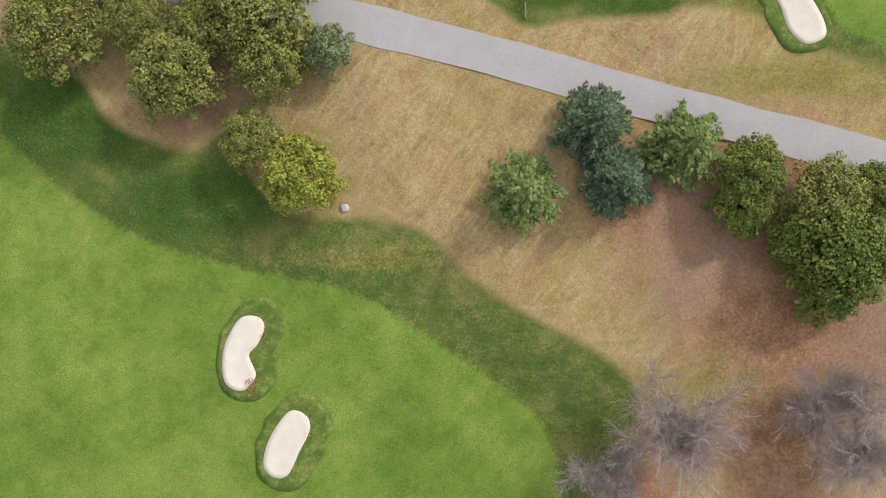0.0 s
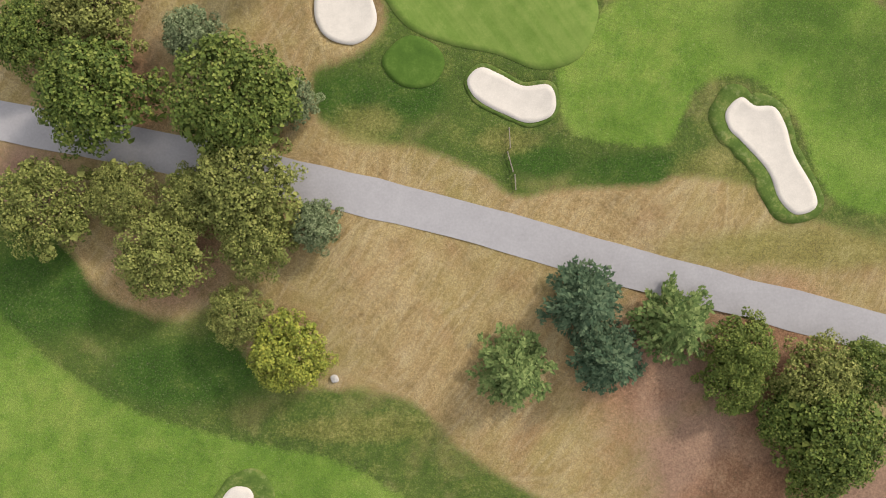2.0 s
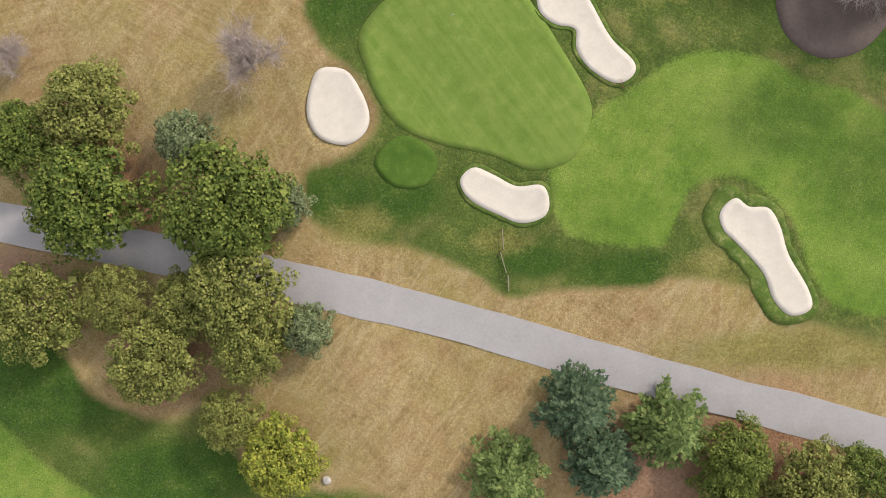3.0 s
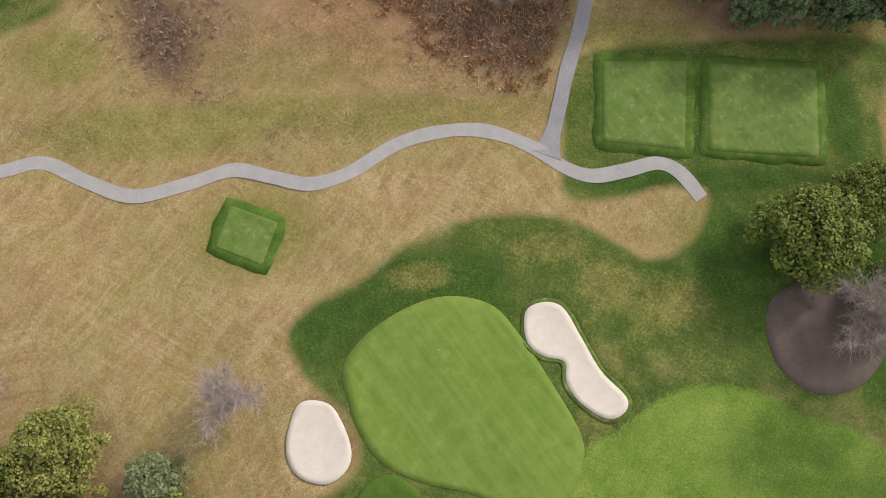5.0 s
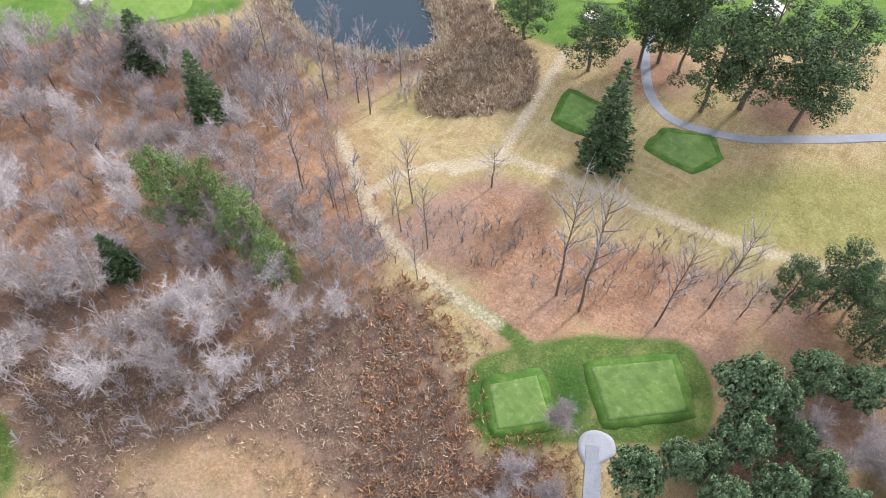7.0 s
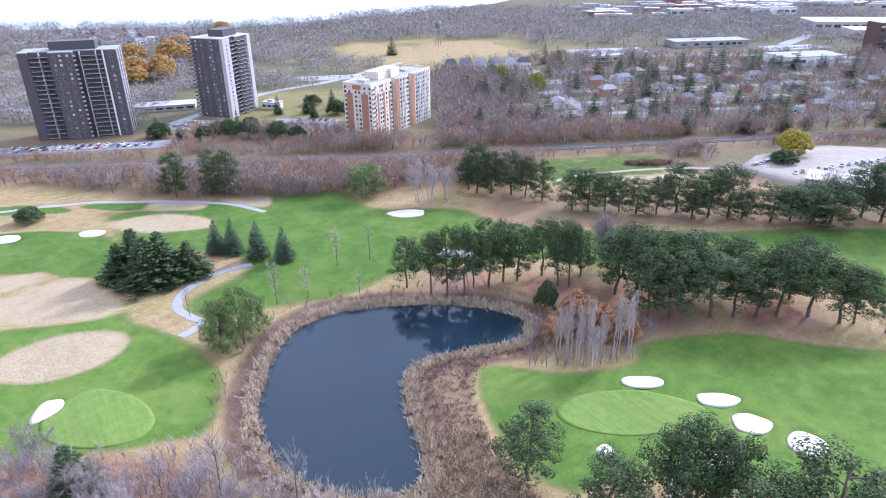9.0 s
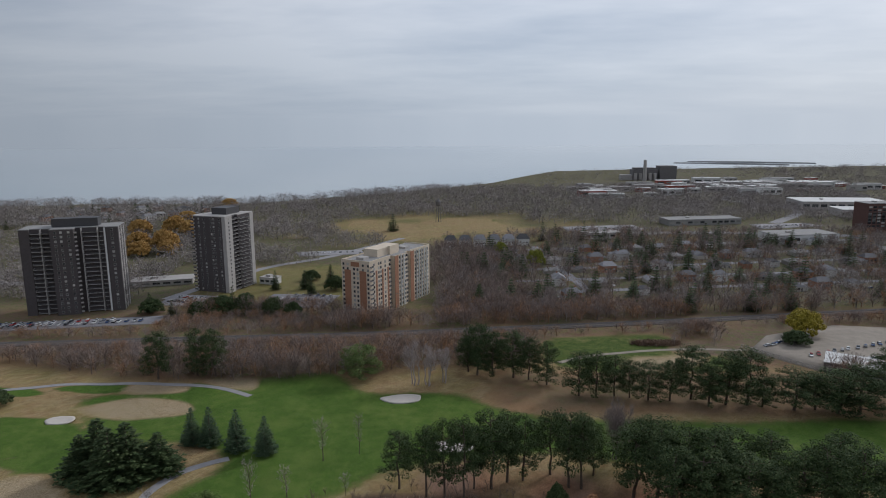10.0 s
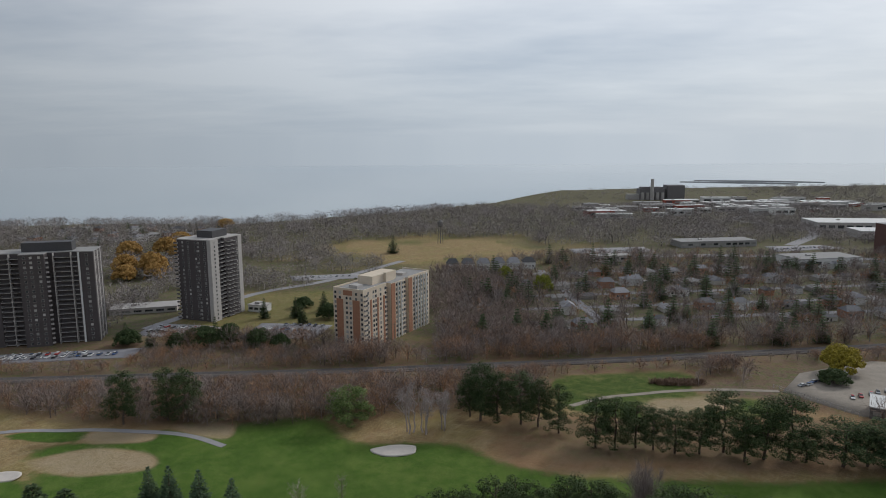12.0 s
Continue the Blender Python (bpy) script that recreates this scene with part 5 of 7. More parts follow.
# the leafless wood west of the trail: every tree stands by itself
_wood = [bare_tree("woodland_tree", "leafless grey tree in the wood", s, 14, 6, m, b, 1, 1.75, 0.8) for s, m, b in ((51, M_TWIG, M_TWIG), (52, M_PALETWIG, M_TWIG), (53, M_TWIG, M_BARK), (54, M_TWIG, M_PALETWIG))]
_spots, _tries = [], 0
_g = np.random.default_rng(77)
while len(_spots) < 150 and _tries < 6000:
    _tries += 1
    x, y = _g.uniform(-150, -3), _g.uniform(172, 298)
    if signed(np.array([x]), np.array([y]), WOODS)[0] > 1.5 and all(math.hypot(x - a, y - b) > 5.4 for a, b, *_ in _spots) and min(along(np.array([x]), np.array([y]), t)[0] for t in TRAILS) > 4:
        h = _g.uniform(9, 16)
        _spots.append((x, y, h, h * _g.uniform(0.36, 0.52)))
grove(_wood, _spots, 14, 6)

# ---------------------------------------------------------------- buildings
M_BRICK = mat_plain("dark_brick", (0.092, 0.08, 0.08), 0.9, 0.2, 0.6, 0.2)
M_CONC = mat_plain("pale_concrete", (0.42, 0.395, 0.375), 0.85, 0.15, 0.4, 0.1)
M_RAIL = mat_plain("dark_railing", (0.075, 0.072, 0.075), 0.6, 0.2, 1.0, 0.0)
M_ROOFGREY = mat_plain("gravel_roof", (0.30, 0.29, 0.28), 0.95, 0.2, 0.3, 0.2)
M_STUCCO = mat_plain("cream_stucco", (0.66, 0.56, 0.44), 0.9, 0.12, 0.3, 0.1)
M_ORANGE = mat_plain("orange_brick", (0.36, 0.185, 0.115), 0.9, 0.15, 0.5, 0.2)
M_WHITE = mat_plain("white_cladding", (0.74, 0.73, 0.71), 0.7, 0.1, 0.2, 0.05, by_object=0.25)
M_REDROOF = mat_plain("red_cladding", (0.33, 0.075, 0.05), 0.7, 0.2, 0.3, 0.1, by_object=0.3)
M_SHINGLE = mat_plain("grey_shingles", (0.30, 0.295, 0.31), 0.9, 0.25, 0.6, 0.3, by_object=0.75)
M_SIDING = mat_plain("house_siding", (0.66, 0.63, 0.58), 0.8, 0.15, 0.5, 0.1, by_object=0.6)
M_STEEL = mat_plain("weathered_steel", (0.16, 0.15, 0.15), 0.6, 0.3, 0.5, 0.1)
M_TYRE = mat_plain("tyre_rubber", (0.02, 0.02, 0.02), 0.9, 0.2, 3.0, 0.0)


def mat_glass():
    n = Nodes("window_glass")
    c = n.ramp(n.rand(), (0.0, (0.02, 0.025, 0.03)), (0.6, (0.06, 0.065, 0.07)), (0.85, (0.35, 0.34, 0.32)), (1.0, (0.55, 0.53, 0.5)))
    return n.done(c, 0.12, spec=0.6)


def mat_paint():
    n = Nodes("car_paint")
    c = n.ramp(n.rand(), (0.0, (0.55, 0.55, 0.56)), (0.3, (0.03, 0.03, 0.035)), (0.45, (0.25, 0.26, 0.28)), (0.65, (0.70, 0.70, 0.70)), (0.8, (0.05, 0.09, 0.2)), (0.92, (0.35, 0.03, 0.03)))
    c.node.color_ramp.interpolation = "CONSTANT"
    return n.done(c, 0.25, spec=0.5)


M_GLASS, M_PAINT = mat_glass(), mat_paint()


def boxes(*some):
    """One mesh of boxes (x0, x1, y0, y1, z0, z1)."""
    h = Heap()
    for x0, x1, y0, y1, z0, z1 in some:
        v = [(x, y, z) for z in (z0, z1) for x, y in ((x0, y0), (x1, y0), (x1, y1), (x0, y1))]
        h.add(v, [(3, 2, 1, 0), (4, 5, 6, 7), (0, 1, 5, 4), (1, 2, 6, 5), (2, 3, 7, 6), (3, 0, 4, 7)])
    return h.verts(), h.f


def prism(plan, z0, z1):
    n = len(plan)
    v = [(x, y, z) for z in (z0, z1) for x, y in plan]
    return v, [tuple(range(n))[::-1], tuple(range(n, 2 * n))] + [(k, (k + 1) % n, n + (k + 1) % n, n + k) for k in range(n)]


def bedded(ob):
    """Turns a mesh's faces outwards."""
    bm = bmesh.new()
    bm.from_mesh(ob.data)
    bmesh.ops.recalc_face_normals(bm, faces=bm.faces)
    bm.to_mesh(ob.data)
    bm.free()
    return ob


def stack_up(root, name, verts, faces, mat, floors, rise, first, spots, child=None, label=""):
    """A part repeated at each storey and spot: spots of (x, y, turn)."""
    made = None
    for f in range(floors):
        for x, y, turn in spots:
            m = pose(x, y, first + f * rise, 0, 0, turn)
            if made is None:
                made = part(name, verts, faces, mat, root, label)
                made.matrix_local = m
                kid = made
            else:
                kid = share(name, made, root, m)
            if child:
                nm, cv, cf, cm = child
                if made is kid:
                    first_child = part(nm, cv, cf, cm, kid)
                else:
                    share(nm, first_child, kid, Matrix())
    return made


def balcony_set(root, width, floors, rise, first, spots, depth=2.0):
    stack_up(root, "balcony", *boxes((0, width, -depth, 0, 0, 0.28), (0, 0.12, -depth, 0, 0.28, 1.1), (width - 0.12, width, -depth, 0, 0.28, 1.1)), M_CONC, floors, rise, first, spots,
             ("railing", *boxes((0.12, width - 0.12, -depth, -depth + 0.08, 0.3, 1.15)), M_RAIL))


def window_set(root, width, tall, floors, rise, first, spots):
    stack_up(root, "window", *boxes((0, width, -0.10, 0.05, 0, 0.10), (0, width, -0.10, 0.05, tall - 0.1, tall), (0, 0.1, -0.10, 0.05, 0.1, tall - 0.1), (width - 0.1, width, -0.10, 0.05, 0.1, tall - 0.1)), M_CONC, floors, rise, first, spots,
             ("pane", *boxes((0.1, width - 0.1, -0.05, 0.04, 0.1, tall - 0.1)), M_GLASS))


def slab_tower():
    """Dark brick slab block with stacked balconies and a stepped front."""
    root = tagged(new("apartment_tower"), "dark brick slab apartment tower with stacked balconies", "apartment building", "apartment towers")
    root.matrix_world = pose(-263, 597, 0, 0, 0, 15.7)
    plan = [(0, 0), (6, 0), (6, 2.2), (19, 2.2), (19, -4), (33, -4), (33, 2.2), (50, 2.2), (50, 0), (59, 0), (59, 20), (0, 20)]
    fl, rise = 19, 2.95
    bedded(part("wall", *prism(plan, -0.3, 57), M_BRICK, root))
    bedded(part("roof", *prism([(x * 1.004 - 0.1, y * 1.01 - 0.1) for x, y in plan], 57, 57.5), M_ROOFGREY, root, "grey gravel flat roof"))
    part("penthouse", *boxes((18, 46, 6, 15, 57.5, 63)), M_RAIL, root, "dark rooftop machine room")
    for x in (12.3, 36.4, 46.2, 50.2):
        part("fin", *boxes((x, x + 0.45, -0.35, 2.2, 0, 57)), M_CONC, root, "pale concrete fin")
    part("fin", *boxes((50.4, 51.3, -0.5, 0.2, 0, 57)), M_WHITE, root, "bright white fin")
    for y in (2, 9, 16):
        part("fin", *boxes((58.9, 59.2, y, y + 1.6, 0, 57)), M_CONC, root, "pale concrete strip")
    balcony_set(root, 5.6, fl, rise, 0.9, [(6.4, 2.2, 0), (13, 2.2, 0)], 2.4)
    balcony_set(root, 9.4, fl, rise, 0.9, [(36.8, 2.2, 0)], 2.2)
    balcony_set(root, 3.2, fl, rise, 0.9, [(46.8, 2.2, 0), (33, 1.2, -62)], 2.0)
    window_set(root, 1.5, 1.5, fl, rise, 1.4, [(21.5, -4, 0), (25, -4, 0), (29.5, -4, 0), (54.5, 0, 0), (59, 4.6, 90), (59, 6.9, 90), (59, 11.6, 90), (59, 13.9, 90)])
    return root


def point_tower():
    """Square tower, dark brick and pale bands."""
    root = tagged(new("apartment_tower"), "square dark brick tower with pale corner bands", "apartment building", "apartment towers")
    root.matrix_world = pose(-176.5, 666, 0, 0, 0, -18)
    plan = [(0, 0), (28, 0), (28, 8), (25.5, 8), (25.5, 15), (28, 15), (28, 34), (0, 34), (0, 12), (-2, 12), (-2, 3), (0, 3)]
    fl, rise = 20, 2.8
    bedded(part("wall", *prism(plan, -0.3, 57), M_BRICK, root))
    bedded(part("roof", *prism([(x * 1.006 - 0.1, y * 1.006 - 0.1) for x, y in plan], 57, 57.6), M_CONC, root, "pale flat roof with a rim"))
    part("penthouse", *boxes((9, 22, 10, 26, 57.6, 62.5)), M_RAIL, root, "dark rooftop machine room")
    part("wall_band", *boxes((27.9, 28.25, 0, 7.9, 0, 57)), M_CONC, root, "pale concrete band")
    part("wall_band", *boxes((27.9, 28.25, 30, 34, 0, 57)), M_CONC, root, "pale concrete band")
    part("wall_band", *boxes((25.2, 28.0, -0.2, 0, 0, 57)), M_CONC, root, "pale concrete band")
    balcony_set(root, 6.8, fl, rise, 0.9, [(25.5, 8.1, 90)], 2.6)
    balcony_set(root, 5.5, fl, rise, 0.9, [(28, 16, 90), (28, 22.5, 90)], 1.4)
    balcony_set(root, 3.0, fl, rise, 0.9, [(-2.0, 0.2, 0), (-2.3, 9, -90)], 1.4)
    window_set(root, 1.4, 1.5, fl, rise, 1.3, [(4, 0, 0), (8.5, 0, 0), (15, 0, 0), (17.2, 0, 0), (22, 0, 0), (28.25, 3.2, 90), (28, 28.2, 90)])
    return root


def cream_block():
    """Twelve-storey block with brick strips, bay windows and a stepped roof."""
    root = tagged(new("apartment_block"), "cream and orange brick apartment block with stepped roof", "apartment building")
    root.matrix_world = pose(-36, 591, 0, 0, 0, 62)
    fl, rise = 12, 2.95
    plan = [(0, 0), (24, 0), (24, 2.5), (28, 2.5), (28, -1), (44, -1), (44, 1.5), (48, 1.5), (48, -1), (74, -1), (74, 20), (40, 20), (40, 22), (0, 22)]
    bedded(part("wall", *prism(plan, -0.3, 36.2), M_STUCCO, root))
    bedded(part("roof", *prism([(x * 0.99 + 0.4, y * 0.95 + 0.4) for x, y in plan], 36.2, 36.35), M_ROOFGREY, root, "grey flat roof"))
    for box in ((0, 24, 0, 0.5, 36.2, 37.2), (0, 0.5, 0.5, 22, 36.2, 37.2), (48, 74, -1, -0.5, 36.2, 37.2), (73.5, 74, -0.5, 20, 36.2, 37.2), (0.5, 40, 21.5, 22, 36.2, 37.2)):
        part("parapet", *boxes(box), M_STUCCO, root)
    part("penthouse", *boxes((18, 44, 6, 17, 36.3, 41.5), (30, 40, 4, 6, 36.3, 42.2)), M_STUCCO, root, "cream rooftop block")
    part("roof_unit", *boxes((5, 11, 8, 14, 36.3, 38.2), (52, 57, 6, 12, 36.3, 37.9)), M_CONC, root)
    for x in (28, 48):
        part("brick_strip", *boxes((x - 0.15, x + 4.2, -1.25, -0.98, 0, 36)), M_ORANGE, root, "orange brick strip")
    for y0, y1, z in ((2.5, 7.6, 30.5), (14.6, 19.5, 30.5)):
        part("brick_strip", *boxes((-0.25, 0.02, y0, y1, 0, z)), M_ORANGE, root, "orange brick strip")
    part("brick_strip", *boxes((-0.3, -0.0, 7.8, 14.4, 33, 36.0)), M_ORANGE, root, "orange brick strip")
    for x in (7, 14, 20.5):
        part("brick_strip", *boxes((x, x + 1.6, -0.22, 0.02, 0, 30)), M_ORANGE, root, "orange brick strip")
    window_set(root, 1.6, 1.7, fl, rise, 0.9, [(-0.0, y, -90) for y in (1.8, 5.8, 10, 12.8, 17.8, 21.2)])
    balcony_set(root, 2.6, fl, rise, 0.4, [(0.6, 0, 0), (24.4, 2.5, 0), (44.4, 1.5, 0)], 1.3)
    window_set(root, 1.7, 1.8, fl, rise, 0.9, [(x, 0, 0) for x in (4.2, 9.6, 12, 17, 22.1)] + [(x, -1, 0) for x in (33, 36.4, 39.8, 42, 53.4, 56.6, 60, 63.4, 67, 70.6)])
    for x in (35.2, 38.8, 55.4, 59, 62.4, 66, 69.6):
        part("fin", *boxes((x, x + 0.5, -1.7, -1.0, 0, 36)), M_WHITE, root, "white bay edge")
    return root


slab_tower()
point_tower()
cream_block()


def house(name, label, w, d, wall_h, roof_h, roof_mat, wall_mat, wing=False):
    root = tagged(new(name), label, "house", "houses of the suburb")
    part("wall", *boxes((-w / 2, w / 2, -d / 2, d / 2, -0.2, wall_h), *([(w / 2, w / 2 + 4, -d / 2 + 1, d / 2 - 3, -0.2, wall_h - 0.4)] if wing else [])), wall_mat, root)
    e = 0.5
    v = [(-w / 2 - e, -d / 2 - e, wall_h), (w / 2 + e, -d / 2 - e, wall_h), (w / 2 + e, d / 2 + e, wall_h), (-w / 2 - e, d / 2 + e, wall_h), (-w / 2 + d * 0.25, 0, wall_h + roof_h), (w / 2 - d * 0.25, 0, wall_h + roof_h)]
    f = [(0, 1, 5, 4), (1, 2, 5), (2, 3, 4, 5), (3, 0, 4), (3, 2, 1, 0)]
    if wing:
        v += [(w / 2, -d / 2 + 0.6, wall_h - 0.4), (w / 2 + 4.4, -d / 2 + 0.6, wall_h - 0.4), (w / 2 + 4.4, d / 2 - 2.6, wall_h - 0.4), (w / 2, d / 2 - 2.6, wall_h - 0.4), (w / 2, -0.9, wall_h + 0.9), (w / 2 + 4.4, -0.9, wall_h + 0.9)]
        f += [(6, 7, 11, 10), (8, 9, 10, 11), (7, 8, 11)]
    roof = part("roof", v, f, roof_mat, root)
    part("chimney", *boxes((w * 0.2, w * 0.2 + 0.9, 0.3, 1.1, wall_h, wall_h + roof_h + 0.7)), M_ORANGE, roof)
    win = part("window", *boxes((0, 1.6, -0.08, 0.04, 0, 1.3)), M_GLASS, root)
    win.matrix_local = pose(-w * 0.36, -d / 2, wall_h * 0.4)
    for x in (-0.05, 0.22):
        share("window", win, root, pose(w * x, -d / 2, wall_h * 0.4))
    part("door", *boxes((w * 0.4, w * 0.4 + 1, -d / 2 - 0.06, -d / 2 + 0.05, 0, 2.05)), M_RAIL, root)
    return root


def set_copies(kinds, places):
    for k, (x, y, turn, s) in enumerate(places):
        copy_thing(kinds[k % len(kinds)], pose(x, y, 0, 0, 0, turn) @ Matrix.Scale(s, 4))
    retire(kinds)


_h = np.random.default_rng(5)
_streets = [(640, 0.13), (678, 0.13), (720, 0.14), (765, 0.14), (812, 0.15)]
_spots = []
for _y0, _s in _streets:
    for _x in np.arange(78, 520, 24.0):
        x, y = _x + _h.uniform(-5, 5), _y0 + _s * (_x - 78) + _h.uniform(-4, 4)
        if _h.random() < 0.86:
            _spots.append((x, y, 7.5 + _h.choice([0, 180, 90]) + _h.uniform(-5, 5), _h.uniform(0.85, 1.2)))
for _x in np.arange(-560, -300, 26.0):
    for _y in (1010, 1060, 1120):
        if _h.random() < 0.75:
            _spots.append((_x + _h.uniform(-6, 6), _y + _h.uniform(-12, 12) - _x * 0.1, _h.uniform(0, 180), _h.uniform(1.0, 1.3)))
HOUSES_AT = list(_spots)
set_copies([house("bungalow", "low bungalow with grey shingle hip roof", 14, 9, 3.0, 2.4, M_SHINGLE, M_SIDING, True), house("brick_house", "brick house with dark hip roof", 11, 9, 5.0, 2.8, M_SHINGLE, M_ORANGE),
            house("white_house", "pale two-storey house with grey roof", 12, 8, 5.2, 2.6, M_SHINGLE, M_WHITE, True), house("pale_house", "low house with pale metal roof", 13, 10, 3.0, 2.0, M_ROOFGREY, M_SIDING)], _spots)
# a row of gabled town houses
set_copies([house("town_house", "tall gabled town house with slate roof", 12, 10, 7.0, 5.0, M_SHINGLE, M_WHITE)], [(14 + 15 * k, 850 + 2 * k, 6, 1.0) for k in range(6)])


def shed(name, label, category, x, y, turn, w, d, h, wall, roof, bays=6):
    """Long low commercial building with a rimmed flat roof and a window band."""
    root = tagged(new(name), label, category, "low commercial buildings")
    root.matrix_world = pose(x, y, 0, 0, 0, turn)
    part("wall", *boxes((-w / 2, w / 2, -d / 2, d / 2, -0.2, h)), wall, root)
    part("roof", *boxes((-w / 2 - 0.3, w / 2 + 0.3, -d / 2 - 0.3, d / 2 + 0.3, h, h + 0.5)), roof, root)
    part("roof_unit", *boxes((-w * 0.2, -w * 0.2 + 4, -2, 2, h + 0.5, h + 2)), M_CONC, root)
    b = w / bays
    win = None
    for k in range(bays):
        m = pose(-w / 2 + b * (k + 0.15), -d / 2, h * 0.35)
        if win is None:
            win = part("window", *boxes((0, b * 0.7, -0.1, 0.05, 0, h * 0.35)), M_GLASS, root)
            win.matrix_local = m
        else:
            share("window", win, root, m)
    return root


shed("office_building", "long low office block with dark windows", "office building", 327, 1010, 8, 95, 28, 7, M_ROOFGREY, M_ROOFGREY, 12)
shed("store_building", "low white store with flat roof", "store", 382, 878, 10, 70, 34, 9, M_WHITE, M_ROOFGREY, 8)
shed("warehouse", "large grey warehouse with bright white roof", "warehouse", 585, 1165, -6, 120, 60, 12, M_CONC, M_WHITE, 10)
shed("warehouse", "long warehouse with white roof", "warehouse", 590, 1075, -6, 110, 40, 10, M_CONC, M_WHITE, 10)
shed("store_building", "low shop with pale roof", "store", 180, 905, 8, 42, 16, 6, M_SIDING, M_CONC, 6)
shed("yard_shed", "long low shed with white metal roof", "shed", 232, 488, -32, 62, 18, 5, M_STEEL, M_WHITE, 8)
shed("garage_building", "low concrete parking garage", "garage", -214, 690, 16, 46, 18, 4, M_CONC, M_CONC, 6)
shed("entrance_hall", "low white entrance hall beside the tower", "hall", -128, 690, -18, 14, 9, 5, M_WHITE, M_CONC, 3)
_red = shed("brick_office", "reddish brown brick apartment building", "apartment building", 507, 945, 5, 44, 24, 33, mat_plain("red_brown_brick", (0.125, 0.07, 0.06), 0.9, 0.2, 0.5, 0.2), M_ROOFGREY, 8)
for _k in range(1, 8):
    for _c in range(8):
        share("window", [o for o in _red.children if o.name.startswith("window")][0], _red, pose(-22 + 5.5 * (_c + 0.15), -12, 3 + 3.6 * _k) @ Matrix.Diagonal((1, 1, 0.16, 1)))
_g = np.random.default_rng(15)
for _k in range(70):
    x = _g.uniform(250, 830)
    y = 1330 + (x - 250) * 0.22 + _g.uniform(-40, 230)
    _kind = _k % 6
    shed("industrial_shed", "low industrial shed by the lake", "shed", x, y, _g.uniform(-12, 12), _g.uniform(18, 60), _g.uniform(12, 30), _g.uniform(5, 12), M_REDROOF if _kind == 0 else M_CONC if _kind < 3 else M_WHITE, M_ROOFGREY if _kind in (1, 4) else M_WHITE, 3)


def power_station():
    root = tagged(new("power_station"), "grey boiler houses with one tall chimney", "power station")
    root.matrix_world = pose(440, 1700, 0)
    part("chimney", *tube([(8, -16, 0), (8, -16, 24), (8, -16, 47)], [4.2, 3.8, 3.4], 12), M_CONC, root, "tall pale concrete chimney")
    part("boiler_house", *boxes((-14, 42, 0, 30, 0, 24), (-10, 38, 4, 26, 24, 28)), M_STEEL, root)
    part("turbine_hall", *boxes((46, 84, -4, 30, 0, 32)), M_STEEL, root)
    part("annex", *boxes((-40, -14, 6, 24, 0, 12)), M_CONC, root)
    for k in range(5):
        part("duct", *boxes((-12 + 11 * k, -6 + 11 * k, -6, 0, 0, 16)), M_CONC, root)


def water_tower():
    root = tagged(new("water_tower"), "dark steel water tower on lattice legs", "water tower")
    root.matrix_world = pose(-3, 1033, 0)
    tank = Heap()
    prof = [(0, 20.5), (2.6, 21), (3.6, 22.5), (3.6, 27), (0.4, 30), (0, 30.2)]
    tank.add([(r * math.cos(a), r * math.sin(a), z) for r, z in prof for a in np.arange(14) * 2 * math.pi / 14], [(14 * k + j, 14 * k + (j + 1) % 14, 14 * k + 14 + (j + 1) % 14, 14 * k + 14 + j) for k in range(5) for j in range(14)])
    part("tank", tank.verts(), tank.f, M_STEEL, root)
    for k in range(4):
        a = math.pi / 4 + k * math.pi / 2
        part("leg", *tube([(4.6 * math.cos(a), 4.6 * math.sin(a), -0.3), (2.9 * math.cos(a), 2.9 * math.sin(a), 22)], [0.3, 0.22], 6), M_STEEL, root)
        b = a + math.pi / 2
        part("brace", *tube([(4.0 * math.cos(a), 4.0 * math.sin(a), 8), (3.4 * math.cos(b), 3.4 * math.sin(b), 16)], [0.1, 0.1], 4), M_STEEL, root)
    part("riser_pipe", *tube([(0, 0, -0.3), (0, 0, 21)], [0.5, 0.5], 8), M_STEEL, root)


power_station()
water_tower()
for _a, _b in (((800, 2560), (1130, 2400)), ((880, 2650), (1260, 2480))):
    tagged(part("breakwater", *tube([(*_a, -6.5), ((_a[0] + _b[0]) / 2, (_a[1] + _b[1]) / 2 + 15, -5.5), (*_b, -6)], [1.6, 1.9, 1.6], 6), M_CONC), "long low rubble breakwater in the lake", "breakwater", "breakwaters")


# ---------------------------------------------------------------- streets, railway, cars
def flat_ribbon(name, pts, width, z, material, label, category):
    line = smooth_loop(pts, 4, False)
    return drape_ribbon(name, line, width, z, material, label, category)


for _k, (_y0, _s) in enumerate(_streets):
    flat_ribbon(f"street_{_k + 1}", [(66, _y0 + 17 - 1), (280, _y0 + 17 + _s * 202), (560, _y0 + 17 + _s * 482)], 7, 0.12, M_DARKROAD, "grey residential street between the houses", "street")
flat_ribbon("street_6", [(120, 640), (112, 720), (100, 850)], 7, 0.16, M_DARKROAD, "grey residential cross street", "street")
flat_ribbon("street_7", [(160, 930), (330, 935), (480, 905), (700, 860)], 16, 0.12, M_PATH, "wide pale main street", "street")
flat_ribbon("street_8", [(420, 1010), (520, 1150), (470, 1300), (620, 1420)], 14, 0.12, M_PATH, "pale road to the industrial shore", "street")
flat_ribbon("street_9", [(-190, 640), (-150, 745), (-100, 800), (-40, 905)], 8, 0.12, M_PATH, "pale drive behind the towers", "street")
flat_ribbon("street_10", [(-420, 700), (-330, 690), (-280, 680)], 9, 0.12, M_PATH, "pale road west of the tower", "street")


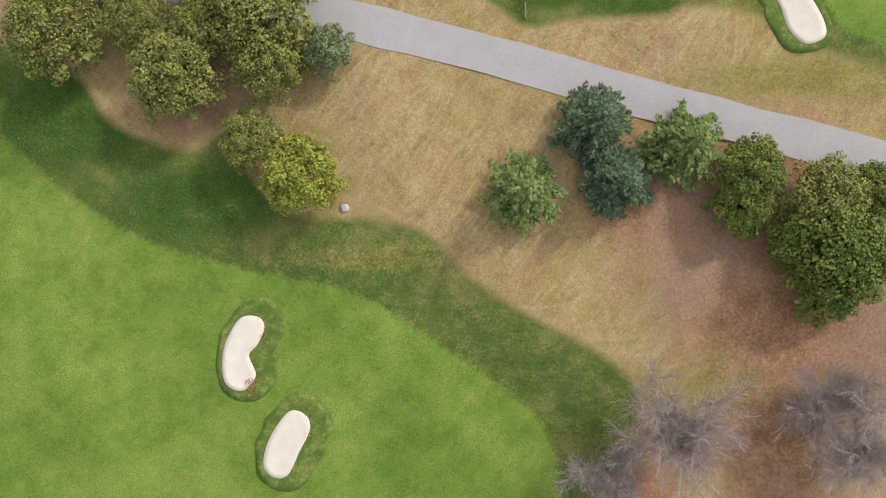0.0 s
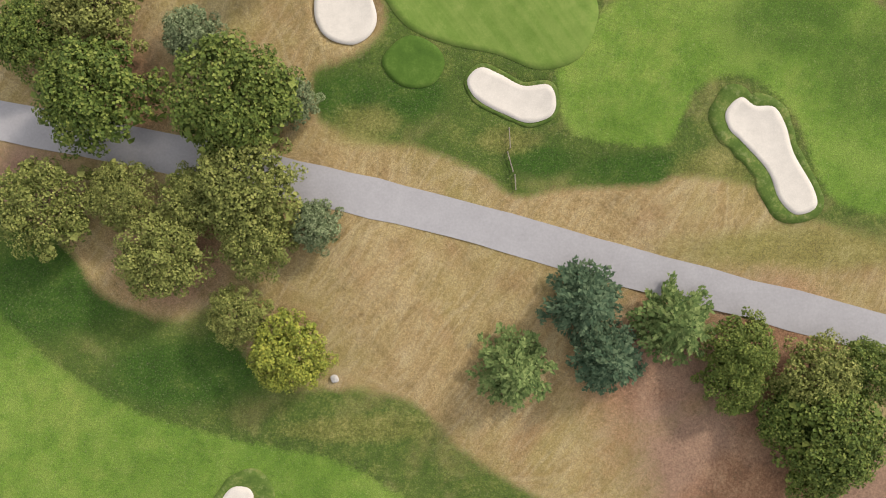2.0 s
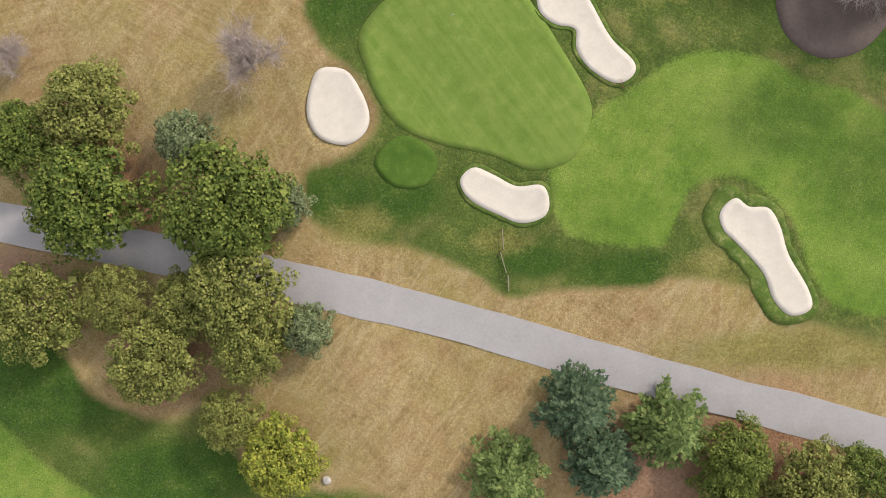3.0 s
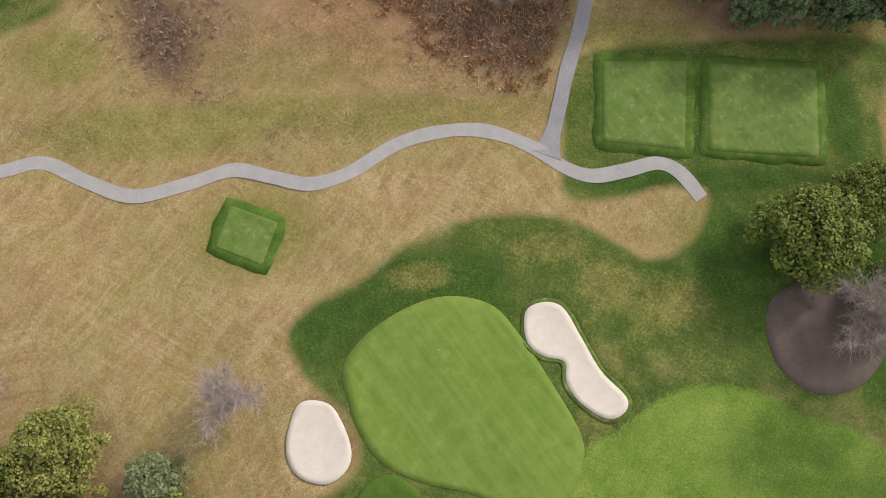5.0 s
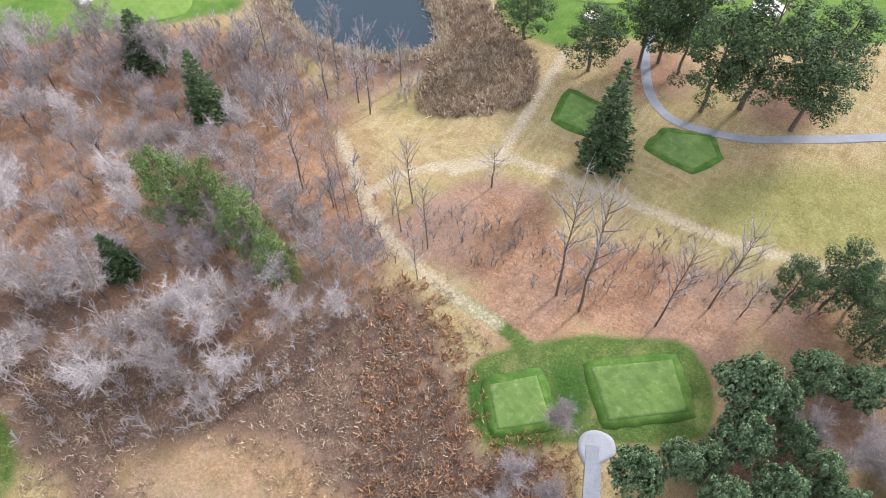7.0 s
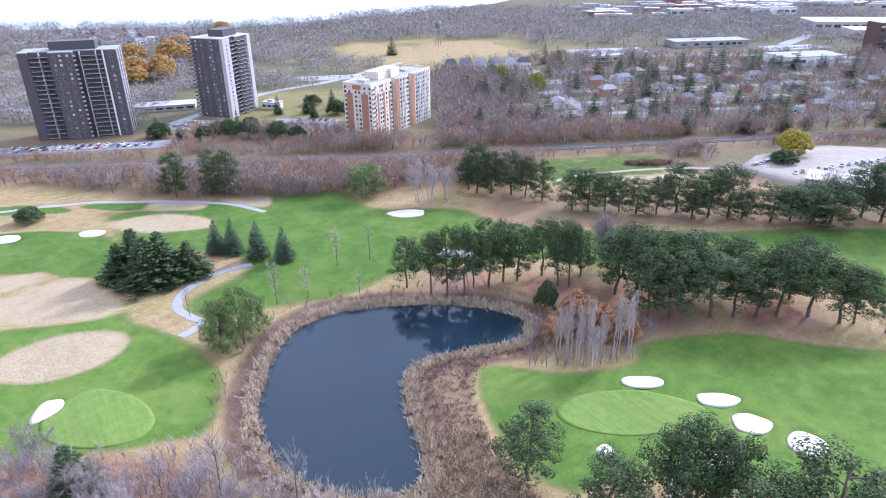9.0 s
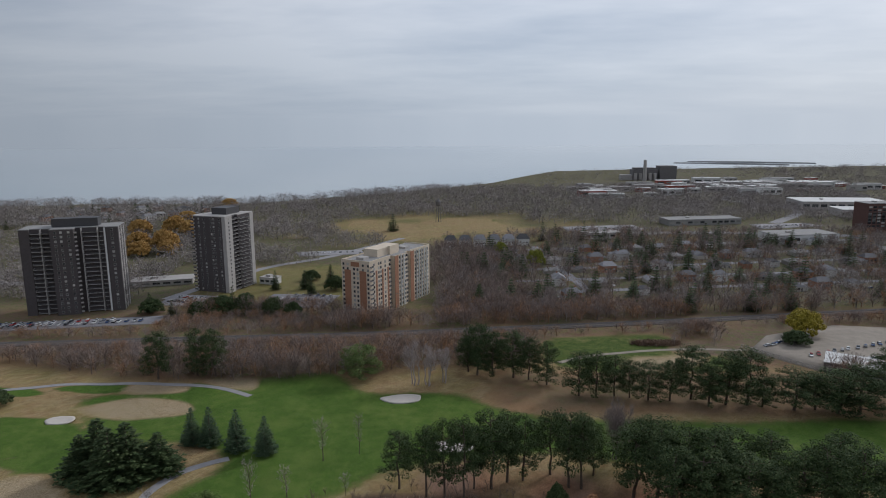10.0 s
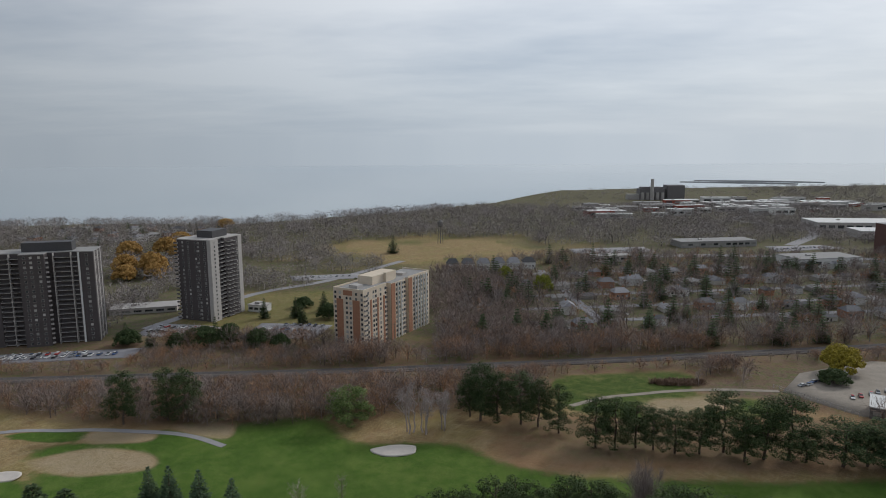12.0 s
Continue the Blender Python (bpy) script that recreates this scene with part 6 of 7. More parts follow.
def lot(name, corners, material, label):
    q = densify(np.array(corners, float), 12)
    return tagged(drape_patch(name, q, 0.14, material, 4, 0.3), label, "parking lot", kind="structure")


lot("pavement_1", [(-280, 560), (-170, 580), (-172, 598), (-285, 578)], M_DARKROAD, "asphalt parking lot below the slab tower")
lot("pavement_2", [(-190, 625), (-130, 612), (-124, 636), (-150, 648), (-190, 655)], M_PATH, "pale parking lot below the square tower")
lot("pavement_3", [(-120, 622), (-72, 615), (-66, 650), (-116, 655)], M_DARKROAD, "asphalt lot of the apartment block")
lot("pavement_4", [(178, 528), (200, 498), (262, 498), (330, 560), (250, 575), (200, 555)], M_YARD, "pale gravel vehicle yard")
lot("pavement_5", [(150, 950), (245, 960), (240, 1000), (150, 985)], M_PATH, "wide pale parking lot")
lot("pavement_6", [(-130, 800), (-70, 812), (-76, 835), (-140, 822)], M_PATH, "pale parking lot by the meadow")
lot("pavement_7", [(380, 960), (470, 985), (455, 1010), (385, 1000)], M_PATH, "pale parking lot by the offices")

_rail = [(-760, 482), (-236, 539), (-49, 556), (84, 573), (197, 590), (760, 680)]
flat_ribbon("railway_bed", _rail, 9.5, 0.35, mat_plain("ballast", (0.115, 0.098, 0.088), 0.95, 0.3, 0.8, 0.5), "grey ballast bed of a twin railway", "railway")
for _o in (-3.6, -2.1, 1.5, 3.0):
    _l = smooth_loop(_rail, 4, False) + np.array((0, _o))
    drape_ribbon("rail", _l, 0.22, 0.55, M_STEEL, "steel railway rail on ballast", "rail")


def car():
    root = tagged(new("parked_car"), "parked car on the asphalt", "car", "parked cars")
    prof = [(-2.2, 0.35), (2.2, 0.35), (2.25, 0.75), (1.2, 0.92), (0.5, 0.98), (-1.7, 1.0), (-2.2, 0.9)]
    v = [(x, y, z) for y in (-0.88, 0.88) for x, z in prof]
    bedded(part("body", v, [tuple(range(7)), tuple(range(13, 6, -1))] + [(k, k + 7, (k + 1) % 7 + 7, (k + 1) % 7) for k in range(7)], M_PAINT, root))
    cab = [(1.1, 0.93), (0.3, 1.42), (-1.2, 1.45), (-1.9, 1.0)]
    v = [(x, y * (1 if z < 1.1 else 0.82), z) for y in (-0.8, 0.8) for x, z in cab]
    bedded(part("cabin", v, [(0, 1, 2, 3), (7, 6, 5, 4)] + [(k, k + 4, (k + 1) % 4 + 4, (k + 1) % 4) for k in range(4)], M_GLASS, root, "dark glazed cabin"))
    part("roof_panel", *boxes((-1.15, 0.25, -0.62, 0.62, 1.43, 1.48)), M_PAINT, root)
    wheel = None
    for x in (-1.35, 1.4):
        for y in (-0.8, 0.8):
            if wheel is None:
                wheel = part("wheel", *tube([(0, -0.12, 0), (0, -0.1, 0), (0, 0.1, 0), (0, 0.12, 0)], [0.2, 0.33, 0.33, 0.2], 10), M_TYRE, root)
                wheel.matrix_local = pose(x, y, 0.33)
            else:
                share("wheel", wheel, root, pose(x, y, 0.33))
    return root


_g = np.random.default_rng(23)
_cars = []
for a, b, n, across in (((-276, 567), (-180, 586), 24, 97), ((-276, 574), (-200, 588), 16, 97), ((-186, 634), (-140, 622), 12, 70), ((-184, 645), (-150, 640), 8, 70), ((-112, 640), (-76, 634), 9, 80), ((-100, 650), (-70, 646), 6, 80),
                        ((190, 535), (232, 560), 10, 30), ((205, 520), (300, 555), 18, 60), ((225, 512), (255, 520), 8, 20), ((160, 965), (235, 972), 16, 90), ((385, 975), (455, 993), 14, 80), ((-130, 812), (-80, 822), 9, 90)):
    for k in range(n):
        t = (k + 0.5) / n
        _cars.append((a[0] + (b[0] - a[0]) * t + _g.normal() * 0.4, a[1] + (b[1] - a[1]) * t + _g.normal() * 0.4, across + _g.choice([0, 180]) + _g.normal() * 4))
for x, y, turn, s in HOUSES_AT[::3]:
    _cars.append((x + 11, y - 3, turn + 90))
_c = car()
for x, y, turn in _cars:
    copy_thing(_c, pose(x, y, float(height([x], [y])[0]) + 0.14, 0, 0, turn))
retire([_c])


def fence_line(name, label, a, b, tall, gap, mat):
    root = tagged(new(name), label, "fence", "fences")
    n = max(2, int(math.hypot(b[0] - a[0], b[1] - a[1]) / gap))
    za = float(height([a[0]], [a[1]])[0])
    root.matrix_world = pose(a[0], a[1], za, 0, 0, math.degrees(math.atan2(b[1] - a[1], b[0] - a[0])))
    L = math.hypot(b[0] - a[0], b[1] - a[1])
    post = None
    for k in range(n + 1):
        m = pose(L * k / n, 0, 0)
        if post is None:
            post = part("post", *boxes((-0.09, 0.09, -0.09, 0.09, -0.5, tall)), mat, root)
            post.matrix_local = m
        else:
            share("post", post, root, m)
    for z in (0.45, 0.9):
        part("rail", *boxes((0, L, -0.05, 0.05, tall * z - 0.07, tall * z + 0.07)), mat, root)


M_WOOD = mat_plain("grey_timber", (0.25, 0.215, 0.17), 0.9, 0.25, 1.5, 0.4)
fence_line("rail_fence", "short weathered timber rail fence in the rough", (14.4, 53.1), (14.5, 49.6), 1.2, 1.2, M_WOOD)
fence_line("rail_fence", "short weathered timber rail fence in the rough", (14.0, 48.8), (14.9, 45.3), 1.2, 1.2, M_WOOD)
fence_line("rail_fence", "short weathered timber rail fence in the rough", (15.2, 44.6), (15.3, 42.0), 1.2, 1.2, M_WOOD)
fence_line("yard_fence", "long pale board fence round the vehicle yard", (176, 533), (198, 499), 2.2, 3, M_CONC)

# ---------------------------------------------------------------- woods, thickets and reeds, past counting
def quad_cloud(name, quads, mat, label, category):
    n = len(quads)
    me = bpy.data.meshes.new(name)
    me.vertices.add(n * 4)
    me.vertices.foreach_set("co", quads.reshape(-1).astype(np.float32))
    me.loops.add(n * 4)
    me.loops.foreach_set("vertex_index", np.arange(n * 4))
    me.polygons.add(n)
    me.polygons.foreach_set("loop_start", np.arange(0, n * 4, 4))
    me.update(calc_edges=True)
    me.materials.append(mat)
    return tagged(new(name, me), label, category, kind="stuff")


def blades(a, b, w, g):
    """Thin tapering quads from a to b, w wide at the foot."""
    d = b - a
    s = np.cross(d, g.normal(size=d.shape))
    s /= np.linalg.norm(s, axis=1, keepdims=True) + 1e-9
    w = np.broadcast_to(np.asarray(w, float).reshape(-1, 1), (len(a), 1))
    return np.stack([a - s * w / 2, a + s * w / 2, b + s * w * 0.3, b - s * w * 0.3], 1)


def bare_template(seed, limbs, twigs, wide):
    """Unit leafless tree of quads: one high, crown half a unit wide."""
    g = np.random.default_rng(seed)
    z0 = np.zeros((3, 3))
    z0[:, 2] = -0.03
    top = np.array([[0.01, 0, 0.42], [-0.01, 0.01, 0.42], [0, -0.01, 0.42]])
    out = [blades(z0, top, wide * 2.6, g)]
    a = g.uniform(0, 2 * math.pi, limbs)
    q = np.sqrt(g.uniform(0, 1, limbs)) * 0.4
    start = np.stack([0 * a, 0 * a, g.uniform(0.12, 0.40, limbs)], 1)
    tip = np.stack([q * np.cos(a), q * np.sin(a), 0.36 + 0.60 * np.sqrt(1 - (q / 0.42) ** 2) * g.uniform(0.8, 1.0, limbs)], 1)
    out.append(blades(start, tip, wide * 1.3, g))
    k = g.integers(0, limbs, twigs)
    t = g.uniform(0.25, 1.0, (twigs, 1))
    p = start[k] + (tip[k] - start[k]) * t
    d = g.normal(size=(twigs, 3)) + (tip[k] - start[k]) * 2.0 + (0, 0, 0.35)
    d /= np.linalg.norm(d, axis=1, keepdims=True)
    out.append(blades(p, p + d * g.uniform(0.10, 0.22, (twigs, 1)), wide * g.uniform(0.45, 0.8, twigs), g))
    return np.concatenate(out)


def haze_template(seed, twigs, wide):
    """Unit leafless tree seen from afar: short stem and an even, rounded mass of fine twigs."""
    g = np.random.default_rng(seed)
    z0 = np.zeros((2, 3))
    out = [blades(z0 - (0, 0, 0.03), z0 + (0, 0, 0.5), wide * 1.6, g)]
    d = g.normal(size=(twigs, 3))
    d /= np.linalg.norm(d, axis=1, keepdims=True)
    q = g.uniform(0.2, 1.0, (twigs, 1)) ** 0.5
    lump = 1 + 0.22 * np.sin(3 * np.arctan2(d[:, 1], d[:, 0]) + seed)[:, None]
    p = d * q * lump * (0.40, 0.40, 0.40) + (0, 0, 0.52)
    e = d + g.normal(size=(twigs, 3)) * 0.5 + (0, 0, 0.5)
    e /= np.linalg.norm(e, axis=1, keepdims=True)
    out.append(blades(p, p + e * g.uniform(0.09, 0.2, (twigs, 1)), wide * g.uniform(0.5, 1.0, twigs), g))
    return np.concatenate(out)


def scatter(name, templates, spots, mat, label, category, seed=3):
    """spots: x, y, z, height, width of each tree."""
    g = np.random.default_rng(seed)
    parts = []
    for k, (x, y, z, h, w) in enumerate(spots):
        t = templates[k % len(templates)]
        c, s = math.cos(k * 2.39), math.sin(k * 2.39)
        m = np.array([[c * w, -s * w, 0], [s * w, c * w, 0], [0, 0, h]])
        parts.append(t @ m.T + (x, y, z))
    return quad_cloud(name, np.concatenate(parts), mat, label, category)


def sow(count, x0, x1, y0, y1, test, seed, gap=0.0):
    """Random places inside a stretch of the plan."""
    g = np.random.default_rng(seed)
    x, y = g.uniform(x0, x1, count * 4), g.uniform(y0, y1, count * 4)
    keep = test(x, y)
    return np.stack([x[keep], y[keep]], 1)[:count]


def rail_y(x):
    return np.interp(x, [-760, -236, -49, 84, 197, 760], [482, 539, 556, 573, 590, 680])


HOUSE_XY = np.array([(x, y) for x, y, *_ in HOUSES_AT])


def clear(x, y):
    """Away from lots, houses, streets, towers and the railway."""
    ok = (y - rail_y(x) > 8) | (y - rail_y(x) < -11)
    for a, b, c, d in ((-300, -165, 562, 640), (-195, -60, 610, 720), (-60, 5, 585, 665), (172, 340, 492, 575), (145, 250, 945, 1010), (275, 475, 955, 1030), (335, 425, 855, 900), (-145, -65, 795, 840), (520, 660, 1050, 1200), (480, 540, 925, 965), (0, 110, 838, 870)):
        ok &= ~((x > a) & (x < b) & (y > c) & (y < d))
    for y0, s in _streets:
        ok &= (np.abs(y - (y0 + 17 + s * (x - 66))) > 6) | (x < 60) | (x > 560)
    ok &= np.min(np.hypot(x[:, None] - HOUSE_XY[:, 0], y[:, None] - HOUSE_XY[:, 1]), 1) > 7.5
    ok &= np.hypot((x - 0) / 135, (y - 985) / 105) > 1
    ok &= signed(x, y, LAWN_FAR) < -2
    return ok


def with_size(xy, h0, h1, ratio, seed):
    g = np.random.default_rng(seed)
    h = g.uniform(h0, h1, len(xy))
    z = height(xy[:, 0], xy[:, 1]) - 0.2
    # heights capped so the railway and car parks stay open to the camera's view
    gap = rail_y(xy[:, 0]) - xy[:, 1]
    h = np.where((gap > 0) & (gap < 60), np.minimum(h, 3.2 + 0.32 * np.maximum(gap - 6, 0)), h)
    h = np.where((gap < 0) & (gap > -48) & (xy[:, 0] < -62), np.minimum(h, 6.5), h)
    return np.stack([xy[:, 0], xy[:, 1], z, h, h * g.uniform(ratio * 0.8, ratio * 1.2, len(xy))], 1)


_near = [np.concatenate([bare_template(s, 11, 110, 0.011), haze_template(s, 110, 0.011)]) for s in (1, 2, 3, 4)]
_mid = [np.concatenate([bare_template(s, 7, 40, 0.014), haze_template(s, 90, 0.016)]) for s in (14, 15, 16, 17)]
_farT = [haze_template(s, 95, 0.024) for s in (5, 6, 7)]
M_BELT = mat_plain("belt_twigs", (0.37, 0.29, 0.25), 0.9, 0.45, 0.06, 0.0, by_island=0.65)
M_BELT_RED = mat_plain("belt_russet", (0.47, 0.28, 0.165), 0.9, 0.4, 0.06, 0.0, by_island=0.6)
# grey twigs for the far woods, lightened in colour to suggest distance haze
M_FARWOOD = mat_plain("far_twigs", (0.38, 0.335, 0.315), 0.9, 0.45, 0.02, 0.0, by_island=0.6)
_edge = lambda x: 500 + 14 * np.sin(x / 60) - 8 * np.clip((x - 20) / 60, 0, 1)
_belt = sow(2100, -430, 430, 480, 612, lambda x, y: (y > _edge(x)) & clear(x, y) & ((x < 60) | (y > 549) | (y < 504)), 11)
_pick = np.random.default_rng(4).random(len(_belt))
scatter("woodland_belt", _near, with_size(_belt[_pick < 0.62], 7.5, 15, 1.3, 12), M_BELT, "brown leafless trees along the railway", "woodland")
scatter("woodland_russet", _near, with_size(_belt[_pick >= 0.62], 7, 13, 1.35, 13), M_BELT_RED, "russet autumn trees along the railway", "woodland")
_palebelt = sow(90, -430, 430, 495, 640, lambda x, y: (y > _edge(x)) & clear(x, y), 24)
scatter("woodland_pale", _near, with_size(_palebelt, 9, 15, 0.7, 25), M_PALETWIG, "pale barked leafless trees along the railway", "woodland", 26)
_town = sow(1750, 8, 600, 585, 930, clear, 14)
_pick = np.random.default_rng(6).random(len(_town))
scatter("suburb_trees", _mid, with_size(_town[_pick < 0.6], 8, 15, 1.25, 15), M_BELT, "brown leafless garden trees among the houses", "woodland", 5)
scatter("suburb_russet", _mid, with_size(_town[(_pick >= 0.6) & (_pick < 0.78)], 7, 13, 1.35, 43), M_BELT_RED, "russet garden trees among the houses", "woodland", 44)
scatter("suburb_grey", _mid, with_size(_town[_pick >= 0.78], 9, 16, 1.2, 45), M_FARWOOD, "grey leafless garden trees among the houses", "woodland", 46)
_copse = sow(260, -5, 85, 600, 830, clear, 16)
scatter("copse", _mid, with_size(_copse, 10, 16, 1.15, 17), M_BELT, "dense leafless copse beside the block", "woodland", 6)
_west = sow(1300, -620, -60, 640, 1000, lambda x, y: clear(x, y) & ((x < -215) | (y > 760)) & (np.sin(x / 37.0) * np.sin(y / 29.0) > -0.45), 18)
scatter("woodland_west", _farT, with_size(_west, 7, 13, 1.9, 19), M_FARWOOD, "brown leafless wood behind the towers", "woodland", 7)
_shore = sow(3000, -900, 700, 1000, 1500, lambda x, y: clear(x, y) & (y < shore(x) - 14), 20)
scatter("woodland_shore", _farT, with_size(_shore, 9, 16, 1.8, 21), M_FARWOOD, "dark leafless wood along the lake shore", "woodland", 8)
_east = sow(1300, 300, 1300, 1030, 2200, lambda x, y: clear(x, y) & (y < shore(x) - 60) & ((x > 640 + (y - 1030) * 0.15) | (y < 1290)), 22)
scatter("woodland_east", _farT, with_size(_east, 8, 13, 1.9, 23), M_FARWOOD, "grey leafless wood on the far plain", "woodland", 9)

_plain = sow(900, 200, 1200, 1500, 2350, lambda x, y: (y < shore(x) - 15) & (np.sin(x / 70.0) * np.sin(y / 50.0) > -0.5), 27)
scatter("scrub_plain", _farT, with_size(_plain, 3, 7, 2.0, 28), M_FARWOOD, "low brown scrub on the far shore", "woodland", 29)

# brushwood under the leafless wood
_g = np.random.default_rng(31)
_xy = sow(1500, -150, 0, 170, 300, lambda x, y: signed(x, y, WOODS) > 0, 32)
_brush = [bare_template(s, 6, 46, 0.022) for s in (8, 9)]
scatter("brushwood", _brush, with_size(_xy[:750], 2.5, 6.5, 0.9, 33), M_TWIG, "grey brushwood and saplings on leaf litter", "brushwood", 10)
scatter("brushwood_pale", _brush, with_size(_xy[750:], 2.5, 7, 0.8, 34), M_PALETWIG, "pale saplings on leaf litter", "brushwood", 11)
_xy = sow(260, -8, 105, 190, 232, lambda x, y: (np.abs(y - (214 - 0.16 * (x - 30) + 3 * np.sin(x / 9))) < 9) & (np.min([along(x, y, t) for t in TRAILS], 0) > 3), 35)
scatter("brushwood_strip", _brush, with_size(_xy, 2, 6, 0.7, 36), M_TWIG, "grey saplings along the field edge", "brushwood", 12)
_xy = sow(320, -60, 60, 262, 300, lambda x, y: (signed(x, y, POND) < -3) & (x < 6) & (np.min([along(x, y, t) for t in TRAILS], 0) > 4), 37)
scatter("brushwood_pond", _brush, with_size(_xy, 3, 8, 0.7, 38), M_TWIG, "grey saplings on the pond's near bank", "brushwood", 13)
_ring = sow(420, -70, 60, 280, 410, lambda x, y: (signed(x, y, POND) < -3.5) & (signed(x, y, POND) > -15) & ((y > 372) | (x < -44) | (x > 44)), 39)
scatter("brushwood_bank", _brush, with_size(_ring, 1.5, 4.5, 0.9, 40), M_BROWNTWIG, "brown scrub on the pond's bank", "brushwood", 14)
_xy = sow(200, 40, 85, 333, 365, lambda x, y: signed(x, y, FAIR_EAST) < -2, 41)
scatter("brushwood_birch", _brush, with_size(_xy, 3, 8, 0.6, 42), M_TWIG, "grey thicket below the birches", "brushwood", 15)


def tufts(name, xy, tall, spread, count, width, mat, label, category, seed, lift=0.0):
    """Many small tufts of upright stalks or leafy shoots."""
    g = np.random.default_rng(seed)
    n = len(xy)
    z = height(xy[:, 0], xy[:, 1])
    base = np.repeat(np.stack([xy[:, 0], xy[:, 1], z - 0.05 + lift], 1), count, 0)
    base[:, :2] += g.normal(size=(n * count, 2)) * spread * 0.5
    h = np.repeat(g.uniform(0.6, 1.2, n), count)[:, None] * tall
    lean = g.normal(size=(n * count, 3)) * (0.45, 0.45, 0) * tall
    tip = base + lean + np.concatenate([0 * h, 0 * h, h * g.uniform(0.6, 1.1, h.shape)], 1)
    return quad_cloud(name, blades(base, tip, width * g.uniform(0.6, 1.4, n * count), g), mat, label, category)


_in = lambda loop, d=0.0: (lambda x, y: signed(x, y, loop) > d)
_thick = lambda x, y: signed(x, y, THICKET) + 6 * np.sin(x * 12.9 + y * 78.2) + 5 * np.sin(x / 5.3 + np.sin(y / 7.0) * 1.6) * np.sin(y / 4.7 + x / 11.0) > 0.5
_thick0 = _thick
_thick = lambda x, y: _thick0(x, y) & (along(x, y, BRANCH) > 3) & (signed(x, y, MEADOW_WEST) < -1) & (signed(x, y, TEE_LAWN) < 0)
tufts("shrub_thicket", sow(1250, -84, 36, 138, 210, _thick, 50), 0.75, 1.1, 9, 0.15, M_SHRUB, "dark brown tangled shrubs in the hollow", "shrubs", 51)
tufts("shrub_pale", sow(1000, -84, 36, 138, 210, _thick, 52), 0.9, 0.8, 9, 0.13, M_REED, "pale seed heads among the shrubs", "shrubs", 53)
tufts("shrub_russet", sow(900, -70, 40, 138, 215, lambda x, y: (signed(x, y, THICKET) > -4) & (x > -5) & (along(x, y, BRANCH) > 3), 54), 1.0, 1.0, 8, 0.24, M_RUSSET, "russet undergrowth at the thicket's edge", "shrubs", 55)
_side = lambda x, y: (signed(x, y, POND) < 0.8) & (signed(x, y, POND) > -4.2)
tufts("reed_fringe", sow(2600, -50, 50, 276, 384, _side, 56), 1.9, 0.7, 8, 0.16, M_REED_PALE, "pale dry reeds round the pond", "reeds", 57)
tufts("reed_bed", sow(1000, 0, 45, 255, 355, lambda x, y: (signed(x, y, REEDS) > 0) & ((y < 308) | (signed(x, y, POND) > -5)), 58), 1.7, 0.8, 7, 0.18, M_REED, "tan reed bed beside the pond", "reeds", 59)
tufts("reed_brown", sow(1100, 0, 45, 255, 355, _in(REEDS), 60), 0.9, 0.9, 7, 0.24, M_SHRUB, "brown undergrowth in the reed bed", "reeds", 61)
_dry = lambda x, y: (y > 88) & (y < 165) & (signed(x, y, ROUGH_GREEN) < -2) & (along(x, y, CART) > 2.2) & (along(x, y, BRANCH) > 2.4) & (signed(x, y, GREENS["main"]) < -2)
tufts("grass_tufts", sow(3000, -80, 36, 130, 168, lambda x, y: _dry(x, y) & (np.sin(x / 9.0) * np.cos(y / 8.0) > 0.1), 62), 0.25, 0.9, 5, 0.12, M_REED, "dry bent grass tufts", "grass", 63)
_lit = lambda x, y: ((signed(x, y, WOODS) > -4) | (np.abs(y - (212 - 0.16 * (x - 30))) < 12)) & (x > -150) & (np.min([along(x, y, t) for t in TRAILS], 0) > 2.5)
tufts("leaf_litter", sow(5200, -150, 100, 168, 300, _lit, 64), 0.16, 1.8, 7, 0.26, M_RUSSET, "fallen russet leaves and bracken", "leaf litter", 65)
tufts("fallen_leaves", sow(2600, 8, 84, -30, 30, lambda x, y: (along(x, y, ROAD) > 4.5) & (signed(x, y, ROUGH_SOUTH) < -1) & (np.hypot(x - 45, (y - 4) * 1.2) < 34 * np.abs(np.sin(x * 7.1 + y * 3.3)) ** 0.4), 66), 0.07, 1.2, 4, 0.16, M_RUSSET, "scattered fallen red-brown leaves on dry grass", "leaf litter", 67)
tufts("brush_heap", sow(260, 116, 146, 536, 544, lambda x, y: np.hypot((x - 131) / 14, (y - 540) / 3) < 1, 68), 2.2, 1.2, 9, 0.3, M_SHRUB, "dark heaps of cut brush on the lawn", "brush heap", 69)
# dead leaves blown into the bunkers
for k, (x, y) in enumerate(((-34.9, -14.0), (-36.6, -23.6), (-26.9, -32.0), (36.6, 80.2))):
    _p = np.random.default_rng(70 + k).normal(size=(70, 2)) * (0.45, 0.8) + (x, y)
    tufts("leaf_pile", _p, 0.25, 0.3, 4, 0.3, M_RUSSET, "drift of dead red-brown leaves in the sand", "leaf pile", 80 + k, 0.1)

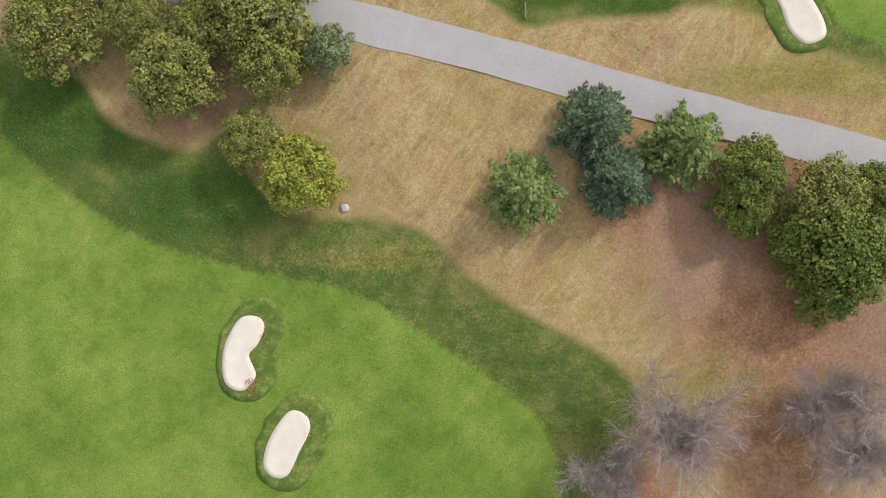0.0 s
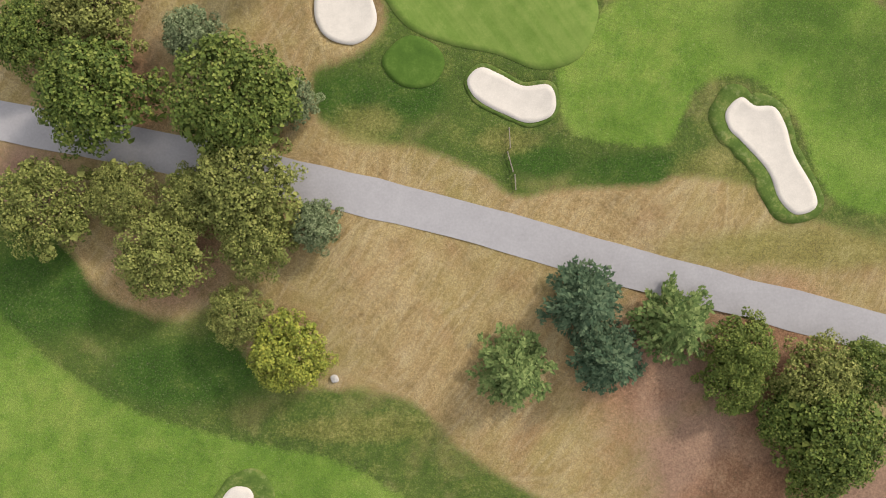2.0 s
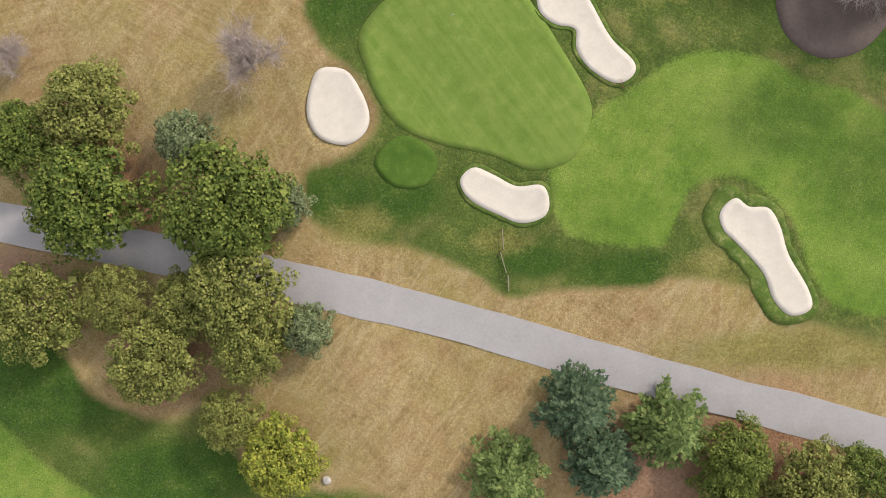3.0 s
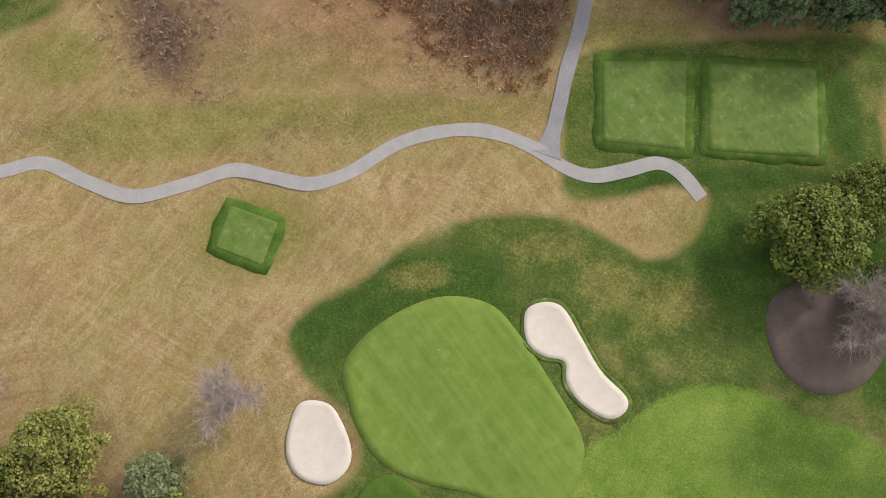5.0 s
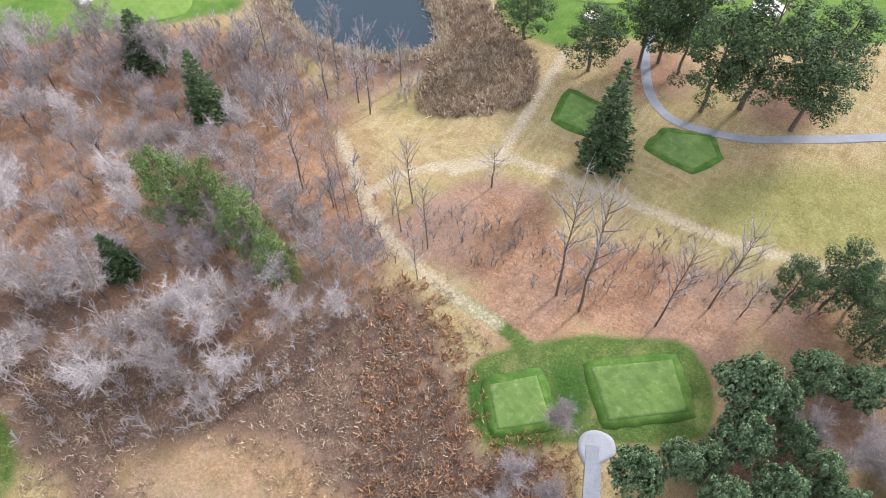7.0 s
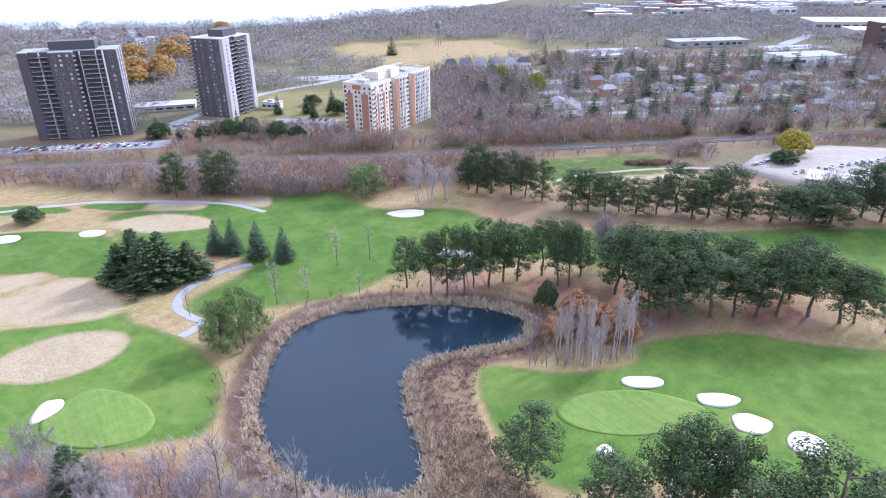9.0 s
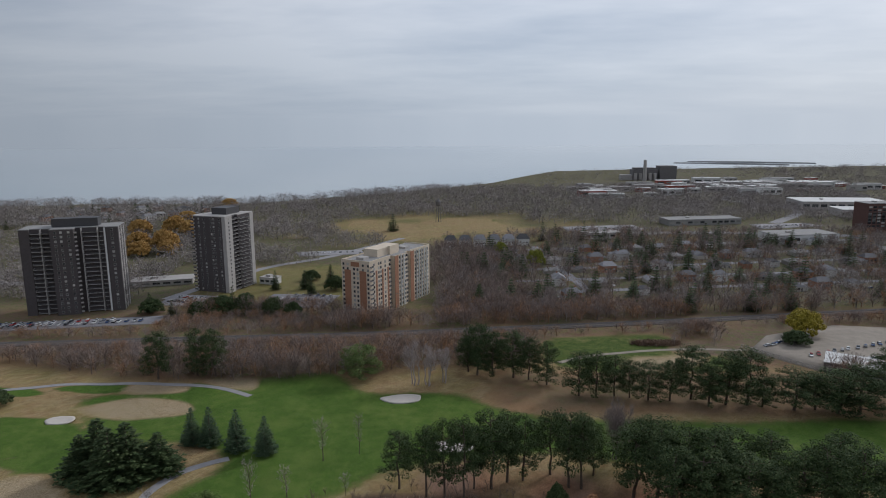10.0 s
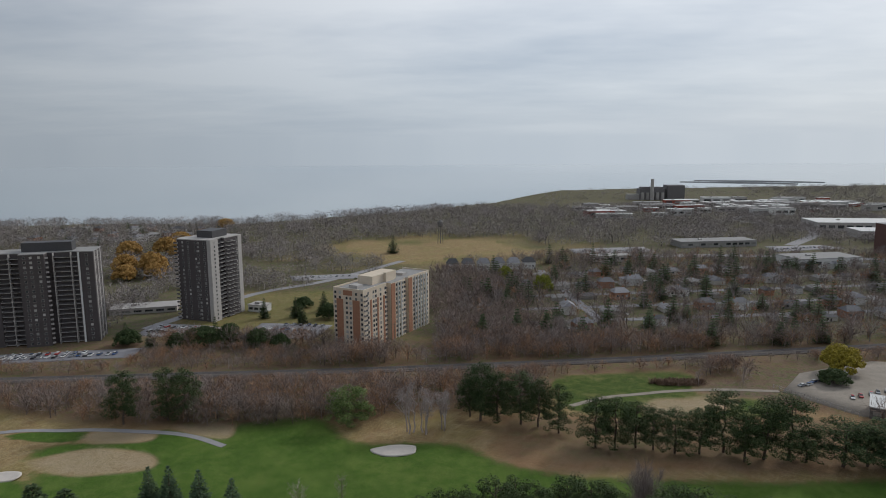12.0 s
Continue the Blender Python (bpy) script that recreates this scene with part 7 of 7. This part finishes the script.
# conifers among the houses
_g = np.random.default_rng(90)
_xy = sow(135, 20, 540, 600, 900, clear, 91)
CONIFER_TOWN = [(x, y, _g.uniform(12, 21), _g.uniform(3.8, 6.4)) for x, y in _xy] + [(-55, 958, 20, 7), (84, 640, 18, 5), (76, 628, 16, 5), (118, 640, 20, 6), (200, 648, 15, 5), (-170, 720, 14, 5), (-180, 726, 13, 5), (-160, 724, 12, 5)]
CONIFER_TOWN += [(x, y, _g.uniform(11, 17), _g.uniform(3, 4.5)) for x, y in sow(30, -560, -250, 960, 1150, clear, 92)]
grove([conifer("garden_conifer", "dark conifer among the houses", s, M_NEEDLE, 12, 3, 9, 0.06) for s in (95, 96)], CONIFER_TOWN, 12, 3)


def hedge():
    h = Heap()
    g = np.random.default_rng(97)
    for k in range(90):
        leaves(h, (g.uniform(-25, 25), g.uniform(-2, 2), g.uniform(0.6, 4.6)), 1.3, 40, 0.6, 1.0, 0.1, 0.4, 1.0, g)
    ob = part("clipped_hedge", h.verts(), h.f, M_NEEDLE)
    ob.matrix_world = pose(100, 607, 0, 0, 0, 8)
    return tagged(ob, "tall dark clipped evergreen hedge by the railway", "hedge")


hedge()


def boulder(x, y, r, label, seed):
    bm = bmesh.new()
    bmesh.ops.create_icosphere(bm, subdivisions=3, radius=r)
    for v in bm.verts:
        v.co *= 1 + 0.28 * noise.noise(v.co * 1.3 / r + Vector((seed, 0, 0)))
        v.co.z *= 0.7
    me = bpy.data.meshes.new("boulder")
    bm.to_mesh(me)
    bm.free()
    me.materials.append(M_CONC)
    ob = new("boulder", me)
    ob.matrix_world = pose(x, y, float(height([x], [y])[0]) + r * 0.3)
    return tagged(ob, label, "boulder", "boulders")


boulder(-18.6, 8.3, 0.75, "pale grey boulder at the edge of the rough", 3)
_box = tagged(new("utility_box"), "small grey green utility box in dry grass", "utility box")
_box.matrix_world = pose(-60.1, 79.5, float(height([-60.1], [79.5])[0]), 0, 0, 10)
part("cabinet", *boxes((-0.6, 0.6, -0.4, 0.4, -0.1, 1.2)), mat_plain("green_enamel", (0.16, 0.24, 0.20), 0.5, 0.1, 1.0, 0.0), _box)
part("lid", *boxes((-0.66, 0.66, -0.46, 0.46, 1.2, 1.28)), M_CONC, _box)


def flagstick(x, y):
    root = tagged(new("flagstick"), "thin flagstick with small pale flag on the green", "flagstick")
    root.matrix_world = pose(x, y, float(height([x], [y])[0]) + 0.12)
    part("pole", *tube([(0, 0, -0.2), (0, 0, 2.1)], [0.03, 0.02], 6), M_WHITE, root)
    part("flag", *boxes((0.02, 0.5, -0.012, 0.012, 1.7, 2.05)), M_WHITE, root)
    part("cup", *tube([(0.12, 0, -0.06), (0.12, 0, 0.015)], [0.11, 0.11], 12), M_WHITE, root)


flagstick(6.2, 91.6)


def utility_pole():
    root = tagged(new("utility_pole"), "tall grey timber utility pole with crossarm", "utility pole", "utility poles")
    part("shaft", *tube([(0, 0, -0.5), (0, 0, 6), (0, 0, 12)], [0.2, 0.17, 0.13], 8), M_WOOD, root)
    part("crossarm", *boxes((-1.3, 1.3, -0.08, 0.08, 11.0, 11.2)), M_WOOD, root)
    for k in (-1.1, 0.9):
        part("insulator", *tube([(k, 0, 11.2), (k, 0, 11.5)], [0.07, 0.05], 6), M_CONC, root)
    return root


_p = utility_pole()
for x, y in ((-108, 512), (-170, 765), (-150, 760), (-165, 772), (-20, 612), (60, 700), (140, 660), (230, 690), (310, 720), (180, 800), (-140, 905), (-60, 880)):
    copy_thing(_p, pose(x, y, 0, 0, 0, 8))
retire([_p])
